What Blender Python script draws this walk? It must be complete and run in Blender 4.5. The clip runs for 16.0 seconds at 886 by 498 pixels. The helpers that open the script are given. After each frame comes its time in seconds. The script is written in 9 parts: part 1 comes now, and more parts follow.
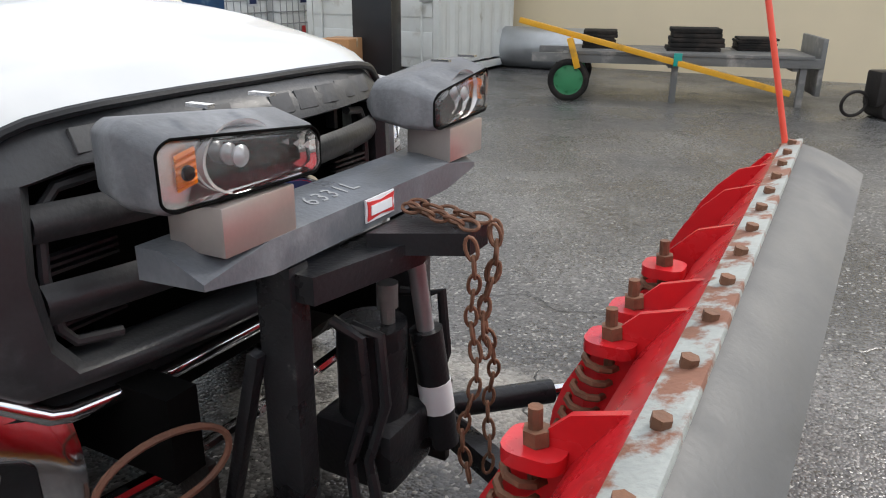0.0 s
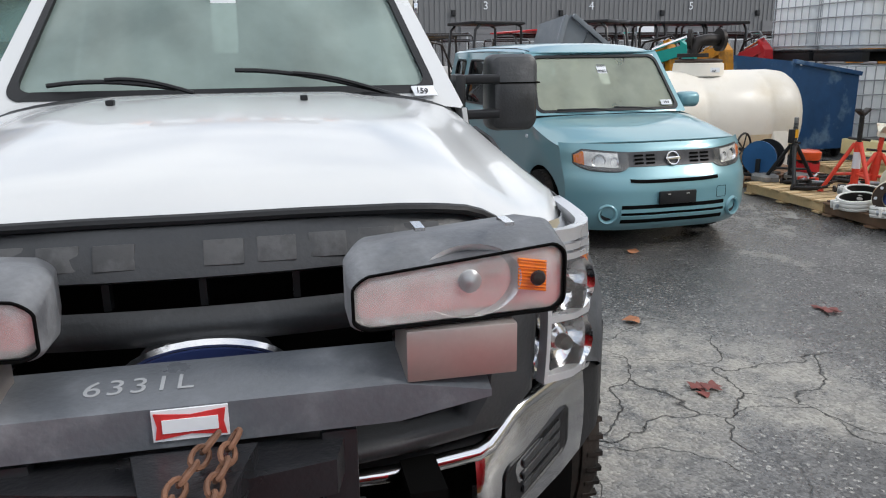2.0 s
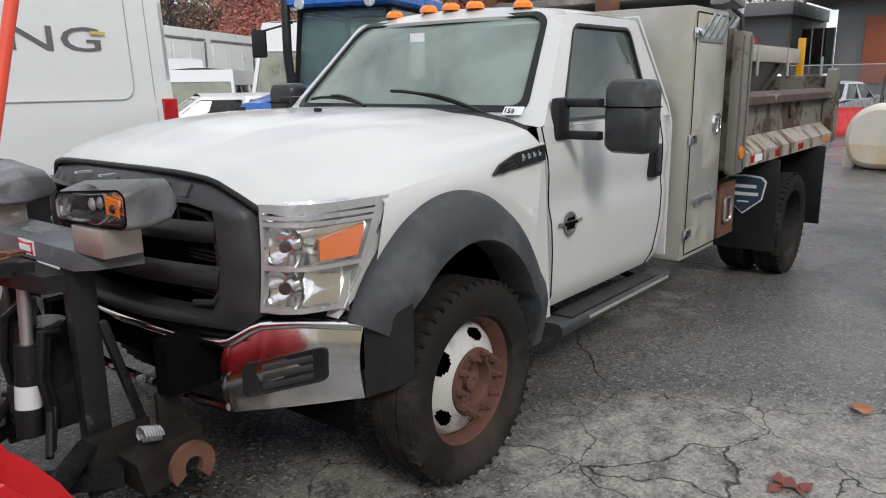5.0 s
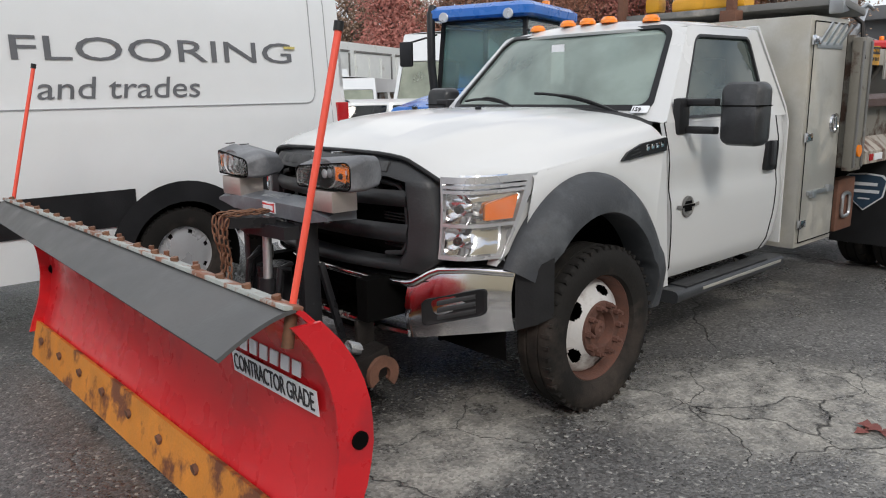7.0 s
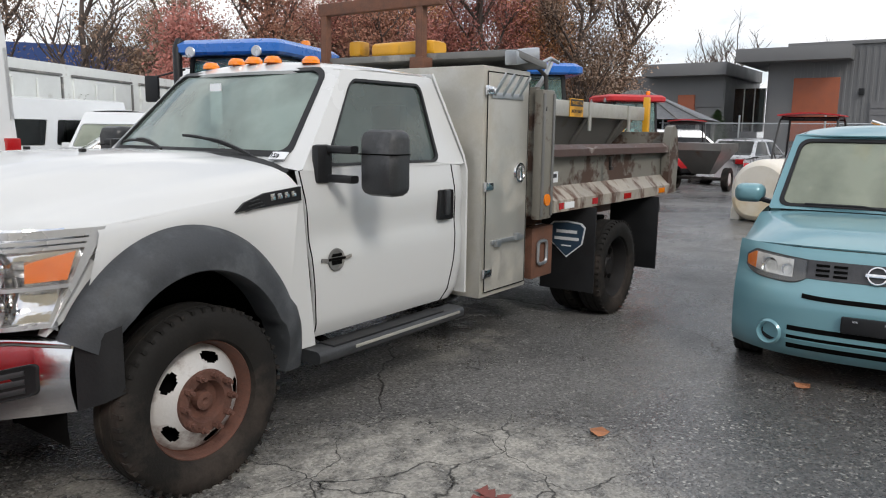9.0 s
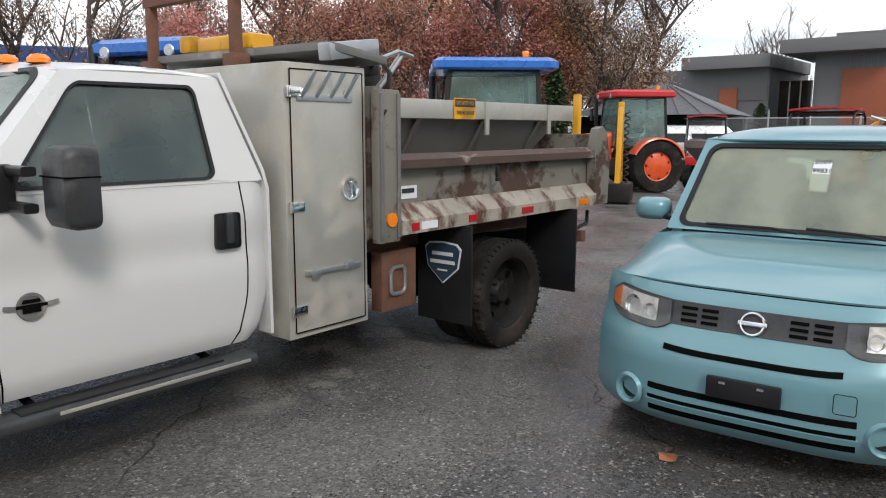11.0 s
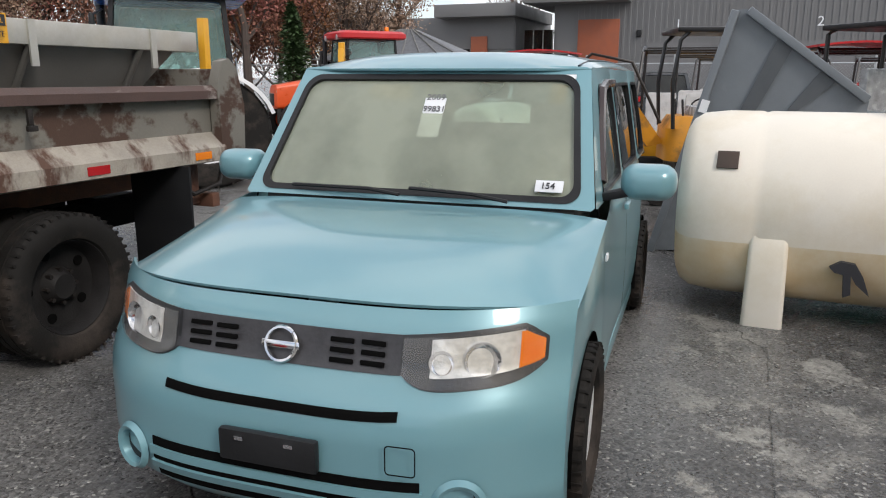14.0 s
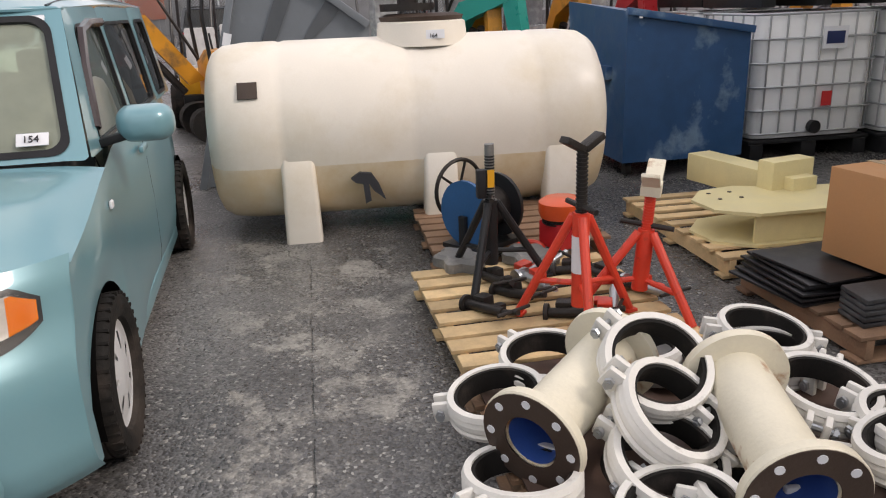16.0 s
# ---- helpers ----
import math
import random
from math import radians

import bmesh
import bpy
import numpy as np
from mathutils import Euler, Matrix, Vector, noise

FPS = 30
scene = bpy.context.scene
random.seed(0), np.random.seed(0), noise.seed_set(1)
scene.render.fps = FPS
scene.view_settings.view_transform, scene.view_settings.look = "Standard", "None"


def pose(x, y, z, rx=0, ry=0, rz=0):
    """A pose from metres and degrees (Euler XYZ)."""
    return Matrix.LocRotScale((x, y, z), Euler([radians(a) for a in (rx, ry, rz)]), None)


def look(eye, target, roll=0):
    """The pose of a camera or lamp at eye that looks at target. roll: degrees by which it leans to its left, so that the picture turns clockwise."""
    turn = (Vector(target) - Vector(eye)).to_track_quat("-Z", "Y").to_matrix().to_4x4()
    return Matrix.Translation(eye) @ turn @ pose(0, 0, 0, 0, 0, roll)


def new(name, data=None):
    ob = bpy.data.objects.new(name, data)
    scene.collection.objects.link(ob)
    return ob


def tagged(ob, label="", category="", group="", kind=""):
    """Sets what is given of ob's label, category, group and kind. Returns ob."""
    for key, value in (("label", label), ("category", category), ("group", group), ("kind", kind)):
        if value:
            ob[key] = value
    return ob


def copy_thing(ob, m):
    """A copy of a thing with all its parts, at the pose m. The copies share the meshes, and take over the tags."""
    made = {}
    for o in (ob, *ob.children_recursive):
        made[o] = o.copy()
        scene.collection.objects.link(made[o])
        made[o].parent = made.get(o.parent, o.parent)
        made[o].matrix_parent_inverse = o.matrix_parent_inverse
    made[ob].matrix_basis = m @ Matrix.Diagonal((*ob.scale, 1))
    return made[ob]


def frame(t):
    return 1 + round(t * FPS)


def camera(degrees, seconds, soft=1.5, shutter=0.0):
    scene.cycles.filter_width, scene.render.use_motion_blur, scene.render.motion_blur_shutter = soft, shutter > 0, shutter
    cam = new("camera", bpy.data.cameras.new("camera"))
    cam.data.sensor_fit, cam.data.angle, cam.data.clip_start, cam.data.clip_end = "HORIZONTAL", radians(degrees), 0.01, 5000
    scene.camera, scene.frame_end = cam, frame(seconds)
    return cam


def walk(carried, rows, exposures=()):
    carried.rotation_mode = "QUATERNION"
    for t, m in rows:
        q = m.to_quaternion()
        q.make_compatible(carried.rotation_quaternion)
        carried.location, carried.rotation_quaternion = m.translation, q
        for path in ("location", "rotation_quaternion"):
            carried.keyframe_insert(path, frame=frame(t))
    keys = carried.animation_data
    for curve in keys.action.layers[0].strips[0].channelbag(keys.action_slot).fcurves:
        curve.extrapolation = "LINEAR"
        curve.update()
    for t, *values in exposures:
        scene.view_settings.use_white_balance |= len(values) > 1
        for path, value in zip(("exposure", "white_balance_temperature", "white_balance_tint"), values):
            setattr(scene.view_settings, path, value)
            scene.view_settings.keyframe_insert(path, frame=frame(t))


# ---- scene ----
cam = camera(61.3, 16.0, 1.1)
PATH = [
    (0, (2.095, -1.349, 1.518), (1.213, 0.312, 0.838), 0.4),
    (0.5, (2.29, -1.112, 1.573), (0.916, 0.194, 0.935), -1.7),
    (1, (2.359, -0.713, 1.571), (0.711, 0.261, 0.991), -2.7),
    (1.5, (2.426, -0.3, 1.592), (0.619, 0.369, 1.054), -1.7),
    (2, (2.343, 0.162, 1.594), (0.453, 0.574, 1.089), -0.7),
    (2.5, (2.394, 0.685, 1.61), (0.46, 0.812, 1.114), -0.5),
    (3, (2.323, 1.169, 1.586), (0.393, 1.003, 1.089), -0.3),
    (3.5, (2.282, 1.671, 1.596), (0.404, 1.198, 1.1), 0.0),
    (4, (2.186, 2.055, 1.588), (0.406, 1.28, 1.11), 0.2),
    (4.5, (2.17, 2.44, 1.586), (0.51, 1.416, 1.145), -0.1),
    (5, (2.301, 2.727, 1.586), (0.777, 1.507, 1.15), -0.6),
    (5.2, (2.398, 2.802, 1.581), (0.927, 1.521, 1.143), -0.9),
    (7.3, (2.965, 3.254, 1.565), (1.66, 1.795, 1.153), -0.9),
    (7.5, (2.899, 3.329, 1.573), (1.551, 1.904, 1.18), -0.4),
    (8, (2.672, 3.538, 1.59), (1.215, 2.212, 1.246), 0.5),
    (8.5, (2.385, 3.568, 1.585), (0.838, 2.34, 1.27), 0.8),
    (9, (1.974, 3.707, 1.586), (0.364, 2.563, 1.275), 0.8),
    (9.2, (1.806, 3.768, 1.584), (0.175, 2.653, 1.278), 0.7),
    (11.3, (0.173, 4.448, 1.666), (-1.35, 3.192, 1.346), 0.1),
    (11.5, (0.025, 4.548, 1.636), (-1.516, 3.318, 1.302), 0.1),
    (12, (-0.333, 4.649, 1.607), (-1.952, 3.54, 1.224), -0.1),
    (12.5, (-0.669, 4.609, 1.581), (-2.391, 3.686, 1.151), 0.1),
    (13, (-0.978, 4.696, 1.567), (-2.747, 3.877, 1.12), 0.4),
    (13.5, (-1.214, 4.646, 1.555), (-3.0, 3.867, 1.107), 0.3),
    (14, (-1.336, 4.552, 1.554), (-3.143, 3.82, 1.107), 0.2),
    (14.5, (-1.288, 4.603, 1.554), (-3.131, 3.967, 1.107), 0.2),
    (15, (-1.213, 4.694, 1.564), (-3.111, 4.281, 1.087), 0.3),
    (15.5, (-1.189, 4.806, 1.578), (-3.113, 4.715, 1.04), -0.7),
    (16, (-1.265, 4.878, 1.554), (-3.141, 5.181, 0.929), -2.3),
]
walk(cam, [(t, look(eye, target, roll)) for t, eye, target, roll in PATH],
     exposures=[(0.0, 0.64, 6500, 10), (0.5, 0.6, 6450, 10), (1.0, 0.54, 6350, 9.5), (2.0, 0.36, 6350, 9.5), (3.5, 0.22, 6500, 10), (5.0, 0.2, 6550, 10), (9.0, 0.24, 6550, 10), (12.5, 0.38, 6600, 11), (15.0, 0.38, 6750, 14), (16.0, 0.36, 7000, 17)])
import bmesh
import random
rnd = random.Random(7)

# ---- world, sun, exposure ----
SUN_AZ, SUN_EL = math.radians(60), math.radians(38)
world = bpy.data.worlds.new("overcast_sky")
world.use_nodes = True
scene.world = world
wn, wl = world.node_tree.nodes, world.node_tree.links
bg = wn["Background"]
sky = wn.new("ShaderNodeTexSky")
sky.sky_type, sky.sun_disc = "NISHITA", False
sky.sun_elevation, sky.sun_rotation = SUN_EL, math.radians(90) - SUN_AZ
wco = wn.new("ShaderNodeTexCoord")
wmap = wn.new("ShaderNodeMapping")
wmap.inputs["Scale"].default_value = (1.6, 1.6, 4.5)
cloud = wn.new("ShaderNodeTexNoise")
cloud.inputs["Scale"].default_value, cloud.inputs["Detail"].default_value, cloud.inputs["Roughness"].default_value = 1.7, 7, 0.55
wl.new(wco.outputs["Generated"], wmap.inputs["Vector"])
wl.new(wmap.outputs["Vector"], cloud.inputs["Vector"])
cramp = wn.new("ShaderNodeValToRGB")
cramp.color_ramp.elements[0].position, cramp.color_ramp.elements[1].position = 0.30, 0.52
wl.new(cloud.outputs["Fac"], cramp.inputs["Fac"])
shade = wn.new("ShaderNodeValToRGB")
shade.color_ramp.elements[0].position, shade.color_ramp.elements[1].position = 0.42, 0.66
shade.color_ramp.elements[0].color, shade.color_ramp.elements[1].color = (5.2, 5.5, 6.1, 1), (9.0, 8.95, 8.8, 1)
wl.new(cloud.outputs["Fac"], shade.inputs["Fac"])
wmix = wn.new("ShaderNodeMixRGB")
wl.new(cramp.outputs["Color"], wmix.inputs["Fac"])
wl.new(sky.outputs["Color"], wmix.inputs["Color1"])
wl.new(shade.outputs["Color"], wmix.inputs["Color2"])
wl.new(wmix.outputs["Color"], bg.inputs["Color"])
bg.inputs["Strength"].default_value = 0.135
sun = new("sun", bpy.data.lights.new("sun", "SUN"))
sun.data.energy, sun.data.angle, sun.data.color = 1.3, math.radians(14), (1.0, 0.95, 0.88)
sun.matrix_world = look((math.cos(SUN_AZ) * 40, math.sin(SUN_AZ) * 40, math.tan(SUN_EL) * 40), (0, 0, 0))


# ---- materials ----
def mat(name, col, rough=0.5, metal=0.0, var=0.18, scale=6.0, fine=90.0, bump=0.15, dirt=None, dirt_at=0.6, dirt_scale=2.5, dirt_rough=0.8, coat=0.0, soft=0.08, rand=0.0, emit=None, rvar=0.25, stretch=None, spec=0.5):
    """A painted, metal, rubber or wooden surface with coarse and fine variation and an optional layer of rust or dirt."""
    m = bpy.data.materials.new(name)
    m.use_nodes = True
    n, l = m.node_tree.nodes, m.node_tree.links
    b = n["Principled BSDF"]
    co = n.new("ShaderNodeTexCoord")
    big, small = n.new("ShaderNodeTexNoise"), n.new("ShaderNodeTexNoise")
    for t, s, d in ((big, scale, 5), (small, fine, 3)):
        t.inputs["Scale"].default_value, t.inputs["Detail"].default_value = s, d
        l.new(co.outputs["Object"], t.inputs["Vector"])
    add = n.new("ShaderNodeMath")
    add.operation = "MULTIPLY_ADD"
    add.inputs[1].default_value = 0.35
    l.new(small.outputs["Fac"], add.inputs[0])
    l.new(big.outputs["Fac"], add.inputs[2])
    mr = n.new("ShaderNodeMapRange")
    mr.inputs["From Min"].default_value, mr.inputs["From Max"].default_value = 0.35, 1.0
    mr.inputs["To Min"].default_value, mr.inputs["To Max"].default_value = 1 - var, 1 + var
    l.new(add.outputs[0], mr.inputs["Value"])
    value = mr.outputs["Result"]
    if rand:
        info = n.new("ShaderNodeObjectInfo")
        r2 = n.new("ShaderNodeMapRange")
        r2.inputs["To Min"].default_value, r2.inputs["To Max"].default_value = 1 - rand, 1 + rand
        l.new(info.outputs["Random"], r2.inputs["Value"])
        mu = n.new("ShaderNodeMath")
        mu.operation = "MULTIPLY"
        l.new(value, mu.inputs[0])
        l.new(r2.outputs["Result"], mu.inputs[1])
        value = mu.outputs[0]
    mul = n.new("ShaderNodeVectorMath")
    mul.operation = "SCALE"
    mul.inputs[0].default_value = col[:3]
    l.new(value, mul.inputs["Scale"])
    colour = mul.outputs["Vector"]
    b.inputs["Metallic"].default_value = metal
    b.inputs["Specular IOR Level"].default_value = spec
    b.inputs["Coat Weight"].default_value = coat
    b.inputs["Coat Roughness"].default_value = 0.06
    rr = n.new("ShaderNodeMapRange")
    rr.inputs["From Min"].default_value, rr.inputs["From Max"].default_value = 0.3, 0.7
    rr.inputs["To Min"].default_value, rr.inputs["To Max"].default_value = max(rough * (1 - rvar), 0.02), min(rough * (1 + rvar), 1)
    l.new(big.outputs["Fac"], rr.inputs["Value"])
    roughness = rr.outputs["Result"]
    if dirt:
        dn = n.new("ShaderNodeTexNoise")
        dn.inputs["Scale"].default_value, dn.inputs["Detail"].default_value, dn.inputs["Roughness"].default_value = dirt_scale, 8, 0.62
        if stretch:
            mp = n.new("ShaderNodeMapping")
            mp.inputs["Scale"].default_value = stretch
            l.new(co.outputs["Object"], mp.inputs["Vector"])
            l.new(mp.outputs["Vector"], dn.inputs["Vector"])
        else:
            l.new(co.outputs["Object"], dn.inputs["Vector"])
        dr = n.new("ShaderNodeMapRange")
        dr.inputs["From Min"].default_value, dr.inputs["From Max"].default_value = dirt_at - soft, dirt_at + soft
        l.new(dn.outputs["Fac"], dr.inputs["Value"])
        mx = n.new("ShaderNodeMixRGB")
        l.new(dr.outputs["Result"], mx.inputs["Fac"])
        l.new(colour, mx.inputs["Color1"])
        dc = n.new("ShaderNodeVectorMath")
        dc.operation = "SCALE"
        dc.inputs[0].default_value = dirt[:3]
        l.new(mr.outputs["Result"], dc.inputs["Scale"])
        l.new(dc.outputs["Vector"], mx.inputs["Color2"])
        colour = mx.outputs["Color"]
        for socket, clean, dirty in (("Roughness", roughness, dirt_rough), ("Metallic", None, 0.0)):
            mm = n.new("ShaderNodeMixRGB")
            l.new(dr.outputs["Result"], mm.inputs["Fac"])
            if clean:
                l.new(clean, mm.inputs["Color1"])
            else:
                mm.inputs["Color1"].default_value = (metal, metal, metal, 1)
            mm.inputs["Color2"].default_value = (dirty, dirty, dirty, 1)
            l.new(mm.outputs["Color"], b.inputs[socket])
    else:
        l.new(roughness, b.inputs["Roughness"])
    l.new(colour, b.inputs["Base Color"])
    if bump:
        bp = n.new("ShaderNodeBump")
        bp.inputs["Strength"].default_value, bp.inputs["Distance"].default_value = bump, 0.004
        l.new(small.outputs["Fac"], bp.inputs["Height"])
        l.new(bp.outputs["Normal"], b.inputs["Normal"])
    if emit:
        b.inputs["Emission Color"].default_value, b.inputs["Emission Strength"].default_value = (*col, 1), emit
    return m


def glass(name, tint, clear=0.8, film=(0.5, 0.55, 0.52), gloss=0.02):
    """Pane of glass: clear or misted, with a mirror gloss that grows towards grazing angles."""
    m = bpy.data.materials.new(name)
    m.use_nodes = True
    n, l = m.node_tree.nodes, m.node_tree.links
    n.remove(n["Principled BSDF"])
    tr, di, gl = n.new("ShaderNodeBsdfTransparent"), n.new("ShaderNodeBsdfDiffuse"), n.new("ShaderNodeBsdfGlossy")
    tr.inputs["Color"].default_value, di.inputs["Color"].default_value = (*tint, 1), (*film, 1)
    gl.inputs["Roughness"].default_value = gloss
    a, b, fr = n.new("ShaderNodeMixShader"), n.new("ShaderNodeMixShader"), n.new("ShaderNodeFresnel")
    fr.inputs["IOR"].default_value = 1.55
    co, no, mr = n.new("ShaderNodeTexCoord"), n.new("ShaderNodeTexNoise"), n.new("ShaderNodeMapRange")
    no.inputs["Scale"].default_value, no.inputs["Detail"].default_value = 2.5, 5
    l.new(co.outputs["Object"], no.inputs["Vector"])
    mr.inputs["From Min"].default_value, mr.inputs["From Max"].default_value = 0.35, 0.65
    mr.inputs["To Min"].default_value, mr.inputs["To Max"].default_value = max(0, 1 - clear - 0.12), min(1, 1 - clear + 0.12)
    l.new(no.outputs["Fac"], mr.inputs["Value"])
    l.new(mr.outputs["Result"], a.inputs[0])
    l.new(tr.outputs[0], a.inputs[1])
    l.new(di.outputs[0], a.inputs[2])
    l.new(fr.outputs[0], b.inputs[0])
    l.new(a.outputs[0], b.inputs[1])
    l.new(gl.outputs[0], b.inputs[2])
    l.new(b.outputs[0], n["Material Output"].inputs["Surface"])
    return m


RUST = (0.16, 0.065, 0.035)
WHITE = mat("white_paint", (0.62, 0.63, 0.63), 0.26, var=0.012, scale=2.0, bump=0.01, coat=0.5, rvar=0.06, dirt=(0.50, 0.49, 0.46), dirt_at=0.80, dirt_scale=9.0, dirt_rough=0.4)
VANWHITE = mat("van_white_paint", (0.70, 0.72, 0.73), 0.3, var=0.02, bump=0.02, coat=0.4, rvar=0.06)
TEAL = mat("teal_metallic_paint", (0.165, 0.34, 0.39), 0.33, metal=0.15, var=0.03, scale=2.0, fine=300, bump=0.015, coat=0.7, rvar=0.08)
BLACKPL = mat("black_plastic", (0.016, 0.0165, 0.018), 0.42, var=0.3, bump=0.2, spec=0.3)
GREYPL = mat("weathered_black_plastic", (0.034, 0.036, 0.039), 0.40, var=0.3, bump=0.25, spec=0.45, dirt=(0.085, 0.088, 0.092), dirt_at=0.64, dirt_scale=3.5, dirt_rough=0.6)
FLARE = mat("faded_flare_plastic", (0.042, 0.046, 0.052), 0.6, var=0.3, scale=9, bump=0.3, dirt=(0.085, 0.092, 0.10), dirt_at=0.56, dirt_scale=5)
RUBBER = mat("tyre_rubber", (0.017, 0.016, 0.015), 0.75, var=0.3, bump=0.4, spec=0.15, dirt=(0.045, 0.037, 0.032), dirt_at=0.57, dirt_scale=4)
# Black for dark parts and joints; behind openings it paints in the shade.
DARK = mat("dark_parts_and_shade", (0.004, 0.004, 0.004), 0.9, bump=0, spec=0.05)
CHROME = mat("chrome", (0.72, 0.72, 0.73), 0.12, metal=1.0, var=0.08, bump=0.03, dirt=(0.25, 0.23, 0.22), dirt_at=0.68, dirt_scale=5)
BRIGHT = mat("reflector_chrome", (0.85, 0.85, 0.86), 0.08, metal=1.0, var=0.1, bump=0.3, fine=35)
STEEL = mat("brushed_steel", (0.50, 0.49, 0.45), 0.42, metal=0.55, var=0.1, scale=4, bump=0.08, dirt=(0.42, 0.40, 0.35), dirt_at=0.6)
GREYSTEEL = mat("grey_painted_steel", (0.15, 0.15, 0.145), 0.5, var=0.15, bump=0.2, dirt=(0.35, 0.33, 0.3), dirt_at=0.62, dirt_scale=3)
RUSTY = mat("rusty_dump_paint", (0.19, 0.18, 0.155), 0.5, var=0.2, scale=2.2, bump=0.35, dirt=(0.075, 0.043, 0.031), dirt_at=0.53, dirt_scale=3.4, dirt_rough=0.85, soft=0.035, stretch=(0.8, 1.0, 1.0))
RUSTRAIL = mat("rust_worn_rail", (0.075, 0.045, 0.038), 0.6, var=0.35, scale=5, bump=0.45, dirt=(0.27, 0.245, 0.225), dirt_at=0.60, dirt_scale=4.5, dirt_rough=0.5, soft=0.05, stretch=(0.7, 1.5, 1.5))
RUSTLEDGE = mat("flaking_ledge_paint", (0.37, 0.335, 0.285), 0.5, var=0.35, scale=5, bump=0.4, dirt=(0.10, 0.052, 0.036), dirt_at=0.555, dirt_scale=3.6, dirt_rough=0.8, soft=0.06, stretch=(1.6, 0.8, 0.8))
RUSTMAT = mat("rust", (0.15, 0.07, 0.045), 0.85, var=0.4, scale=14, bump=0.7)
CHAINM = mat("rusty_chain_steel", (0.20, 0.10, 0.06), 0.7, metal=0.3, var=0.45, scale=30, bump=0.6)
RED = mat("plow_red_paint", (0.62, 0.018, 0.025), 0.28, var=0.08, bump=0.06, coat=0.25, dirt=(0.40, 0.02, 0.03), dirt_at=0.66, dirt_rough=0.5)
CUTEDGE = mat("worn_orange_edge", (0.62, 0.23, 0.035), 0.6, var=0.25, scale=7, bump=0.5, dirt=(0.17, 0.06, 0.03), dirt_at=0.56, dirt_scale=5, soft=0.05)
RUBBERGREY = mat("grey_rubber_sheet", (0.085, 0.087, 0.088), 0.5, var=0.1, bump=0.15, dirt=(0.12, 0.12, 0.12), dirt_at=0.6)
STRIPM = mat("corroded_strip", (0.36, 0.38, 0.36), 0.7, var=0.3, bump=0.5, dirt=(0.24, 0.11, 0.07), dirt_at=0.54, dirt_scale=7, soft=0.03)
STICK = mat("fluorescent_stick", (0.85, 0.10, 0.06), 0.4, var=0.06, bump=0.05)
AMBER = mat("amber_lens", (0.9, 0.24, 0.01), 0.2, var=0.08, bump=0.05, coat=0.6)
REDLENS = mat("red_lens", (0.45, 0.012, 0.015), 0.2, bump=0.05, coat=0.5)
LAMPPL = mat("clear_textured_lens", (0.82, 0.82, 0.8), 0.2, metal=0.35, var=0.3, scale=25, bump=0.5, fine=60)
PAPER = mat("paper_label", (0.75, 0.77, 0.8), 0.6, var=0.05, bump=0)
INK = mat("dark_ink", (0.03, 0.03, 0.035), 0.6, bump=0)
REDINK = mat("red_ink", (0.55, 0.03, 0.03), 0.5, bump=0)
BLUEINK = mat("blue_ink", (0.012, 0.025, 0.10), 0.5, bump=0)
LETTERGREY = mat("grey_vinyl_lettering", (0.12, 0.125, 0.135), 0.5, bump=0)
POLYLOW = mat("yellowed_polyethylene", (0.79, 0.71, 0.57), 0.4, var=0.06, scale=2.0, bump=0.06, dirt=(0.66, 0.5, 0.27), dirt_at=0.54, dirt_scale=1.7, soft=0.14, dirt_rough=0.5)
POLY = mat("white_polyethylene", (0.80, 0.75, 0.66), 0.38, var=0.06, scale=2.5, bump=0.06, dirt=(0.64, 0.56, 0.42), dirt_at=0.64, dirt_scale=1.3, soft=0.15, dirt_rough=0.5)
DUMPBLUE = mat("faded_blue_paint", (0.018, 0.07, 0.17), 0.4, var=0.2, bump=0.2, dirt=(0.13, 0.21, 0.30), dirt_at=0.60, dirt_scale=2.4, soft=0.05)
HOPPER = mat("grey_hopper_plastic", (0.15, 0.17, 0.19), 0.5, var=0.1, bump=0.1, dirt=(0.2, 0.22, 0.24), dirt_at=0.66)
WOOD = mat("pallet_wood", (0.60, 0.43, 0.23), 0.75, var=0.25, scale=9, fine=60, bump=0.5, rand=0.25)
OLDWOOD = mat("weathered_pallet_wood", (0.25, 0.15, 0.09), 0.8, var=0.3, scale=9, bump=0.6, rand=0.3)
CREAM = mat("cream_painted_steel", (0.72, 0.63, 0.34), 0.45, var=0.1, bump=0.1)
PIPEWHITE = mat("chipped_white_pipe_paint", (0.74, 0.69, 0.55), 0.45, var=0.1, bump=0.2, dirt=(0.40, 0.2, 0.08), dirt_at=0.63, dirt_scale=5, soft=0.05)
CLAMPW = mat("white_coupling_paint", (0.74, 0.725, 0.68), 0.45, var=0.1, bump=0.25, dirt=(0.25, 0.23, 0.2), dirt_at=0.68, dirt_scale=9)
FLANGE = mat("brown_flange_face", (0.055, 0.035, 0.025), 0.6, var=0.2, bump=0.3)
JACKRED = mat("jack_red_paint", (0.72, 0.06, 0.03), 0.4, var=0.15, bump=0.15, dirt=RUST, dirt_at=0.66, dirt_scale=9)
GREASE = mat("greasy_dark_metal", (0.034, 0.03, 0.028), 0.45, metal=0.4, spec=0.3, var=0.4, scale=15, bump=0.5)
CARD = mat("cardboard", (0.46, 0.235, 0.10), 0.8, var=0.08, bump=0.1)
BLACKSHEET = mat("black_sheet_metal", (0.014, 0.014, 0.016), 0.4, var=0.2, bump=0.05)
CONT = mat("white_container_paint", (0.66, 0.68, 0.66), 0.45, var=0.06, bump=0.05, dirt=(0.4, 0.38, 0.33), dirt_at=0.68)
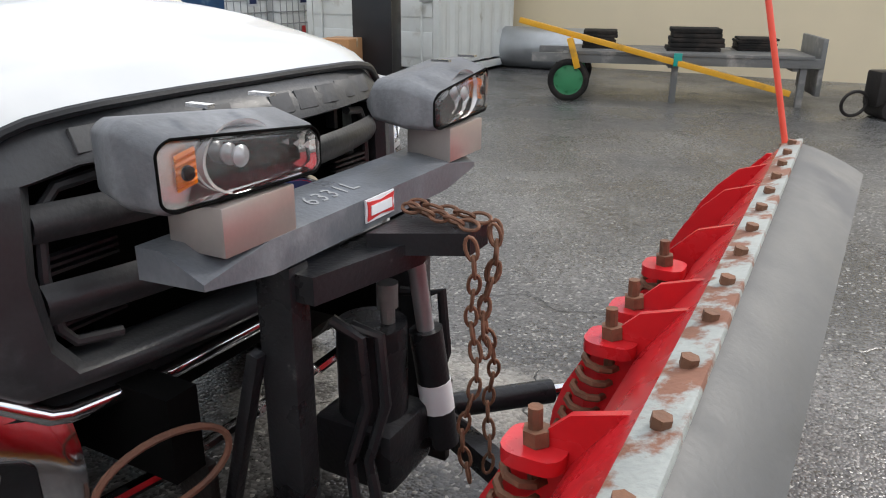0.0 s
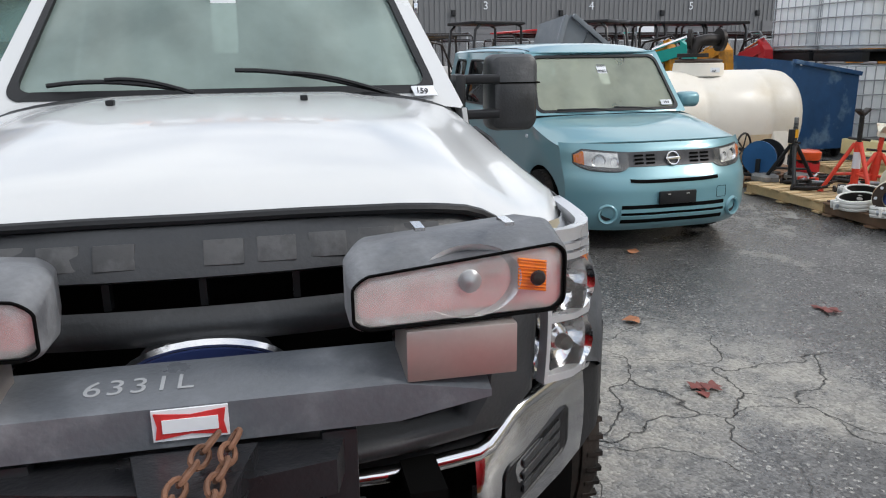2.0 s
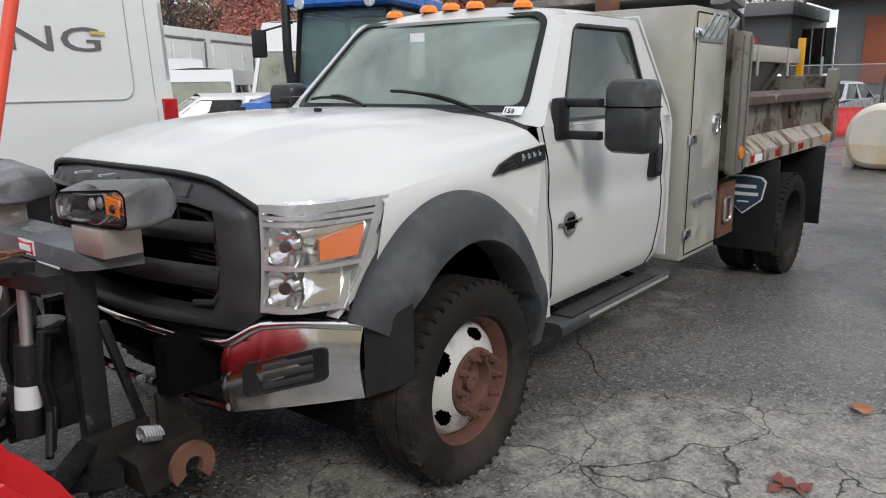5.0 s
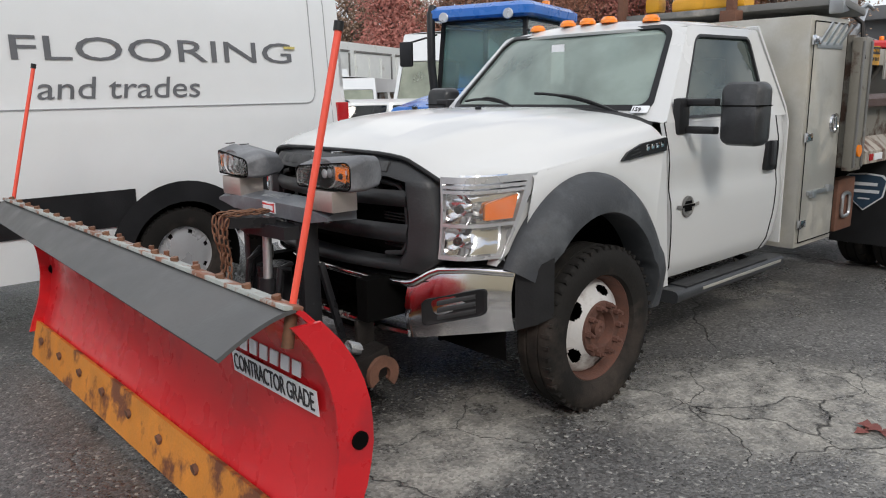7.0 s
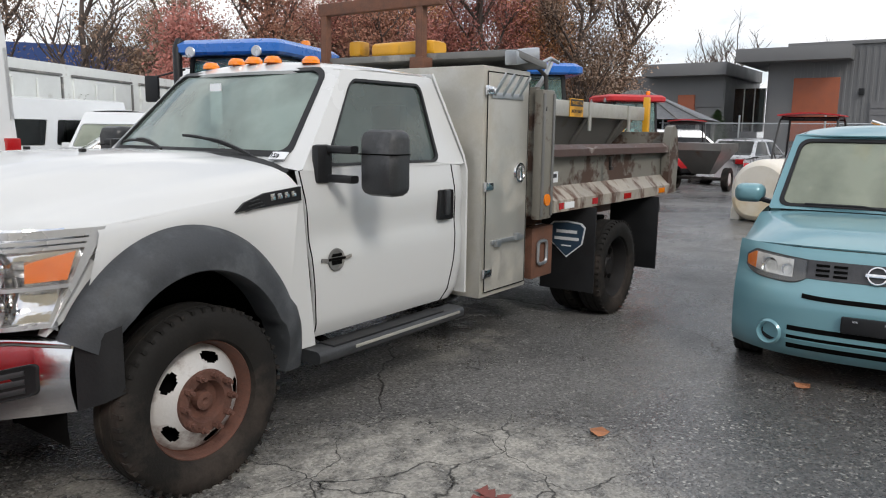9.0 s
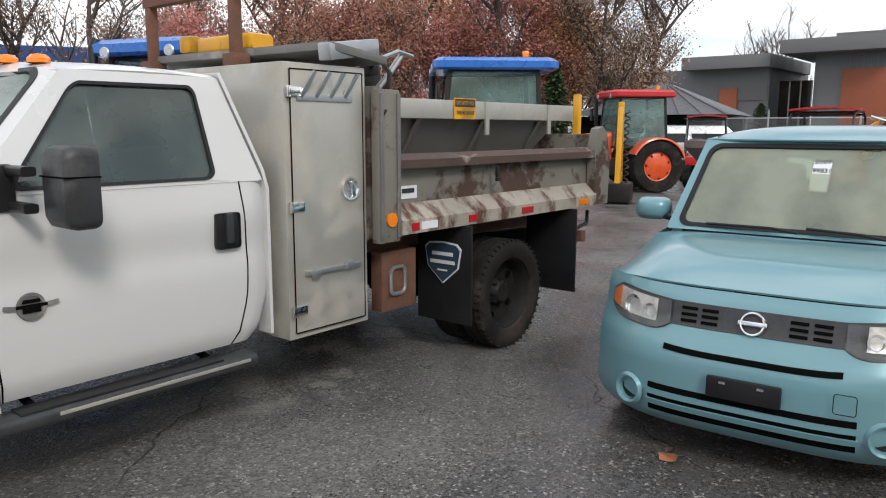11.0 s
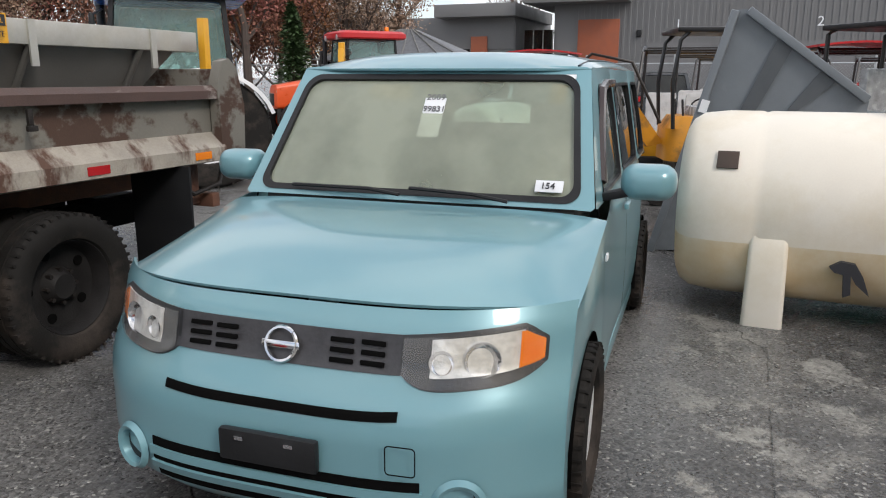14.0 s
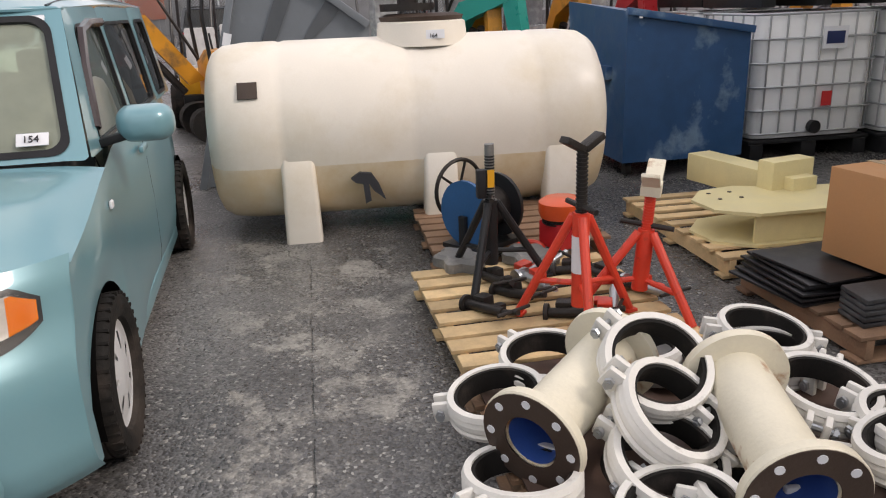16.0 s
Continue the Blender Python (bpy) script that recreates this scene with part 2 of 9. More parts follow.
CREAMWALL = mat("cream_wall_paint", (0.70, 0.60, 0.42), 0.8, var=0.06, scale=1.0, bump=0.1)
GREYWALL = mat("grey_ribbed_cladding", (0.155, 0.157, 0.16), 0.6, var=0.08, scale=1.0, bump=0.05)
REDCLAD = mat("rust_red_cladding", (0.30, 0.085, 0.04), 0.6, var=0.15, scale=2.0, bump=0.1)
WHITECLAD = mat("white_cladding", (0.6, 0.6, 0.6), 0.6, var=0.05, bump=0.05)
TBLUE = mat("tractor_blue_paint", (0.012, 0.14, 0.52), 0.3, var=0.08, bump=0.03, coat=0.4)
TORANGE = mat("tractor_orange_paint", (0.70, 0.09, 0.02), 0.35, var=0.1, bump=0.03, coat=0.3)
YELLOW = mat("machine_yellow_paint", (0.72, 0.36, 0.02), 0.38, var=0.1, bump=0.05, dirt=(0.2, 0.12, 0.04), dirt_at=0.68)
GREENP = mat("machine_green_paint", (0.01, 0.33, 0.27), 0.35, var=0.1, bump=0.05)
REDP = mat("machine_red_paint", (0.50, 0.02, 0.025), 0.35, var=0.1, bump=0.05)
SEATVINYL = mat("grey_seat_vinyl", (0.22, 0.22, 0.23), 0.6, var=0.15, bump=0.2)
BLACKTUBE = mat("black_powder_coat", (0.014, 0.014, 0.015), 0.35, var=0.2, bump=0.05)
CARBLUE = mat("blue_stripe_vinyl", (0.04, 0.16, 0.5), 0.4, bump=0)
SILVER = mat("silver_paint", (0.55, 0.56, 0.58), 0.3, metal=0.5, var=0.08, bump=0.02, coat=0.4)
BARK = mat("bark", (0.085, 0.065, 0.055), 0.9, var=0.35, scale=5, bump=0.8)
GALV = mat("galvanised_steel", (0.45, 0.47, 0.49), 0.38, metal=0.8, var=0.15, scale=5, bump=0.1)
INTERIOR = mat("interior_trim", (0.10, 0.10, 0.10), 0.8, var=0.2, bump=0.2)
BEIGE = mat("beige_upholstery", (0.32, 0.31, 0.26), 0.85, var=0.15, bump=0.3)
WS = glass("misted_windscreen", (0.60, 0.74, 0.68), 0.5, (0.38, 0.48, 0.44))
WSC = glass("misted_car_windscreen", (0.75, 0.82, 0.7), 0.5, (0.44, 0.48, 0.38))
SIDEGL = glass("tinted_side_glass", (0.28, 0.36, 0.33), 0.5, (0.13, 0.17, 0.16))
DARKGL = glass("dark_glass", (0.12, 0.14, 0.14), 0.9, (0.05, 0.06, 0.06))
CABGL = glass("cab_glass", (0.55, 0.75, 0.72), 0.7, (0.25, 0.4, 0.38))
LENS = glass("clear_lens", (0.97, 0.97, 0.97), 1.0, (0.7, 0.7, 0.7))


# ---- mesh helpers ----
def add_box(bm, c, s, rot=None, bevel=0.0, taper=1.0):
    """A box of size s at c, turned by rot (degrees x, y, z), its top scaled by taper."""
    m = Matrix.Translation(c) @ (pose(0, 0, 0, *rot) if rot else Matrix())
    vs = []
    for z in (-0.5, 0.5):
        k = taper if z > 0 else 1
        for x, y in ((-0.5, -0.5), (0.5, -0.5), (0.5, 0.5), (-0.5, 0.5)):
            vs.append(bm.verts.new(m @ Vector((x * s[0] * k, y * s[1] * k, z * s[2]))))
    fs = [bm.faces.new([vs[i] for i in q]) for q in ((3, 2, 1, 0), (4, 5, 6, 7), (0, 1, 5, 4), (1, 2, 6, 5), (2, 3, 7, 6), (3, 0, 4, 7))]
    if bevel:
        es = list({e for f in fs for e in f.edges})
        bmesh.ops.bevel(bm, geom=es, offset=bevel, segments=2, affect="EDGES", profile=0.6)


def loft(bm, rings, closed=True, caps=True):
    """Skin between rings of equally many points."""
    vv = [[bm.verts.new(p) for p in r] for r in rings]
    n = len(vv[0])
    for a, b in zip(vv, vv[1:]):
        for i in range(n if closed else n - 1):
            j = (i + 1) % n
            bm.faces.new((a[i], a[j], b[j], b[i]))
    if caps and closed:
        bm.faces.new(vv[0][::-1])
        bm.faces.new(vv[-1])


def ring(c, axis, r, n=16, up=None, r2=None):
    a = Vector(axis).normalized()
    u = a.orthogonal().normalized() if up is None else (Vector(up) - a * Vector(up).dot(a)).normalized()
    v = a.cross(u)
    return [Vector(c) + u * (r * math.cos(t)) + v * ((r2 or r) * math.sin(t)) for t in (2 * math.pi * i / n for i in range(n))]


def add_cyl(bm, p, q, r, r2=None, n=16):
    a = Vector(q) - Vector(p)
    loft(bm, [ring(p, a, r, n), ring(q, a, r2 if r2 is not None else r, n)])


def add_tube(bm, pts, r, n=8):
    pts = [Vector(p) for p in pts]
    rings, up = [], None
    for i, p in enumerate(pts):
        a = (pts[min(i + 1, len(pts) - 1)] - pts[max(i - 1, 0)]).normalized()
        if up is None:
            up = a.orthogonal().normalized()
        up = (up - a * up.dot(a)).normalized()
        rings.append(ring(p, a, r, n, up))
    loft(bm, rings)


def add_prism(bm, pts, lift):
    """A flat outline of 3D points, swept by the vector lift."""
    lift = Vector(lift)
    loft(bm, [[Vector(p) for p in pts], [Vector(p) + lift for p in pts]])


def revolve(bm, prof, c, axis, n=32, arc=None):
    """prof: (along the axis, radius) pairs turned round the axis through c."""
    a = Vector(axis).normalized()
    rings = []
    for h, r in prof:
        rings.append(ring(Vector(c) + a * h, a, max(r, 1e-4), n))
    loft(bm, rings, caps=False)


def sheet(bm, f, nu, nv, thick=0.0):
    """A surface f(u, v) over the unit square, thickened along its normals."""
    g = [[Vector(f(i / nu, j / nv)) for j in range(nv + 1)] for i in range(nu + 1)]
    def grid(g, flip):
        vs = [[bm.verts.new(p) for p in row] for row in g]
        for i in range(nu):
            for j in range(nv):
                q = (vs[i][j], vs[i + 1][j], vs[i + 1][j + 1], vs[i][j + 1])
                bm.faces.new(q[::-1] if flip else q)
        return vs
    top = grid(g, False)
    if thick:
        low = [[None] * (nv + 1) for _ in range(nu + 1)]
        for i in range(nu + 1):
            for j in range(nv + 1):
                du = g[min(i + 1, nu)][j] - g[max(i - 1, 0)][j]
                dv = g[i][min(j + 1, nv)] - g[i][max(j - 1, 0)]
                low[i][j] = g[i][j] - du.cross(dv).normalized() * thick
        bot = grid(low, True)
        for i in range(nu):
            for j in (0, nv):
                bm.faces.new((top[i][j], top[i + 1][j], bot[i + 1][j], bot[i][j]))
        for j in range(nv):
            for i in (0, nu):
                bm.faces.new((top[i][j], top[i][j + 1], bot[i][j + 1], bot[i][j]))


def rrect(hx, hy, r, k=4):
    """A rounded rectangle round the origin as (x, y) pairs."""
    out = []
    for cx, cy, a0 in ((hx - r, hy - r, 0), (-hx + r, hy - r, 90), (-hx + r, -hy + r, 180), (hx - r, -hy + r, 270)):
        for i in range(k + 1):
            a = math.radians(a0 + 90 * i / k)
            out.append((cx + r * math.cos(a), cy + r * math.sin(a)))
    return out


def part(name, bm, material, parent=None, label="", smooth=35, fix=True):
    """Links bm as one mesh object under parent."""
    if fix:
        bmesh.ops.recalc_face_normals(bm, faces=bm.faces)
    me = bpy.data.meshes.new(name)
    bm.to_mesh(me)
    bm.free()
    me.materials.append(material)
    if smooth:
        me.shade_smooth()
        me.set_sharp_from_angle(angle=math.radians(smooth))
    ob = new(name, me)
    if parent:
        ob.parent = parent
    if label:
        ob["label"] = label
    return ob


def thing(name, m, label, category, group="", kind=""):
    e = new(name)
    e.matrix_world = m
    e.empty_display_size = 0.2
    return tagged(e, label, category, group, kind)


def boxes(name, material, parent, *specs, bevel=0.004, label=""):
    """One part made of boxes (centre, size[, turn])."""
    bm = bmesh.new()
    for s in specs:
        add_box(bm, s[0], s[1], s[2] if len(s) > 2 else None, bevel)
    return part(name, bm, material, parent, label)


def rods(name, material, parent, *specs, n=12, label=""):
    """One part made of round bars (from, to, radius)."""
    bm = bmesh.new()
    for s in specs:
        add_cyl(bm, s[0], s[1], s[2], s[3] if len(s) > 3 else None, n)
    return part(name, bm, material, parent, label)


def tube(name, material, parent, pts, r, n=8, label=""):
    bm = bmesh.new()
    add_tube(bm, pts, r, n)
    return part(name, bm, material, parent, label)


def text(name, words, material, parent, m, size, depth=0.002, spread=1.0, shear=0.0, width=0.0):
    """Lettering, as a mesh, that lies in the plane of m with its start at the origin of m."""
    cu = bpy.data.curves.new(name, "FONT")
    cu.body, cu.size, cu.extrude, cu.space_character, cu.shear = words, size, depth, spread, shear
    cu.resolution_u = 3
    ob = bpy.data.objects.new(name, cu)
    me = bpy.data.meshes.new_from_object(ob)
    bpy.data.objects.remove(ob)
    if width:
        xs = [v.co.x for v in me.vertices]
        k = width / (max(xs) - min(xs))
        me.transform(Matrix.Diagonal((k, 1, 1, 1)) @ Matrix.Translation((-min(xs), 0, 0)))
    me.transform(m)
    me.materials.append(material)
    o = new(name, me)
    if parent:
        o.parent = parent
    return o


def facing(p, right, up):
    """A pose at p whose x runs along right and y along up."""
    r, u = Vector(right).normalized(), Vector(up).normalized()
    n = r.cross(u).normalized()
    u = n.cross(r)
    return Matrix((( r.x, u.x, n.x, p[0]), (r.y, u.y, n.y, p[1]), (r.z, u.z, n.z, p[2]), (0, 0, 0, 1)))


def window(parent, quad, ml, mr, mb, mt, paint, pane_mat, bulge=0.0, rnd_=0.12, inside=0.03, seal=BLACKPL, seal_w=0.02, n=6, names=("window_frame", "seal", "pane")):
    """A painted frame round a pane, over the quad (lower left, lower right, upper right, upper left seen from outside)."""
    q = [Vector(p) for p in quad]
    nrm = (q[1] - q[0]).cross(q[3] - q[0]).normalized()
    def at(u, v, off=0.0):
        p = (q[0] * (1 - u) + q[1] * u) * (1 - v) + (q[3] * (1 - u) + q[2] * u) * v
        return p + nrm * (off + bulge * (1 - (2 * u - 1) ** 2) * (0.6 + 0.4 * (1 - (2 * v - 1) ** 2)))
    W, H = (q[1] - q[0]).length, (q[3] - q[0]).length
    cu, cv, hu, hv = (ml + 1 - mr) / 2, (mb + 1 - mt) / 2, (1 - ml - mr) / 2, (1 - mb - mt) / 2
    k = n
    def loop(shrink, r, off):
        pts = rrect(hu * W - shrink, hv * H - shrink, r, k)
        return [at(cu + x / W, cv + y / H, off) for x, y in pts]
    inner = rrect(hu * W, hv * H, rnd_, k)
    outer = []
    for x, y in inner:
        s = max(abs(x) / (hu * W), abs(y) / (hv * H))
        x, y = x / (s * hu * W), y / (s * hv * H)
        outer.append(at((x + 1) / 2, (y + 1) / 2))
    bm = bmesh.new()
    loft(bm, [outer, loop(0, rnd_, 0), loop(0.004, rnd_, -inside)], caps=False)
    part(names[0], bm, paint, parent, smooth=30, fix=False)
    if seal:
        bm = bmesh.new()
        loft(bm, [loop(-0.002, rnd_, 0.004), loop(seal_w, max(rnd_ - 0.01, 0.01), 0.002), loop(seal_w, max(rnd_ - 0.01, 0.01), -inside), loop(-0.002, rnd_, -inside)], caps=False)
        part(names[1], bm, seal, parent, fix=False)
    bm = bmesh.new()
    L = loop(seal_w * 0.7, rnd_, -inside * 0.5)
    vs = [bm.verts.new(p) for p in L]
    cen = bm.verts.new(at(cu, cv, -inside * 0.5))
    for i in range(len(vs)):
        bm.faces.new((vs[i], vs[(i + 1) % len(vs)], cen))
    o = part(names[2], bm, pane_mat, parent, smooth=60, fix=False)
    o.visible_shadow = False
    return at


def wheel(parent, c, side, r, w, rim_r, rim_mat, hub_mat, style="truck", tread=40):
    """A wheel whose outer face looks to side (+1: towards +y, -1: towards -y)."""
    e = new("wheel")
    e.parent = parent
    e.location = c
    a = (0, side, 0)
    bm = bmesh.new()
    h = w / 2
    revolve(bm, [(h * 0.55, rim_r), (h * 0.85, rim_r * 1.05), (h * 1.0, rim_r + (r - rim_r) * 0.45), (h * 0.92, r * 0.95), (h * 0.8, r * 0.985), (h * 0.72, r), (h * 0.36, r), (h * 0.34, r * 0.975), (h * 0.28, r * 0.975), (h * 0.26, r),
                 (-h * 0.26, r), (-h * 0.28, r * 0.975), (-h * 0.34, r * 0.975), (-h * 0.36, r), (-h * 0.75, r), (-h * 0.95, r * 0.95), (-h, rim_r * 1.2), (-h * 0.6, rim_r)], (0, 0, 0), a, 48)
    for i in range(tread):
        t = 2 * math.pi * i / tread
        add_box(bm, (math.cos(t) * r * 0.985, side * h * 0.72, math.sin(t) * r * 0.985), (r * 0.035, h * 0.42, r * 0.045), (0, 90 - math.degrees(t), 0))
    part("tyre", bm, RUBBER, e)
    bm = bmesh.new()
    d = h * 0.55
    if style == "truck":
        revolve(bm, [(h * 0.62, rim_r * 1.04), (h * 0.66, rim_r * 1.0), (h * 0.5, rim_r * 0.97), (0.0, rim_r * 0.93), (0.0, rim_r * 0.90)], (0, 0, 0), a, 40)
        part("rim", bm, hub_mat, e, "rusty outer rim")
        bm = bmesh.new()
        n = 100
        prof = [(0.0, 0.91), (0.03, 0.84)] + [(0.03 + 0.045 * k / 8, 0.84 - 0.24 * k / 8) for k in range(1, 9)] + [(0.085, 0.55), (0.085, 0.40)]
        for i in range(n):
            t0, t1 = 2 * math.pi * i / n, 2 * math.pi * (i + 1) / n
            off = ((i + 0.5) % 20 - 10) / n * 2 * math.pi
            for k, ((h0, r0), (h1, r1)) in enumerate(zip(prof, prof[1:])):
                if (off / 0.24) ** 2 + (((r0 + r1) / 2 - 0.73) / 0.095) ** 2 < 1:
                    continue
                q = [(math.cos(t) * rr * rim_r, side * hh, math.sin(t) * rr * rim_r) for t, hh, rr in ((t0, h0, r0), (t1, h0, r0), (t1, h1, r1), (t0, h1, r1))]
                bm.faces.new([bm.verts.new(p) for p in q])
        bmesh.ops.remove_doubles(bm, verts=bm.verts, dist=0.0005)
        part("wheel_disc", bm, rim_mat, e, "chipped white wheel disc")
        bm = bmesh.new()
        revolve(bm, [(0.075, rim_r * 0.55), (0.098, rim_r * 0.53), (0.10, rim_r * 0.36), (0.088, rim_r * 0.34), (0.055, rim_r * 0.31), (0.05, rim_r * 0.17), (0.085, rim_r * 0.155), (0.088, rim_r * 0.06), (0.07, 0.0)], (0, 0, 0), a, 32)
        part("hub", bm, hub_mat, e, "rusty hub")
        for i in range(10):
            t = 2 * math.pi * i / 10
            x, z = math.cos(t) * rim_r * 0.465, math.sin(t) * rim_r * 0.465
            bm = bmesh.new()
            add_cyl(bm, (x, side * 0.095, z), (x, side * 0.128, z), 0.0165, n=6)
            add_cyl(bm, (x, side * 0.128, z), (x, side * 0.15, z), 0.009, n=8)
            part("wheel_nut", bm, hub_mat, e)
        bm = bmesh.new()
        add_cyl(bm, (0, side * -0.06, 0), (0, side * -0.05, 0), rim_r * 0.95, n=24)
        part("brake_drum", bm, DARK, e)
    elif style == "dish":
        revolve(bm, [(h * 0.66, rim_r * 1.05), (h * 0.68, rim_r * 1.0), (h * 0.5, rim_r * 0.96), (-h * 0.3, rim_r * 0.9), (-h * 0.42, rim_r * 0.62), (-h * 0.40, rim_r * 0.42), (h * 0.1, rim_r * 0.3), (h * 0.2, rim_r * 0.26), (h * 0.2, 0.0)], (0, 0, 0), a, 40)
        part("rim", bm, rim_mat, e)
        for i in range(5):
            t = 2 * math.pi * i / 5
            bm = bmesh.new()
            add_cyl(bm, (math.cos(t) * rim_r * 0.72, side * -h * 0.36, math.sin(t) * rim_r * 0.72), (math.cos(t) * rim_r * 0.72, side * -h * 0.3, math.sin(t) * rim_r * 0.72), rim_r * 0.11)
            part("hand_hole", bm, DARK, e)
        for i in range(8):
            t = 2 * math.pi * i / 8
            x, z = math.cos(t) * rim_r * 0.36, math.sin(t) * rim_r * 0.36
            bm = bmesh.new()
            add_cyl(bm, (x, side * -h * 0.3, z), (x, side * h * 0.05, z), 0.013, n=6)
            part("wheel_nut", bm, hub_mat, e)
    else:
        n = 70
        prof = [(d * 1.15, 1.02), (d * 1.05, 0.92), (d * 1.2, 0.78), (d * 1.35, 0.45), (d * 1.45, 0.2), (d * 1.45, 0.001)]
        for i in range(n):
            t0, t1 = 2 * math.pi * i / n, 2 * math.pi * (i + 1) / n
            gap = (i % 10) < 2
            for k, ((h0, r0), (h1, r1)) in enumerate(zip(prof, prof[1:])):
                if gap and k in ((2,) if style == "cap" else (1,)):
                    continue
                q = [(math.cos(t) * rr * rim_r, side * hh, math.sin(t) * rr * rim_r) for t, hh, rr in ((t0, h0, r0), (t1, h0, r0), (t1, h1, r1), (t0, h1, r1))]
                bm.faces.new([bm.verts.new(p) for p in q])
        bmesh.ops.remove_doubles(bm, verts=bm.verts, dist=0.0005)
        part("wheel_cover", bm, rim_mat, e)
        bm = bmesh.new()
        revolve(bm, [(d * 0.9, rim_r * 1.01), (d * 0.2, rim_r * 0.9), (d * 0.15, 0.0)], (0, 0, 0), a, 32)
        part("rim", bm, hub_mat, e)
    return e


# ---- ground ----
def asphalt():
    m = bpy.data.materials.new("wet_worn_asphalt")
    m.use_nodes = True
    n, l = m.node_tree.nodes, m.node_tree.links
    b = n["Principled BSDF"]
    co = n.new("ShaderNodeTexCoord")
    def noise_(scale, detail=5, rough=0.55):
        t = n.new("ShaderNodeTexNoise")
        t.inputs["Scale"].default_value, t.inputs["Detail"].default_value, t.inputs["Roughness"].default_value = scale, detail, rough
        l.new(co.outputs["Object"], t.inputs["Vector"])
        return t.outputs["Fac"]
    def remap(s, a, b_, c, d):
        r = n.new("ShaderNodeMapRange")
        for k, v in zip(("From Min", "From Max", "To Min", "To Max"), (a, b_, c, d)):
            r.inputs[k].default_value = v
        l.new(s, r.inputs["Value"])
        return r.outputs["Result"]
    def calc(op, a, b_):
        r = n.new("ShaderNodeMath")
        r.operation = op
        for k, v in enumerate((a, b_)):
            if isinstance(v, (int, float)):
                r.inputs[k].default_value = v
            else:
                l.new(v, r.inputs[k])
        return r.outputs[0]
    def mix(f, a, b_):
        r = n.new("ShaderNodeMixRGB")
        l.new(f, r.inputs["Fac"])
        for k, v in (("Color1", a), ("Color2", b_)):
            if isinstance(v, tuple):
                r.inputs[k].default_value = (*v, 1)
            else:
                l.new(v, r.inputs[k])
        return r.outputs["Color"]
    damp = remap(noise_(0.45, 6), 0.45, 0.66, 0, 1)
    base = mix(damp, (0.082, 0.081, 0.080), (0.165, 0.161, 0.155))
    grit = n.new("ShaderNodeTexVoronoi")
    grit.inputs["Scale"].default_value = 75
    l.new(co.outputs["Object"], grit.inputs["Vector"])
    g2 = n.new("ShaderNodeSeparateColor")
    l.new(grit.outputs["Color"], g2.inputs["Color"])
    stone = remap(g2.outputs["Red"], 0.0, 1.0, 0.5, 1.55)
    pale = remap(g2.outputs["Green"], 0.93, 0.97, 0, 1)
    sc = n.new("ShaderNodeVectorMath")
    sc.operation = "SCALE"
    l.new(base, sc.inputs[0])
    l.new(stone, sc.inputs["Scale"])
    c1 = mix(calc("MULTIPLY", pale, 0.75), sc.outputs["Vector"], (0.42, 0.41, 0.38))
    # worn, silted hollows by the truck's wheel and beside the small car
    sep = n.new("ShaderNodeSeparateXYZ")
    l.new(co.outputs["Object"], sep.inputs[0])
    def hollow(x, y, rx, ry, reach, turn=0.0):
        dx, dy = calc("SUBTRACT", sep.outputs["X"], x), calc("SUBTRACT", sep.outputs["Y"], y)
        c, s = math.cos(turn), math.sin(turn)
        ax = calc("DIVIDE", calc("ADD", calc("MULTIPLY", dx, c), calc("MULTIPLY", dy, s)), rx)
        ay = calc("DIVIDE", calc("SUBTRACT", calc("MULTIPLY", dy, c), calc("MULTIPLY", dx, s)), ry)
        d = calc("SQRT", calc("ADD", calc("MULTIPLY", ax, ax), calc("MULTIPLY", ay, ay)), 0)
        return remap(calc("ADD", d, calc("MULTIPLY", noise_(3.2, 7, 0.65), reach)), 1.0, 1.45, 1, 0)
    worn = hollow(-0.72, 1.72, 1.25, 0.72, 0.9, -0.75)
    worn = calc("MAXIMUM", worn, hollow(-0.6, 2.5, 0.75, 0.55, 1.0, -0.2))
    cracked = worn = calc("MAXIMUM", worn, hollow(0.85, 0.85, 0.85, 0.5, 1.0, 0.3))
    for args in ((-4.7, 4.62, 1.7, 0.38, 1.0, 0.0), (-5.7, 4.4, 0.9, 0.4, 0.9, 0.1), (-5.5, 5.15, 0.9, 0.35, 0.9, 0.1), (-4.1, 5.02, 0.75, 0.3, 1.0, 0.0), (-3.5, 4.66, 0.7, 0.3, 1.0, 0.2), (-2.6, 3.9, 0.8, 0.3, 1.2, 0.2), (-2.6, 0.8, 0.7, 0.3, 1.0, 0.2), (-3.0, -0.1, 0.7, 0.35, 1.0, 0.0)):
        worn = calc("MAXIMUM", worn, calc("MULTIPLY", hollow(*args), remap(noise_(2.3, 8, 0.72), 0.505, 0.575, 0.0, 0.9)))
    mottled = calc("MULTIPLY", worn, remap(noise_(5.0, 8, 0.75), 0.38, 0.56, 0.2, 1))
    gritty = n.new("ShaderNodeVectorMath")
    gritty.operation = "SCALE"
    gritty.inputs[0].default_value = (0.36, 0.345, 0.31)
    l.new(remap(g2.outputs["Red"], 0.0, 1.0, 0.72, 1.25), gritty.inputs["Scale"])
    c2 = mix(calc("MULTIPLY", mottled, 0.9), c1, gritty.outputs["Vector"])
    # cracks
    wv = n.new("ShaderNodeVectorMath")
    wv.operation = "MULTIPLY_ADD"
    nz = n.new("ShaderNodeTexNoise")
    nz.inputs["Scale"].default_value, nz.inputs["Detail"].default_value = 2.2, 6
    l.new(co.outputs["Object"], nz.inputs["Vector"])
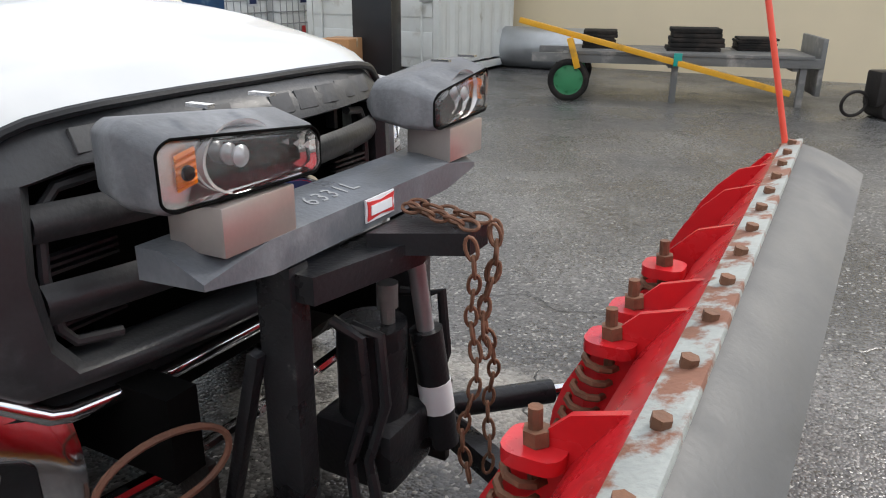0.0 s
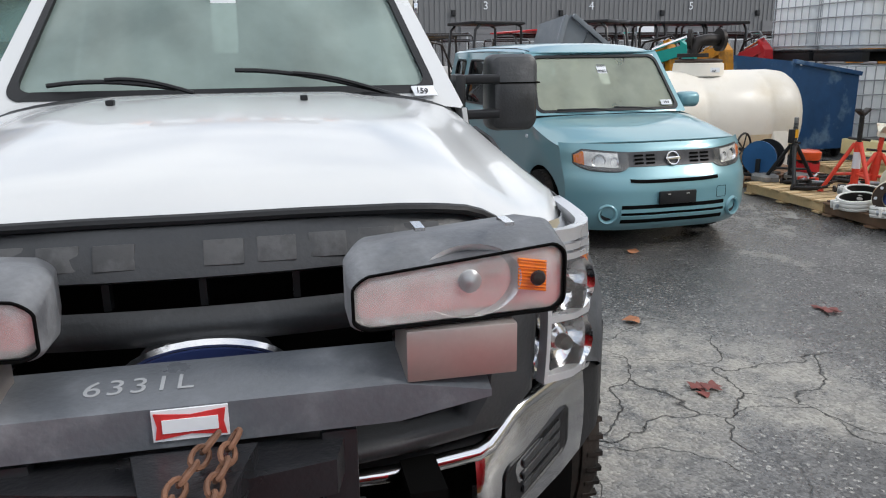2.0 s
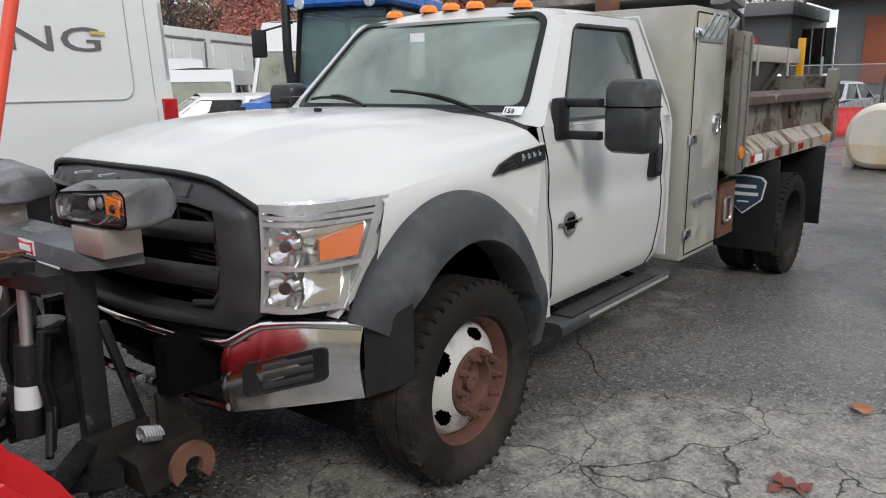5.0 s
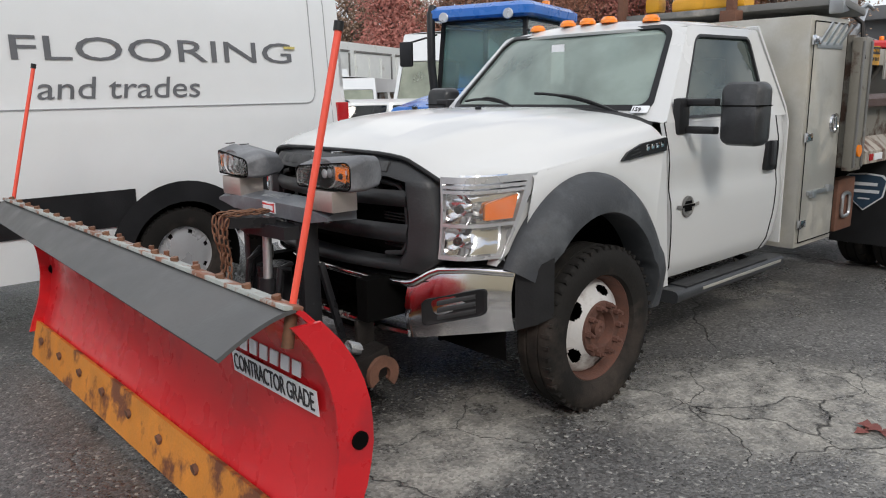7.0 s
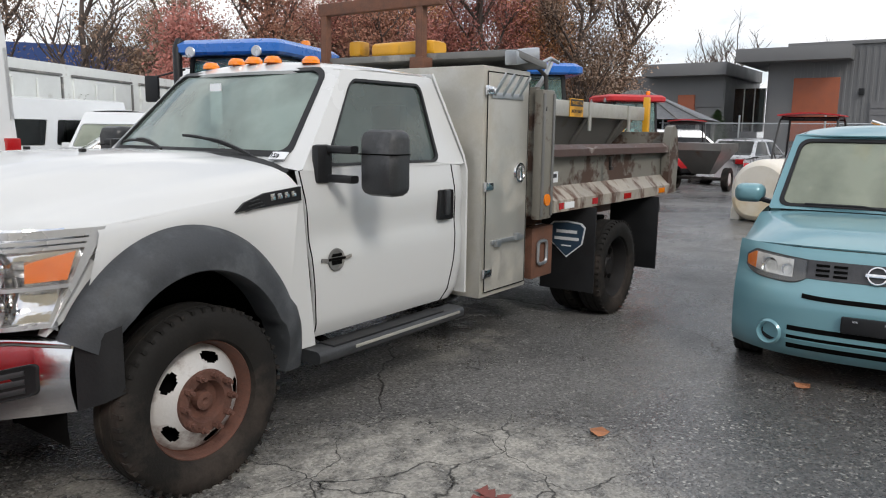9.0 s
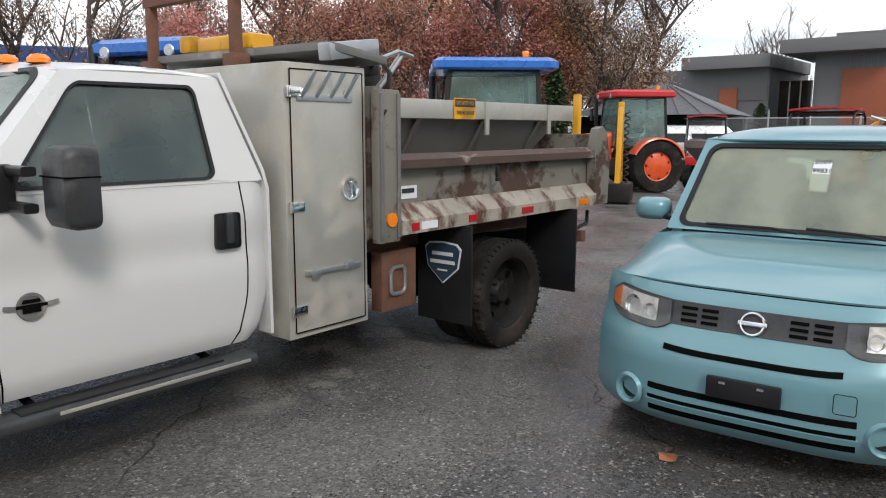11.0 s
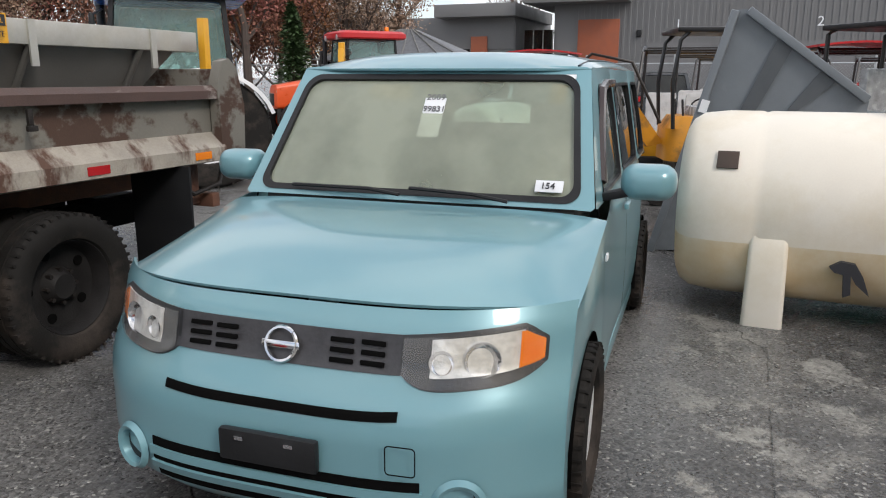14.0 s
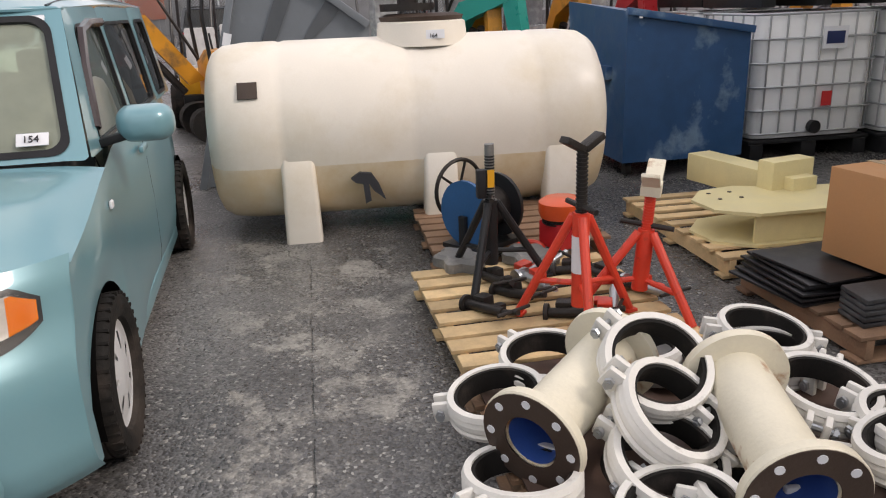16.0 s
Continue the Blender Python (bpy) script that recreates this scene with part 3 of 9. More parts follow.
    l.new(nz.outputs["Color"], wv.inputs[0])
    wv.inputs[1].default_value = (0.55, 0.55, 0.0)
    l.new(co.outputs["Object"], wv.inputs[2])
    def cracks(scale, width):
        v = n.new("ShaderNodeTexVoronoi")
        v.feature = "DISTANCE_TO_EDGE"
        v.inputs["Scale"].default_value = scale
        l.new(wv.outputs["Vector"], v.inputs["Vector"])
        return remap(v.outputs["Distance"], 0.0, width, 1, 0)
    near = calc("MULTIPLY", cracks(1.75, 0.0085), remap(cracked, 0.02, 0.35, 0, 1))
    far = calc("MULTIPLY", cracks(0.32, 0.0035), remap(noise_(0.3), 0.45, 0.55, 0, 1))
    # straight joint of an old asphalt repair beside the small car
    off = calc("ABSOLUTE", calc("SUBTRACT", calc("ADD", sep.outputs["Y"], calc("MULTIPLY", noise_(4.0, 6, 0.6), 0.05)), 4.785), 0)
    inside = calc("MULTIPLY", calc("GREATER_THAN", sep.outputs["X"], -6.6), calc("LESS_THAN", sep.outputs["X"], -2.6))
    far = calc("MAXIMUM", far, calc("MULTIPLY", calc("MULTIPLY", remap(off, 0.001, 0.006, 0.5, 0), inside), remap(noise_(6.0), 0.40, 0.55, 0, 1)))
    crack = calc("MAXIMUM", near, far)
    c3 = mix(crack, c2, (0.018, 0.017, 0.016))
    l.new(c3, b.inputs["Base Color"])
    wet = remap(noise_(0.55, 6, 0.6), 0.40, 0.62, 0.16, 0.5)
    rough = calc("ADD", calc("MAXIMUM", wet, calc("MULTIPLY", mottled, 0.8)), calc("MULTIPLY", remap(g2.outputs["Blue"], 0, 1, -0.1, 0.1), 1.0))
    l.new(rough, b.inputs["Roughness"])
    hgt = calc("SUBTRACT", calc("ADD", calc("MULTIPLY", grit.outputs["Distance"], -0.9), calc("MULTIPLY", noise_(22, 4), 0.8)), calc("MULTIPLY", crack, 2.5))
    bp = n.new("ShaderNodeBump")
    bp.inputs["Strength"].default_value, bp.inputs["Distance"].default_value = 0.55, 0.006
    l.new(hgt, bp.inputs["Height"])
    l.new(bp.outputs["Normal"], b.inputs["Normal"])
    return m


bm = bmesh.new()
sheet(bm, lambda u, v: (-700 + 1400 * u, -700 + 1400 * v, 0), 20, 20)
ground = part("ground", bm, asphalt(), smooth=0)
tagged(ground, "wet dark asphalt yard with worn cracked patches", "ground", kind="structure")


# ---- the plow truck ----
truck = thing("dump_truck", Matrix(), "white work truck with black grille, grey flares and rusty dump body", "truck")


def interp(xs, ys, x):
    return float(np.interp(x, xs, ys))


HY = [0, 0.2, 0.4, 0.48, 0.56, 0.64, 0.72, 0.80, 0.88, 0.93]
HFX = [0.87, 0.865, 0.855, 0.845, 0.825, 0.795, 0.765, 0.68, 0.52, 0.37]
HFZ = [1.328, 1.328, 1.324, 1.318, 1.305, 1.26, 1.212, 1.204, 1.20, 1.198]
HRX = [-0.50, -0.50, -0.52, -0.53, -0.55, -0.57, -0.59, -0.62, -0.65, -0.67]
HRZ = [1.452, 1.452, 1.448, 1.445, 1.44, 1.43, 1.415, 1.395, 1.36, 1.30]


def hood(u, v):
    y = (2 * v - 1) * 0.93
    a = abs(y)
    x0, z0, x1, z1 = (interp(HY, t, a) for t in (HFX, HFZ, HRX, HRZ))
    dome = 0.022 * (1 - min(1, max(0, (a - 0.40) / 0.12))) * min(1, u / 0.25)
    crown = 0.045 * math.sin(math.pi * min(1, u * 1.0)) + 0.03 * math.sin(math.pi * u ** 0.5) ** 2 * (1 - a / 1.2)
    edge = -0.03 * max(0, 1 - u / 0.05)
    return (x0 + (x1 - x0) * u, y, z0 + (z1 - z0) * u + crown * (1 - (a / 0.93) ** 3) + dome * 0.6 + edge)


bm = bmesh.new()
sheet(bm, hood, 28, 60, -0.02)
part("hood", bm, WHITE, truck, smooth=40)
for y in (-0.29, 0.245):
    boxes("washer_nozzle", BLACKPL, truck, ((0.06, y, hood(0.59, (y / 0.93 + 1) / 2)[2] + 0.008), (0.03, 0.022, 0.016)))
bm = bmesh.new()
add_tube(bm, [Vector(hood(0, (-0.72 + 1.44 * i / 40) / 1.86 + 0.5)) + Vector((0.004, 0, -0.004)) for i in range(41)], 0.011, 8)
part("hood_seal", bm, BLACKPL, truck)


def arch(cx, cz, rx, rz, a0, a1, n=24):
    return [(cx - rx * math.cos(math.radians(a0 + (a1 - a0) * i / n)), cz + rz * math.sin(math.radians(a0 + (a1 - a0) * i / n))) for i in range(n + 1)]


for s in (1, -1):
    bm = bmesh.new()
    low = arch(0.02, 0.44, 0.56, 0.62, 0, 158)
    top = [(-0.66 + 1.06 * i / (len(low) - 1), 1.31 - 0.11 * i / (len(low) - 1)) for i in range(len(low))]
    ins = [[(x, s * 0.925, z) for x, z in low], [((x + t[0]) / 2, s * 0.955, (z + t[1]) / 2) for (x, z), t in zip(low, top)], [(x, s * 0.945, z) for x, z in [(b[0], b[1] - 0.03) for b in top]], [(x, s * 0.925, z) for x, z in top]]
    loft(bm, ins, closed=False)
    add_prism(bm, [(-0.50, s * 0.90, 0.46), (-0.76, s * 0.90, 0.46), (-0.675, s * 0.90, 1.31), (-0.45, s * 0.90, 1.05)], (0, s * 0.045, 0))
    add_prism(bm, [(0.38, s * 0.86, 1.20), (0.40, s * 0.86, 0.95), (0.62, s * 0.86, 0.80), (0.60, s * 0.86, 0.84), (0.505, s * 0.86, 1.0)], (0, s * 0.06, 0))
    part("fender", bm, WHITE, truck)
    bm = bmesh.new()
    rings = []
    for i in range(41):
        t = math.radians(-4 + 156 * i / 40)
        w = min(1, (i + 1) / 6, (41 - i) / 6)
        rings.append([(0.02 - 0.645 * k * math.cos(t) - (0.02 if i < 8 else 0), s * (0.93 + (yy - 0.93) * (0.55 + 0.45 * w)), 0.44 + 0.735 * k * math.sin(t)) for k, yy in ((1.0, 0.93), (0.995, 0.965), (0.955, 1.015), (0.89, 1.055), (0.80, 1.075), (0.745, 1.075), (0.735, 1.06), (0.735, 0.90))])
    loft(bm, rings, closed=False)
    part("fender_flare", bm, FLARE, truck, "faded dark grey plastic wheel-arch flare", smooth=50)
    # Wheel well in near-black, with its deep shade put into the colour.
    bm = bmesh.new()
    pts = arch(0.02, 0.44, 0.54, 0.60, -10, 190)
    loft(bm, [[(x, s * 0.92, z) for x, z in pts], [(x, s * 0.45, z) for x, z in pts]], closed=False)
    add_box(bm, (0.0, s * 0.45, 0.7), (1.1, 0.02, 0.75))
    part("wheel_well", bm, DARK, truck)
    # door and lower cab side
    bm = bmesh.new()
    def side(u, v):
        z = 0.49 + 0.89 * v
        y = interp([0.49, 0.56, 0.75, 0.92, 1.02, 1.2, 1.38], [0.905, 0.935, 0.95, 0.955, 0.94, 0.955, 0.925], z)
        x0 = interp([0.49, 0.8, 1.38], [-0.775, -0.745, -0.67], z)
        x1 = interp([0.49, 0.55, 0.75, 1.38], [-2.10, -2.14, -2.19, -2.19], z)
        r = 0.05 * max(0, (u - 0.93) / 0.07) ** 2
        return (x0 + (x1 - x0) * u, s * (y - r), z)
    sheet(bm, side, 24, 18, 0.02 * s)
    part("cab_side", bm, WHITE, truck, smooth=45)
    for u in (0.005, 0.865):
        bm = bmesh.new()
        add_tube(bm, [Vector(side(u if u < 0.5 else u + 0.03 * (1 - abs(v - 0.6)), v)) + Vector((0, s * 0.0015, 0)) for v in [i / 12 for i in range(13)]], 0.004, 6)
        part("door_gap", bm, DARK, truck)
    window(truck, ((-0.70, s * 0.925, 1.375), (-2.17, s * 0.925, 1.375), (-2.02, s * 0.755, 1.925), (-1.20, s * 0.735, 1.925)) if s > 0 else ((-2.17, -0.925, 1.375), (-0.70, -0.925, 1.375), (-1.20, -0.735, 1.925), (-2.02, -0.755, 1.925)), *((0.10, 0.20, 0.03, 0.10) if s > 0 else (0.20, 0.10, 0.03, 0.10)), WHITE, SIDEGL, 0.03, 0.07, names=("door_frame", "window_seal", "side_window"))
    # handle, step, mirror
    boxes("handle_recess", BLACKPL, truck, ((-1.91, s * 0.958, 1.125), (0.15, 0.012, 0.19)), bevel=0.02)
    boxes("door_handle", GREYPL, truck, ((-1.91, s * 0.975, 1.14), (0.045, 0.03, 0.16)), bevel=0.012)
    bm = bmesh.new()
    loft(bm, [[(x, s * (0.985 + yy), 0.42 + zz) for yy, zz in rrect(0.075, 0.036, 0.03)] for x in (-0.68, -0.72, -1.96, -2.0)])
    part("running_board", bm, GREYPL, truck)
    boxes("step_tread", BLACKPL, truck, ((-1.3, s * 0.985, 0.459), (1.0, 0.11, 0.012)))
    boxes("step_trim", STEEL, truck, ((-1.45, s * 1.061, 0.43), (1.0, 0.006, 0.018)))
    for x in (-0.9, -1.8):
        rods("step_bracket", DARK, truck, ((x, s * 0.99, 0.42), (x, s * 0.6, 0.5), 0.02))
    mir = new("towing_mirror")
    mir.parent = truck
    bm = bmesh.new()
    loft(bm, [[(x, s * (1.215 + yy * k), 1.42 + zz * k) for yy, zz in rrect(0.115, 0.17, 0.045)] for x, k in ((-0.93, 0.80), (-0.945, 0.93), (-0.98, 1.0), (-1.05, 1.0), (-1.07, 0.96))])
    part("mirror_housing", bm, GREYPL, mir)
    boxes("mirror_glass", BRIGHT, mir, ((-1.071, s * 1.215, 1.42), (0.006, 0.19, 0.29)))
    boxes("mirror_seam", DARK, mir, ((-1.0, s * 1.215, 1.465), (0.148, 0.236, 0.007)))
    for z in (1.335, 1.485):
        bm = bmesh.new()
        loft(bm, [[(-0.88 + a, s * y, z + zz) for a, zz in rrect(0.03, 0.02, 0.012)] for y in (0.93, 1.12)])
        part("mirror_arm", bm, BLACKPL, mir)
    boxes("mirror_mount", BLACKPL, mir, ((-0.84, s * 0.93, 1.41), (0.11, 0.05, 0.20)), bevel=0.02)
    # vent badge
    bm = bmesh.new()
    add_prism(bm, [(-0.25, s * 0.948, 1.205), (-0.30, s * 0.948, 1.245), (-0.42, s * 0.948, 1.283), (-0.655, s * 0.948, 1.305), (-0.66, s * 0.948, 1.235)], (0, s * 0.014, 0))
    part("fender_vent", bm, BLACKPL, truck, "black louvred fender vent with a model badge")
    for k in range(3):
        boxes("louvre", GREYPL, truck, ((-0.36 + 0.0 * k, s * 0.966, 1.218 + 0.018 * k), (0.12 - 0.03 * k, 0.006, 0.006), (0, 10, 0)))
    for k in range(4):
        boxes("badge_bar", CHROME, truck, ((-0.47 - 0.045 * k, s * 0.965, 1.262 + 0.003 * k), (0.032, 0.006, 0.03 if k else 0.034), (0, 7, 0)))
    # door emblem: round badge with side wings
    emb = new("door_emblem")
    emb.parent = truck
    bm = bmesh.new()
    revolve(bm, [(0, 0.062), (0.008, 0.060), (0.008, 0.047), (0.004, 0.045), (0.004, 0.0)], (-0.91, s * 0.957, 0.90), (0, s, 0), 24)
    part("emblem_ring", bm, GREYSTEEL, emb, "dull grey ring")
    for x, a in ((-0.825, -8), (-0.995, 8)):
        boxes("emblem_wing", GREYSTEEL, emb, ((x, s * 0.963, 0.905), (0.06, 0.006, 0.020), (0, a, 0)), bevel=0.002)
    boxes("emblem_bar", DARK, emb, ((-0.91, s * 0.963, 0.925), (0.075, 0.004, 0.016)), ((-0.91, s * 0.963, 0.885), (0.075, 0.004, 0.022)), ((-0.91, s * 0.966, 0.905), (0.13, 0.004, 0.014)), bevel=0)

# windscreen, cowl, roof, back
at = window(truck, ((-0.70, -0.925, 1.375), (-0.70, 0.925, 1.375), (-1.20, 0.735, 1.925), (-1.20, -0.735, 1.925)), 0.05, 0.05, 0.07, 0.03, WHITE, WS, 0.17, 0.09, names=("windscreen_frame", "windscreen_seal", "windscreen"), seal_w=0.035)
bm = bmesh.new()
def roof(u, v):
    y = (2 * v - 1) * 0.755
    k = 1 - (y / 0.755) ** 2
    x = -1.19 + 0.10 * k * (1 - u) - 0.83 * u
    return (x, y * (0.975 + 0.025 * u), 1.922 + (0.062 * k ** 0.6) * math.sin(math.pi / 2 * min(1, u * 5)) ** 0.7 + 0.014 * math.sin(math.pi * u))
sheet(bm, roof, 12, 30, -0.02)
part("roof", bm, WHITE, truck)
bm = bmesh.new()
sheet(bm, lambda u, v: (-2.19 + 0.17 * max(0, v - 0.6) / 0.4, (2 * u - 1) * (0.93 - 0.17 * max(0, v - 0.6) / 0.4), 0.5 + 1.45 * v), 6, 14, 0.02)
part("cab_back", bm, WHITE, truck)
bm = bmesh.new()
def cowl(u, v):
    y = (2 * v - 1) * 0.86
    a = abs(y)
    x0 = interp(HY, HRX, a) + 0.02
    x1 = -0.585 + 0.10 * (1 - (y / 0.855) ** 2) * 0.5 - 0.03
    return (x0 + (x1 - 0.06 - x0) * u, y, interp(HY, HRZ, a) - 0.02 + 0.03 * u)
sheet(bm, cowl, 3, 20, -0.01)
part("cowl", bm, BLACKPL, truck)
for y0, y1 in ((-0.62, -0.12), (0.02, 0.60)):
    wp = new("wiper")
    wp.parent = truck
    on_glass = lambda y, v, d: Vector(at((y / 0.855 + 1) / 2, v, d))
    tube("wiper_arm", BLACKPL, wp, [on_glass(y1 + (y0 + 0.20 - y1) * k, 0.01 + 0.10 * math.sin(math.pi / 2 * k), 0.022) for k in np.linspace(0, 1, 8)], 0.008, 6)
    tube("wiper_blade", BLACKPL, wp, [on_glass(y1 - 0.06 + (y0 - y1 + 0.06) * k, 0.045 + 0.085 * math.sin(math.pi / 2 * k), 0.012) for k in np.linspace(0, 1, 8)], 0.009, 6)
for y in (-0.47, -0.17, 0.0, 0.17, 0.47):
    v = (y / 0.755 + 1) / 2
    p = roof(0.12, v)
    bm = bmesh.new()
    revolve(bm, [(0, 0.055), (0.02, 0.053), (0.04, 0.035), (0.045, 0.0)], (p[0], p[1], p[2]), (0, 0, 1), 16)
    part("clearance_lamp", bm, AMBER, truck, "amber cab roof lamp")
# interior
boxes("dashboard", INTERIOR, truck, ((-0.95, 0, 1.27), (0.45, 1.6, 0.22)), bevel=0.05)
boxes("cab_floor", INTERIOR, truck, ((-1.45, 0, 0.55), (1.4, 1.75, 0.06)))
boxes("bench_seat", INTERIOR, truck, ((-1.75, 0, 0.9), (0.55, 1.5, 0.3)), ((-2.0, 0, 1.25), (0.18, 1.5, 0.6)), bevel=0.05)
for y in (-0.42, 0.42):
    boxes("headrest", INTERIOR, truck, ((-2.0, y, 1.66), (0.10, 0.28, 0.2)), bevel=0.05)
bm = bmesh.new()
add_tube(bm, ring((-1.2, 0.4, 1.38), (1, 0, 0.5), 0.19, 24) + [ring((-1.2, 0.4, 1.38), (1, 0, 0.5), 0.19, 24)[0]], 0.015, 8)
part("steering_wheel", bm, INTERIOR, truck)
boxes("price_tag", PAPER, truck, (tuple(at(0.49, 0.55, -0.095)), (0.003, 0.10, 0.24)), label="white paper tag behind the windscreen")
boxes("lot_sticker", PAPER, truck, (tuple(at(0.915, 0.075, 0.012)), (0.06, 0.10, 0.004), (0, 38, 12)), label="white lot sticker with a number")
tp = at(0.892, 0.055, 0.0135)
text("lot_number", "159", INK, truck, facing(tp + Vector((0.012, 0, 0)) + (at(0.892, 0.1) - at(0.892, 0.055)) * 0.05, at(0.93, 0.055) - at(0.892, 0.055), at(0.892, 0.12) - at(0.892, 0.055)), 0.036)

# grille surround
gr = new("grille")
gr.parent = truck
bm = bmesh.new()
outer = [(0.53, 1.285), (-0.53, 1.285), (-0.69, 1.17), (-0.725, 1.0), (-0.715, 0.82), (-0.63, 0.75), (0.63, 0.75), (0.715, 0.82), (0.725, 1.0), (0.69, 1.17)]
inner = [(0.46, 1.185), (-0.46, 1.185), (-0.56, 1.165), (-0.575, 1.0), (-0.56, 0.86), (-0.52, 0.80), (0.52, 0.80), (0.56, 0.86), (0.575, 1.0), (0.56, 1.165)]
def gx(y, z):
    return 0.94 - 0.14 * (abs(y) / 0.72) ** 2.2 - 0.5 * max(0, z - 1.17) * 0.9
def lp(pts, dx, k=1.0, m=6):
    out = []
    for (y0, z0), (y1, z1) in zip(pts, pts[1:] + pts[:1]):
        for i in range(m):
            y, z = y0 + (y1 - y0) * i / m, z0 + (z1 - z0) * i / m
            out.append((gx(y, z) + dx, y * k, 1.0 + (z - 1.0) * k))
    return out
loft(bm, [lp(outer, -0.12, 1.0), lp(outer, -0.02, 1.0), lp(outer, 0.0, 0.98), [tuple(0.5 * (a + b) + (0.008 if i == 0 else 0) for i, (a, b) in enumerate(zip(p, q))) for p, q in zip(lp(outer, 0, 0.98), lp(inner, 0, 1.05))], lp(inner, 0.0, 1.05), lp(inner, -0.02, 1.0), lp(inner, -0.10, 0.99)], caps=False)
part("grille_surround", bm, GREYPL, gr, "black plastic surround with worn raised lettering strip", smooth=50)
# Black plate behind the grille: the opening's shade is put into its colour.
boxes("grille_shade_plate", DARK, gr, ((0.70, 0, 1.0), (0.02, 1.16, 0.40)))
for z, hgt in ((1.09, 0.075), (0.93, 0.085)):
    bm = bmesh.new()
    sheet(bm, lambda u, v: (gx((2 * u - 1) * 0.56, 1.0) - 0.035 + 0.02 * math.sin(math.pi * v), (2 * u - 1) * 0.565, z - hgt / 2 + hgt * v), 24, 6, 0.05)
    part("grille_bar", bm, GREYPL, gr)
for y in (-0.36, -0.18, 0, 0.18, 0.36):
    boxes("grille_rib", BLACKPL, gr, ((gx(y, 1.0) - 0.08, y, 1.155), (0.03, 0.014, 0.07)), bevel=0)
for z in (0.985, 1.0, 1.015, 0.86, 0.875, 0.89):
    for s in (1, -1):
        boxes("grille_slat", BLACKPL, gr, ((gx(0.46, 1.0) - 0.075, s * 0.46, z), (0.02, 0.16, 0.006)), bevel=0)
for s in (1, -1):
    bm = bmesh.new()
    add_tube(bm, [(gx(y, z) - 0.05, s * y, z) for y, z in ((0.40, 1.165), (0.50, 1.15), (0.535, 1.11), (0.545, 0.98), (0.535, 0.87), (0.51, 0.835), (0.42, 0.825))], 0.012, 8)
    part("grille_trim", bm, GREYPL, gr)
# raised worn letter strip: plain bars
LETTERWORN = mat("worn_raised_plastic", (0.045, 0.046, 0.048), 0.5, var=0.2, bump=0.2, dirt=(0.085, 0.087, 0.09), dirt_at=0.5, dirt_scale=14, soft=0.06)
for i in range(10):
    if i == 5:
        continue
    y = -0.44 + 0.098 * i
    bm = bmesh.new()
    add_box(bm, (gx(y, 1.235) + 0.004, -y, 1.235), (0.010, 0.074, 0.05), (0, -24, 0), 0.003)
    part("raised_letter_block", bm, LETTERWORN, gr)
bm = bmesh.new()
loft(bm, [ring((0.905, 0, 1.0), (1, 0, 0), 0.165, 32, (0, 1, 0), 0.072), ring((0.935, 0, 1.0), (1, 0, 0), 0.165, 32, (0, 1, 0), 0.072), ring((0.942, 0, 1.0), (1, 0, 0), 0.155, 32, (0, 1, 0), 0.062), ring((0.936, 0, 1.0), (1, 0, 0), 0.145, 32, (0, 1, 0), 0.055)])
part("oval_badge_rim", bm, CHROME, gr, "chrome oval badge rim")
bm = bmesh.new()
loft(bm, [ring((0.93, 0, 1.0), (1, 0, 0), 0.147, 32, (0, 1, 0), 0.056), ring((0.941, 0, 1.0), (1, 0, 0), 0.14, 32, (0, 1, 0), 0.052)])
part("oval_badge", bm, BLUEINK, gr, "blue oval badge")

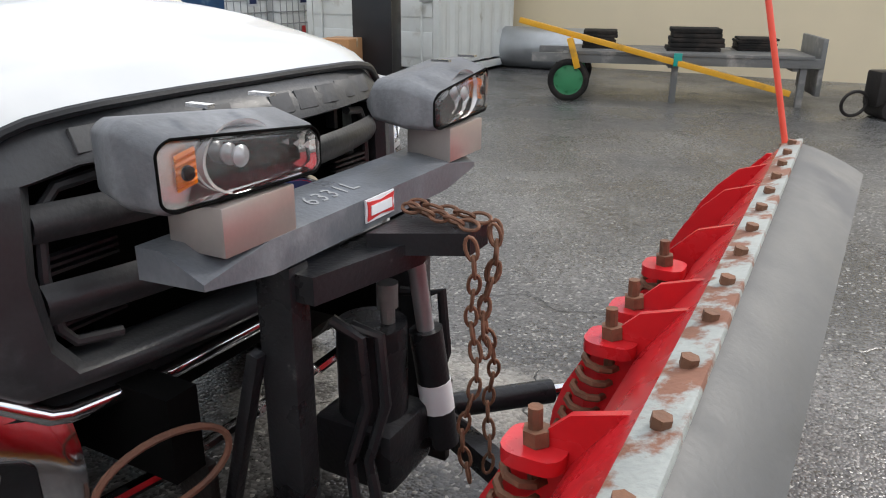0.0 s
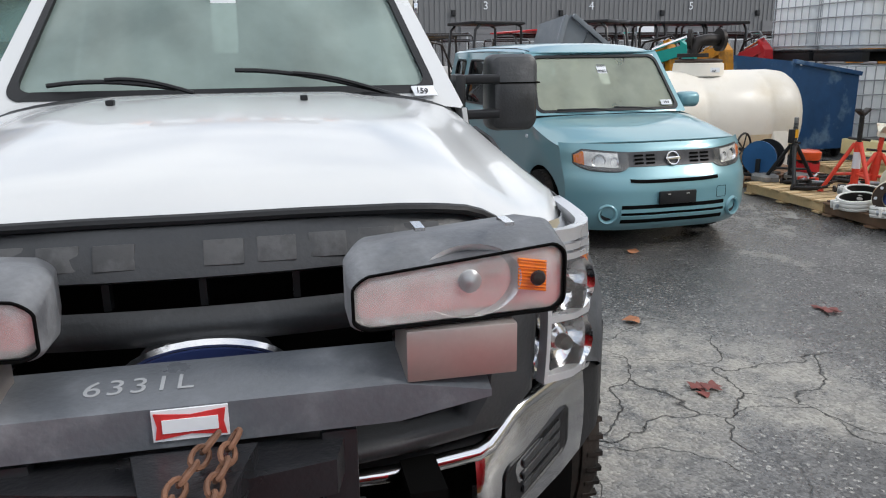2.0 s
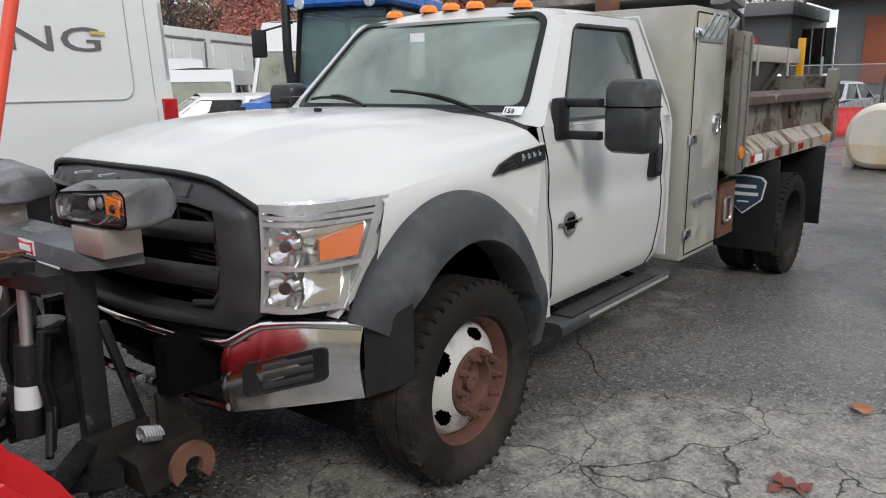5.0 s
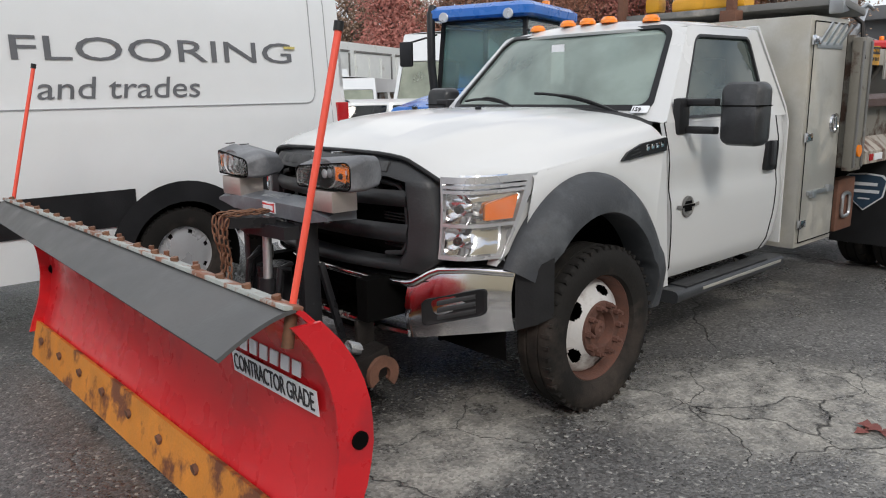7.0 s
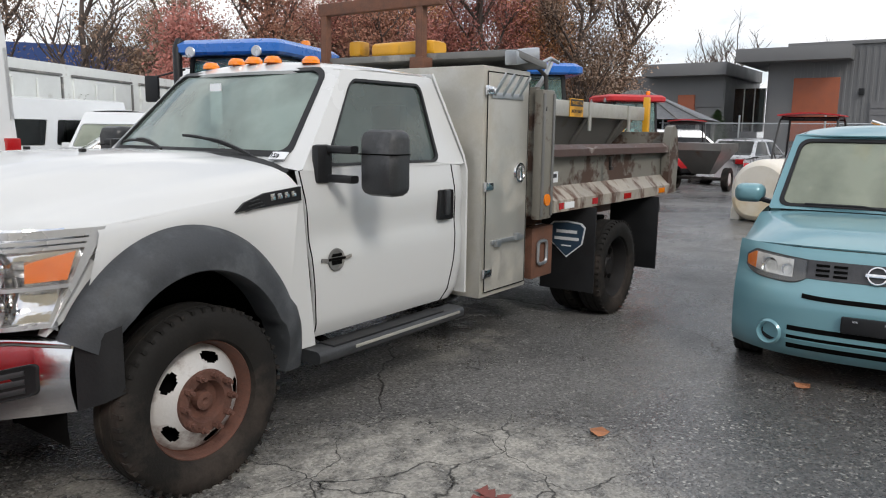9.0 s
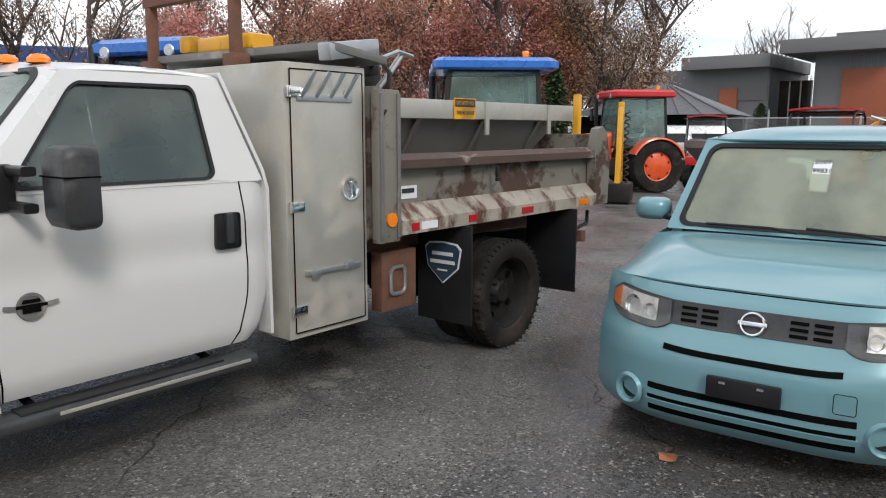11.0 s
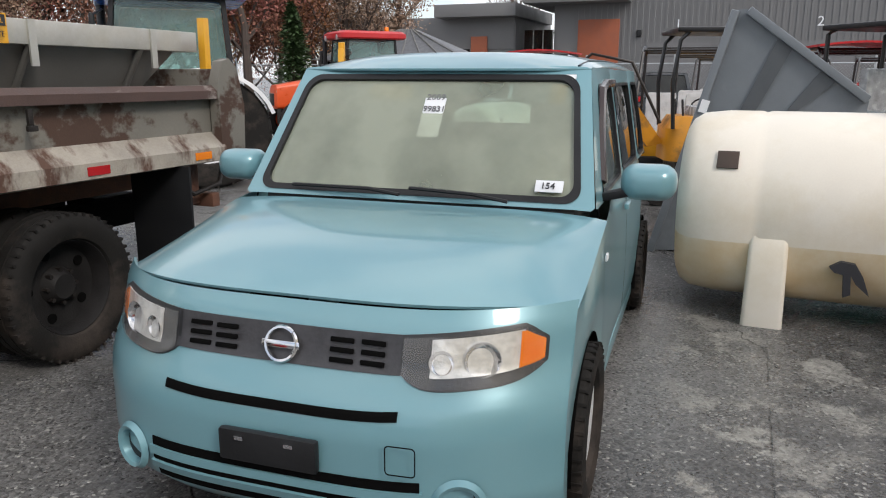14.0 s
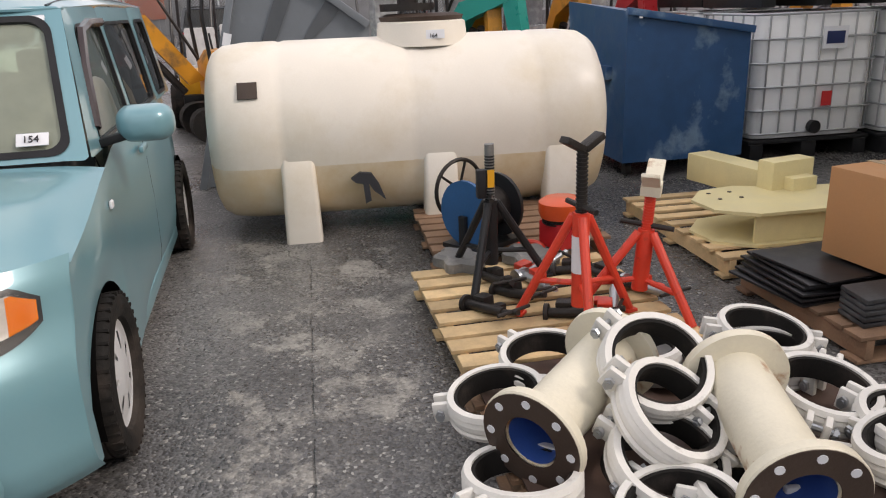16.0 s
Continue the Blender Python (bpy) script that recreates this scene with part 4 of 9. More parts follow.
# headlights
for s in (1, -1):
    hl = new("headlight")
    hl.parent = truck
    def lens(u, v, off=0.0):
        z = 0.835 + 0.365 * v
        xs = [0.0, 0.35, 0.6, 0.75, 0.9, 1.0]
        back = interp([0, 1], [0.60, 0.38], v)
        x = interp(xs, [0.80, 0.775, 0.73, 0.66, 0.5 * (0.60 + back), back], u) - 0.02 * v
        y = interp(xs, [0.735, 0.815, 0.87, 0.90, 0.925, 0.932], u) + 0.01 * math.sin(math.pi * v)
        return (x - off, s * (y - off * 0.6), z)
    bm = bmesh.new()
    sheet(bm, lambda u, v: lens(0.03 + 0.94 * u, 0.04 + 0.78 * v), 16, 10)
    o = part("lens", bm, LENS, hl, "clear headlight lens")
    o.visible_shadow = False
    bm = bmesh.new()
    sheet(bm, lambda u, v: lens(u, v, 0.05 - 0.02 * math.cos(9 * v)), 16, 12)
    part("reflector", bm, BRIGHT, hl, "chrome reflector")
    bm = bmesh.new()
    for v0, v1 in ((0.0, 0.05), (0.40, 0.44), (0.80, 0.84), (0.86, 0.90), (0.92, 1.0)):
        sheet(bm, lambda u, v: lens(u, v0 + (v1 - v0) * v, -0.003), 14, 2, 0.03 * s)
    for u0, u1 in ((0.0, 0.045), (0.95, 1.0)):
        sheet(bm, lambda u, v: lens(u0 + (u1 - u0) * u, v, -0.004), 2, 10, 0.03 * s)
    part("bezel", bm, SILVER, hl, "silver headlight bezel")
    for v in (0.22, 0.61):
        p = Vector(lens(0.33, v, 0.012))
        bm = bmesh.new()
        revolve(bm, [(0.0, 0.078), (-0.02, 0.06), (-0.035, 0.03), (-0.02, 0.022), (-0.018, 0.0)], p, (1, s * 0.25, 0), 24)
        part("lamp_bowl", bm, BRIGHT, hl)
        bm = bmesh.new()
        revolve(bm, [(-0.02, 0.02), (0.0, 0.018), (0.004, 0.0)], p, (1, s * 0.25, 0), 12)
        part("bulb", bm, GREASE, hl)
    bm = bmesh.new()
    sheet(bm, lambda u, v: lens(0.70 + 0.21 * u, 0.48 + (0.19 + 0.10 * u) * v, 0.002), 6, 6, 0.02 * s)
    part("turn_signal", bm, AMBER, hl, "amber turn signal")

# bumper: chrome bar, black tread top, dark end caps, fog recesses
bp = new("bumper")
bp.parent = truck
bp.location = (0, 0, 0.03)
def bump_x(y):
    return interp([0, 0.35, 0.585, 0.70, 0.86, 0.95, 1.0], [0.885, 0.875, 0.835, 0.757, 0.622, 0.535, 0.47], abs(y))
def lip_z(y):
    return interp([0, 0.4, 0.585, 0.68, 0.80, 0.95], [0.668, 0.668, 0.672, 0.742, 0.748, 0.732], abs(y))
for s in (1, -1):
    bm = bmesh.new()
    sheet(bm, lambda u, v: (bump_x(0.56 + 0.39 * u) + 0.02 * math.sin(math.pi * v) - 0.05 * max(0, v - 0.72) ** 1.5, s * (0.56 + 0.39 * u), 0.41 + 0.05 * u + (lip_z(0.56 + 0.39 * u) - 0.41 - 0.05 * u) * v), 24, 8, 0.03 * s)
    part("chrome_side", bm, CHROME, bp, "chrome bumper end with scuffs")
    def on_face(py, pz, d):
        y = 0.755 + py
        return (bump_x(y) + d, s * y, 0.570 + 0.28 * py + pz)
    bm = bmesh.new()
    loft(bm, [[on_face(py, pz, d) for py, pz in rrect(0.118 * k, 0.064 * k, 0.026 * k)] for d, k in ((0.012, 1.0), (0.026, 0.985), (0.027, 0.94), (0.022, 0.88))])
    part("fog_recess", bm, BLACKPL, bp, "black fog lamp blank")
    for k in range(3):
        bm = bmesh.new()
        sheet(bm, lambda u, v: on_face(-0.055 + 0.135 * u, -0.046 + 0.034 * k + 0.022 * v, 0.025 + 0.003 * math.sin(math.pi * v)), 8, 4, 0.006 * s)
        part("recess_rib", bm, GREYPL, bp)
    bm = bmesh.new()
    sheet(bm, lambda u, v: (interp([0, 1], [0.533, 0.40], u), s * interp([0, 0.5, 1], [0.953, 1.03, 1.07], u), 0.46 + 0.06 * u + (0.735 + 0.06 * u - 0.46 - 0.06 * u) * v), 8, 6, 0.03 * s)
    sheet(bm, lambda u, v: (bump_x(0.66 + 0.29 * v) - 0.16 * u * (1 - v * 0.4), s * (0.66 + (0.29 + 0.08 * u) * v), lip_z(0.66 + 0.29 * v) + 0.002 + 0.05 * u), 6, 6, -0.02 * s)
    part("bumper_cap", bm, BLACKPL, bp, "dark grey plastic bumper end cap")
bm = bmesh.new()
sheet(bm, lambda u, v: (bump_x((2 * u - 1) * 0.66) - 0.005 - 0.12 * v, (2 * u - 1) * 0.66, 0.668 + 0.05 * v), 22, 4, -0.02)
part("tread_plate", bm, BLACKPL, bp, "black moulded bumper tread")
for i in range(22):
    y = -0.60 + 1.2 * i / 21
    boxes("tread_block", GREYPL, bp, ((bump_x(y) - 0.045, y, 0.690), (0.06, 0.032, 0.022), (0, 18, 0)), bevel=0.003)
bm = bmesh.new()
add_tube(bm, [(bump_x(y) + 0.002, y, lip_z(y)) for y in np.linspace(-0.95, 0.95, 60)], 0.02, 10)
part("chrome_lip", bm, CHROME, bp, smooth=80)
bm = bmesh.new()
add_tube(bm, [(bump_x(y) + 0.002, y, 0.43) for y in np.linspace(-0.57, 0.57, 14)], 0.018, 8)
part("lower_chrome_bar", bm, CHROME, bp)
# Added black plate paints the shade of the hollow between the chrome bars.
boxes("bumper_shade_plate", DARK, bp, ((0.60, 0, 0.55), (0.02, 1.3, 0.26)), bevel=0)
boxes("chassis_rail", DARK, truck, ((-2.3, 0.42, 0.62), (6.6, 0.08, 0.2)), ((-2.3, -0.42, 0.62), (6.6, 0.08, 0.2)), bevel=0)
rods("front_axle", DARK, truck, ((0, -0.85, 0.4), (0, 0.85, 0.4), 0.05), ((0, -0.15, 0.4), (0, 0.15, 0.4), 0.14))
rods("rear_axle", DARK, truck, ((-4.25, -0.9, 0.42), (-4.25, 0.9, 0.42), 0.06), ((-4.25, -0.2, 0.42), (-4.25, 0.2, 0.42), 0.18))
rods("driveshaft", DARK, truck, ((-0.2, 0, 0.5), (-4.1, 0, 0.45), 0.04))
boxes("engine_sump", DARK, truck, ((0.1, 0, 0.75), (1.1, 0.7, 0.5)), ((-1.5, 0, 0.62), (1.0, 0.5, 0.25)), bevel=0.03)

WHEELW = mat("chipped_white_wheel", (0.52, 0.51, 0.5), 0.55, var=0.1, bump=0.2, dirt=(0.12, 0.055, 0.04), dirt_at=0.60, dirt_scale=5)
HUBRUST = mat("rusted_hub", (0.12, 0.055, 0.04), 0.8, var=0.4, scale=18, bump=0.7)
DARKRIM = mat("grimy_black_rim", (0.018, 0.017, 0.017), 0.6, spec=0.2, var=0.4, scale=9, bump=0.4)
for s in (1, -1):
    wheel(truck, (0.02, s * 0.965, 0.405), s, 0.415, 0.225, 0.262, WHEELW, HUBRUST, "truck", 48)
    wheel(truck, (-4.26, s * 1.08, 0.415), s, 0.415, 0.225, 0.262, DARKRIM, GREASE, "dish", 48)
    wheel(truck, (-4.26, s * 0.80, 0.415), s, 0.415, 0.225, 0.262, DARKRIM, GREASE, "dish", 24)
    for x, z0, w, lab in ((-3.76, 0.25, 0.52, "mud flap with a shield badge"), (-5.24, 0.22, 0.46, "black rubber mud flap")):
        boxes("mud_flap", BLACKPL, truck, ((x, s * 0.93, 0.62), (0.02, 0.50, 0.72)), bevel=0.004, label=lab)


# ---- truck: cabinet, rack, dump body, spreader ----
def rr_loop(c, hx, hy, r, u, v, k=4):
    c, u, v = Vector(c), Vector(u), Vector(v)
    return [c + u * a + v * b for a, b in rrect(hx, hy, r, k)]


cab = thing("tool_cabinet", Matrix(), "tall stainless steel tool cabinet mounted behind the cab", "cabinet")
boxes("body", STEEL, cab, ((-2.585, 0, 1.235), (0.63, 2.0, 1.57)), bevel=0.008)
for s in (1, -1):
    dr = boxes("door", STEEL, cab, ((-2.585, s * 1.006, 1.235), (0.56, 0.014, 1.50)), bevel=0.003)
    for z in (0.62, 1.22, 1.86):
        boxes("hinge", CHROME, dr, ((-2.335, s * 1.019, z), (0.10, 0.016, 0.05)), ((-2.29, s * 1.022, z), (0.018, 0.024, 0.062)), bevel=0.003)
    bm = bmesh.new()
    revolve(bm, [(0, 0.075), (0.014, 0.071), (0.014, 0.058), (0.003, 0.05), (0.003, 0)], (-2.75, s * 1.013, 1.30), (0, s, 0), 24)
    add_box(bm, (-2.75, s * 1.025, 1.30), (0.03, 0.022, 0.10), (0, 20, 0), 0.006)
    part("latch", bm, CHROME, dr)
    boxes("locking_bar", GALV, dr, ((-2.60, s * 1.022, 0.83), (0.44, 0.018, 0.03)), ((-2.45, s * 1.03, 0.82), (0.06, 0.03, 0.05)), ((-2.72, s * 1.03, 0.84), (0.06, 0.03, 0.05)), bevel=0.004)
    boxes("door_gap", DARK, dr, ((-2.585, s * 1.0125, 1.982), (0.555, 0.004, 0.008)), ((-2.585, s * 1.0125, 0.488), (0.555, 0.004, 0.008)), ((-2.308, s * 1.0125, 1.235), (0.008, 0.004, 1.49)), ((-2.862, s * 1.0125, 1.235), (0.008, 0.004, 1.49)), bevel=0)
    boxes("holder_strip", GALV, dr, ((-2.56, s * 1.018, 1.83), (0.42, 0.008, 0.04)), bevel=0.002)
    for k in range(4):
        boxes("holder_bar", GALV, dr, ((-2.41 - 0.11 * k, s * (1.045 - 0.001 * k), 1.90), (0.026, 0.012, 0.17), (-s * 20, -24, 0)), bevel=0.003)
rack = thing("roof_rack", Matrix(), "rust-brown steel ladder rack above the cabinet", "rack")
for y in (-0.60, 0.345):
    boxes("post", RUSTMAT, rack, ((-2.45, y, 2.28), (0.06, 0.06, 0.52)), bevel=0.004)
    boxes("gusset", RUSTMAT, rack, ((-2.45, y, 2.07), (0.12, 0.12, 0.08)), bevel=0.004)
boxes("crossbar", RUSTMAT, rack, ((-2.45, -0.06, 2.51), (0.07, 1.18, 0.09)), bevel=0.006)
panel = thing("folded_tarp_cover", Matrix(), "grey tarp cover and arm folded over the body", "tarp cover")
boxes("tarp_roll", GREYSTEEL, panel, ((-2.75, 0.22, 2.095), (0.5, 1.7, 0.05), (0, -6, 3)), bevel=0.01)
boxes("tarp_arm", GALV, panel, ((-2.78, 1.0, 2.12), (0.5, 0.09, 0.10), (0, 8, 10)), bevel=0.015)
beacon = thing("beacon_bar", Matrix(), "yellow beacon light bar on the cabinet roof", "beacon")
bm = bmesh.new()
loft(bm, [rr_loop((-2.62, y, 2.19), 0.10 * k, 0.055 * k, 0.03 * k, (1, 0, 0), (0, 0, 1)) for y, k in ((-0.20, 0.8), (-0.17, 1), (0.36, 1), (0.39, 0.8))])
part("lens", bm, YELLOW, beacon)
boxes("foot", BLACKPL, beacon, ((-2.62, 0.1, 2.13), (0.14, 0.4, 0.03)))
boxes("side_beacon", YELLOW, beacon, ((-2.62, -0.40, 2.22), (0.12, 0.13, 0.12)), bevel=0.03)

dump = thing("tipper_bed", Matrix(), "rusty grey tipper body with flaking paint", "dump body")
boxes("bed_floor", RUSTY, dump, ((-4.4, 0, 1.0), (3.0, 1.96, 0.08)), bevel=0)
boxes("sub_rail", RUSTMAT, dump, ((-4.4, 0.42, 0.86), (3.0, 0.10, 0.2)), ((-4.4, -0.42, 0.86), (3.0, 0.10, 0.2)), bevel=0)
boxes("front_wall", RUSTY, dump, ((-2.97, 0, 1.44), (0.06, 2.06, 0.95)), bevel=0.006)
for s in (1, -1):
    boxes("front_post", RUSTY, dump, ((-3.01, s * 1.065, 1.42), (0.19, 0.07, 0.95)), bevel=0.012)
    boxes("post_rib", GREYSTEEL, dump, ((-2.935, s * 1.106, 1.42), (0.03, 0.012, 0.90)), ((-3.085, s * 1.106, 1.42), (0.03, 0.012, 0.90)), bevel=0.004)
    bm = bmesh.new()
    add_prism(bm, [(-5.68, s * 1.03, 0.98), (-5.93, s * 1.03, 0.98), (-5.95, s * 1.03, 1.35), (-5.88, s * 1.03, 1.62), (-5.80, s * 1.03, 1.68), (-5.72, s * 1.03, 1.66), (-5.66, s * 1.03, 1.50)], (0, s * 0.08, 0))
    part("rear_post", bm, RUSTY, dump)
    boxes("side_panel", RUSTY, dump, ((-4.38, s * 1.0, 1.27), (2.62, 0.035, 0.32)), bevel=0)
    bm = bmesh.new()
    loft(bm, [[(x, s * y, z) for y, z in ((0.98, 1.405), (1.10, 1.405), (1.10, 1.46), (1.06, 1.495), (0.98, 1.495))] for x in (-3.10, -5.70)])
    part("top_rail", bm, RUSTRAIL, dump)
    bm = bmesh.new()
    loft(bm, [[(x, s * y, z) for y, z in ((0.98, 1.19), (1.0, 1.19), (1.125, 1.075), (1.125, 0.985), (0.98, 0.955))] for x in (-3.10, -5.70)])
    part("bottom_ledge", bm, RUSTLEDGE, dump)
    for x, w, m_ in ((-3.22, 0.07, REDLENS), (-3.36, 0.16, PAPER), (-3.84, 0.10, REDLENS), (-4.55, 0.16, REDLENS), (-5.45, 0.16, AMBER)):
        boxes("reflector", m_, dump, ((x, s * 1.128, 1.03), (w, 0.006, 0.05)), bevel=0)
    bm = bmesh.new()
    add_cyl(bm, (-3.02, s * 1.10, 1.09), (-3.02, s * 1.112, 1.09), 0.045, n=20)
    part("round_reflector", bm, AMBER, dump)
    boxes("hook", GREASE, dump, ((-4.15, s * 1.115, 1.34), (0.03, 0.02, 0.10)), ((-4.15, s * 1.125, 1.29), (0.06, 0.02, 0.03)), bevel=0.004)
    boxes("maker_plate", PAPER, dump, ((-3.26, s * 1.02, 1.245), (0.18, 0.006, 0.085)), bevel=0)
    boxes("maker_line", INK, dump, ((-3.26, s * 1.025, 1.255), (0.12, 0.004, 0.03)), bevel=0)
    boxes("step_box", RUSTMAT, dump, ((-3.23, s * 0.92, 0.66), (0.34, 0.10, 0.40)), bevel=0.01, label="rusty steel step box")
    bm = bmesh.new()
    add_tube(bm, rr_loop((-3.2, s * 0.985, 0.66), 0.07, 0.09, 0.04, (1, 0, 0), (0, 0, 1)) + [rr_loop((-3.2, s * 0.985, 0.66), 0.07, 0.09, 0.04, (1, 0, 0), (0, 0, 1))[0]], 0.014, 6)
    part("grab_loop", bm, GALV, dump)
    bm = bmesh.new()
    add_prism(bm, [(-3.745, s * (0.93 + a * 1.3), 0.70 + b * 1.2) for a, b in ((0.13, 0.09), (0.10, 0.12), (0, 0.13), (-0.10, 0.12), (-0.13, 0.09), (-0.11, -0.03), (0, -0.13), (0.11, -0.03))], (0.006, 0, 0))
    part("shield_badge", bm, PAPER, dump, "white-edged blue shield badge")
    bm = bmesh.new()
    add_prism(bm, [(-3.741, s * (0.93 + a * 1.2), 0.70 + b * 1.1) for a, b in ((0.13, 0.09), (0.10, 0.12), (0, 0.13), (-0.10, 0.12), (-0.13, 0.09), (-0.11, -0.03), (0, -0.13), (0.11, -0.03))], (0.006, 0, 0))
    part("shield_field", bm, mat("shield_blue" + ("" if s > 0 else "_far"), (0.03, 0.06, 0.10), 0.5), dump)
    for z, w in ((0.765, 0.19), (0.705, 0.225), (0.645, 0.09)):
        boxes("shield_bar", PAPER, dump, ((-3.733, s * 0.93, z), (0.004, w, 0.026 if w > 0.1 else 0.012)), bevel=0)
boxes("tailgate", RUSTY, dump, ((-5.88, 0, 1.3), (0.06, 2.04, 0.62)), bevel=0.01)
boxes("tail_bracket", RUSTMAT, dump, ((-5.6, 0.85, 0.82), (0.10, 0.10, 0.32)), ((-5.72, 0.85, 0.68), (0.08, 0.28, 0.10)), bevel=0.01)
boxes("tow_hitch", DARK, dump, ((-5.7, 0, 0.6), (0.4, 0.5, 0.12)), bevel=0.01)
for s in (1, -1):
    tube("tail_hose", GREASE, dump, [(-5.3, s * 0.9, 0.9), (-5.5, s * 0.98, 0.75), (-5.75, s * 1.0, 0.80), (-5.85, s * 0.95, 0.9)], 0.018)

HOPPERST = mat("stainless_hopper_steel", (0.20, 0.195, 0.185), 0.4, metal=0.5, var=0.15, scale=3, bump=0.1, dirt=(0.17, 0.1, 0.06), dirt_at=0.66)
spreader = thing("salt_spreader", Matrix(), "stainless V-shaped salt spreader hopper in the dump body", "spreader")
bm = bmesh.new()
loft(bm, [[(x0, -yy, z), (x1, -yy, z), (x1, yy, z), (x0, yy, z)] for x0, x1, yy, z in ((-5.3, -3.7, 0.22, 1.06), (-5.75, -3.45, 0.66, 1.72), (-5.75, -3.45, 0.66, 1.74))])
part("hopper", bm, HOPPERST, spreader)
boxes("rim", STEEL, spreader, ((-4.65, 0.69, 1.80), (2.6, 0.05, 0.14)), ((-4.65, -0.69, 1.80), (2.6, 0.05, 0.14)), ((-3.38, 0, 1.80), (0.05, 1.34, 0.14)), ((-5.93, 0, 1.80), (0.05, 1.34, 0.14)), bevel=0.008)
for s in (1, -1):
    for x in (-3.75, -4.55, -5.4):
        rods("stiffener", HOPPERST, spreader, ((x, s * 0.70, 1.74), (x, s * 0.36, 1.2), 0.022), n=8)
    for x in (-4.55, -5.5):
        boxes("vertical_strap", STEEL, spreader, ((x, s * 0.722, 1.74), (0.05, 0.014, 0.26)), bevel=0)
    boxes("warning_label", YELLOW, spreader, ((-4.26, s * 0.722, 1.81), (0.27, 0.006, 0.16)), bevel=0)
    boxes("warning_panel", INK, spreader, ((-4.26, s * 0.7265, 1.852), (0.25, 0.003, 0.06)), bevel=0)
    for words, m_, z in (("DO NOT FILL", YELLOW, 1.838), ("ABOVE GRATE", INK, 1.765)):
        text("warning_lettering", words, m_, spreader, facing((-4.26 + s * 0.11, s * 0.729, z), (-s, 0, 0), (0, 0, 1)), 0.042, 0.0008, 1.0, 0.0, 0.22)
boxes("end_post", YELLOW, spreader, ((-6.05, 0.70, 1.62), (0.06, 0.06, 0.72)), bevel=0.004)
boxes("end_post_far", YELLOW, spreader, ((-6.05, -0.70, 1.62), (0.06, 0.06, 0.72)), bevel=0.004)
boxes("drive_motor", GREASE, spreader, ((-3.30, 0.55, 1.98), (0.2, 0.22, 0.14)), ((-3.22, 0.72, 2.05), (0.10, 0.10, 0.10)), bevel=0.02)
tube("motor_hose", GREASE, spreader, [(-3.2, 0.75, 2.05), (-3.12, 0.9, 2.1), (-3.1, 1.02, 2.0), (-3.05, 1.06, 1.8), (-2.95, 1.1, 1.75)], 0.016)
tube("motor_arm", GALV, spreader, [(-3.0, 0.95, 1.85), (-3.1, 1.0, 1.98), (-3.25, 0.98, 2.12)], 0.02)
tube("lever", GALV, spreader, [(-2.98, 0.98, 2.06), (-3.2, 1.0, 2.14), (-3.35, 0.99, 2.12)], 0.014)

# ---- snow plow ----
plow = thing("snow_plow", Matrix(), "red snow plow with orange cutting edge, mounted on the truck", "snow plow")
YL, YR = -1.66, 1.46
PZ = [0.22, 0.30, 0.42, 0.56, 0.71, 0.84, 0.93, 0.985]
PX = [1.885, 1.845, 1.805, 1.785, 1.795, 1.84, 1.90, 1.955]
bm = bmesh.new()
sheet(bm, lambda u, v: (interp(PZ, PX, 0.22 + 0.765 * v), YL + (YR - YL) * u, 0.22 + 0.765 * v), 10, 16, 0.014)
part("moldboard", bm, RED, plow, "glossy red curved steel blade")
bm = bmesh.new()
sheet(bm, lambda u, v: (1.90 + 0.05 * (1 - v), YL - 0.0 + (YR - YL) * u, 0.06 + 0.20 * v), 4, 4, 0.02)
part("cutting_edge", bm, CUTEDGE, plow, "worn rusty orange cutting edge")
for i in range(9):
    y = YL + 0.17 + (YR - YL - 0.34) * i / 8
    rods("edge_bolt", RUSTMAT, plow, ((1.918, y, 0.18), (1.935, y, 0.178), 0.022), n=8)
for y in (YL, YR):
    bm = bmesh.new()
    pr = [(interp(PZ, PX, z) + 0.06, y, z) for z in np.linspace(0.2, 0.95, 12)] + [(interp(PZ, PX, z) - 0.035 - 0.03 * math.sin((z - 0.2) / 0.75 * math.pi), y, z) for z in np.linspace(0.95, 0.2, 12)]
    add_prism(bm, pr, (0, 0.012 if y > 0 else -0.012, 0))
    part("end_rib", bm, RED, plow)
    bm = bmesh.new()
    add_cyl(bm, (1.775, y - 0.01, 0.56), (1.775, y + 0.02, 0.56), 0.028, n=16)
    part("end_eye", bm, DARK, plow)
for y in (-1.3, -0.87, -0.444, -0.05, 0.115, 0.52, 0.95, 1.25):
    bm = bmesh.new()
    pr = [(interp(PZ, PX, z) - 0.012, y, z) for z in np.linspace(0.24, 0.96, 12)] + [(interp(PZ, PX, z) - 0.06 - 0.07 * math.sin((z - 0.24) / 0.72 * math.pi) ** 0.7, y, z) for z in np.linspace(0.93, 0.24, 12)]
    add_prism(bm, pr, (0, 0.014, 0))
    part("back_rib", bm, RED, plow)
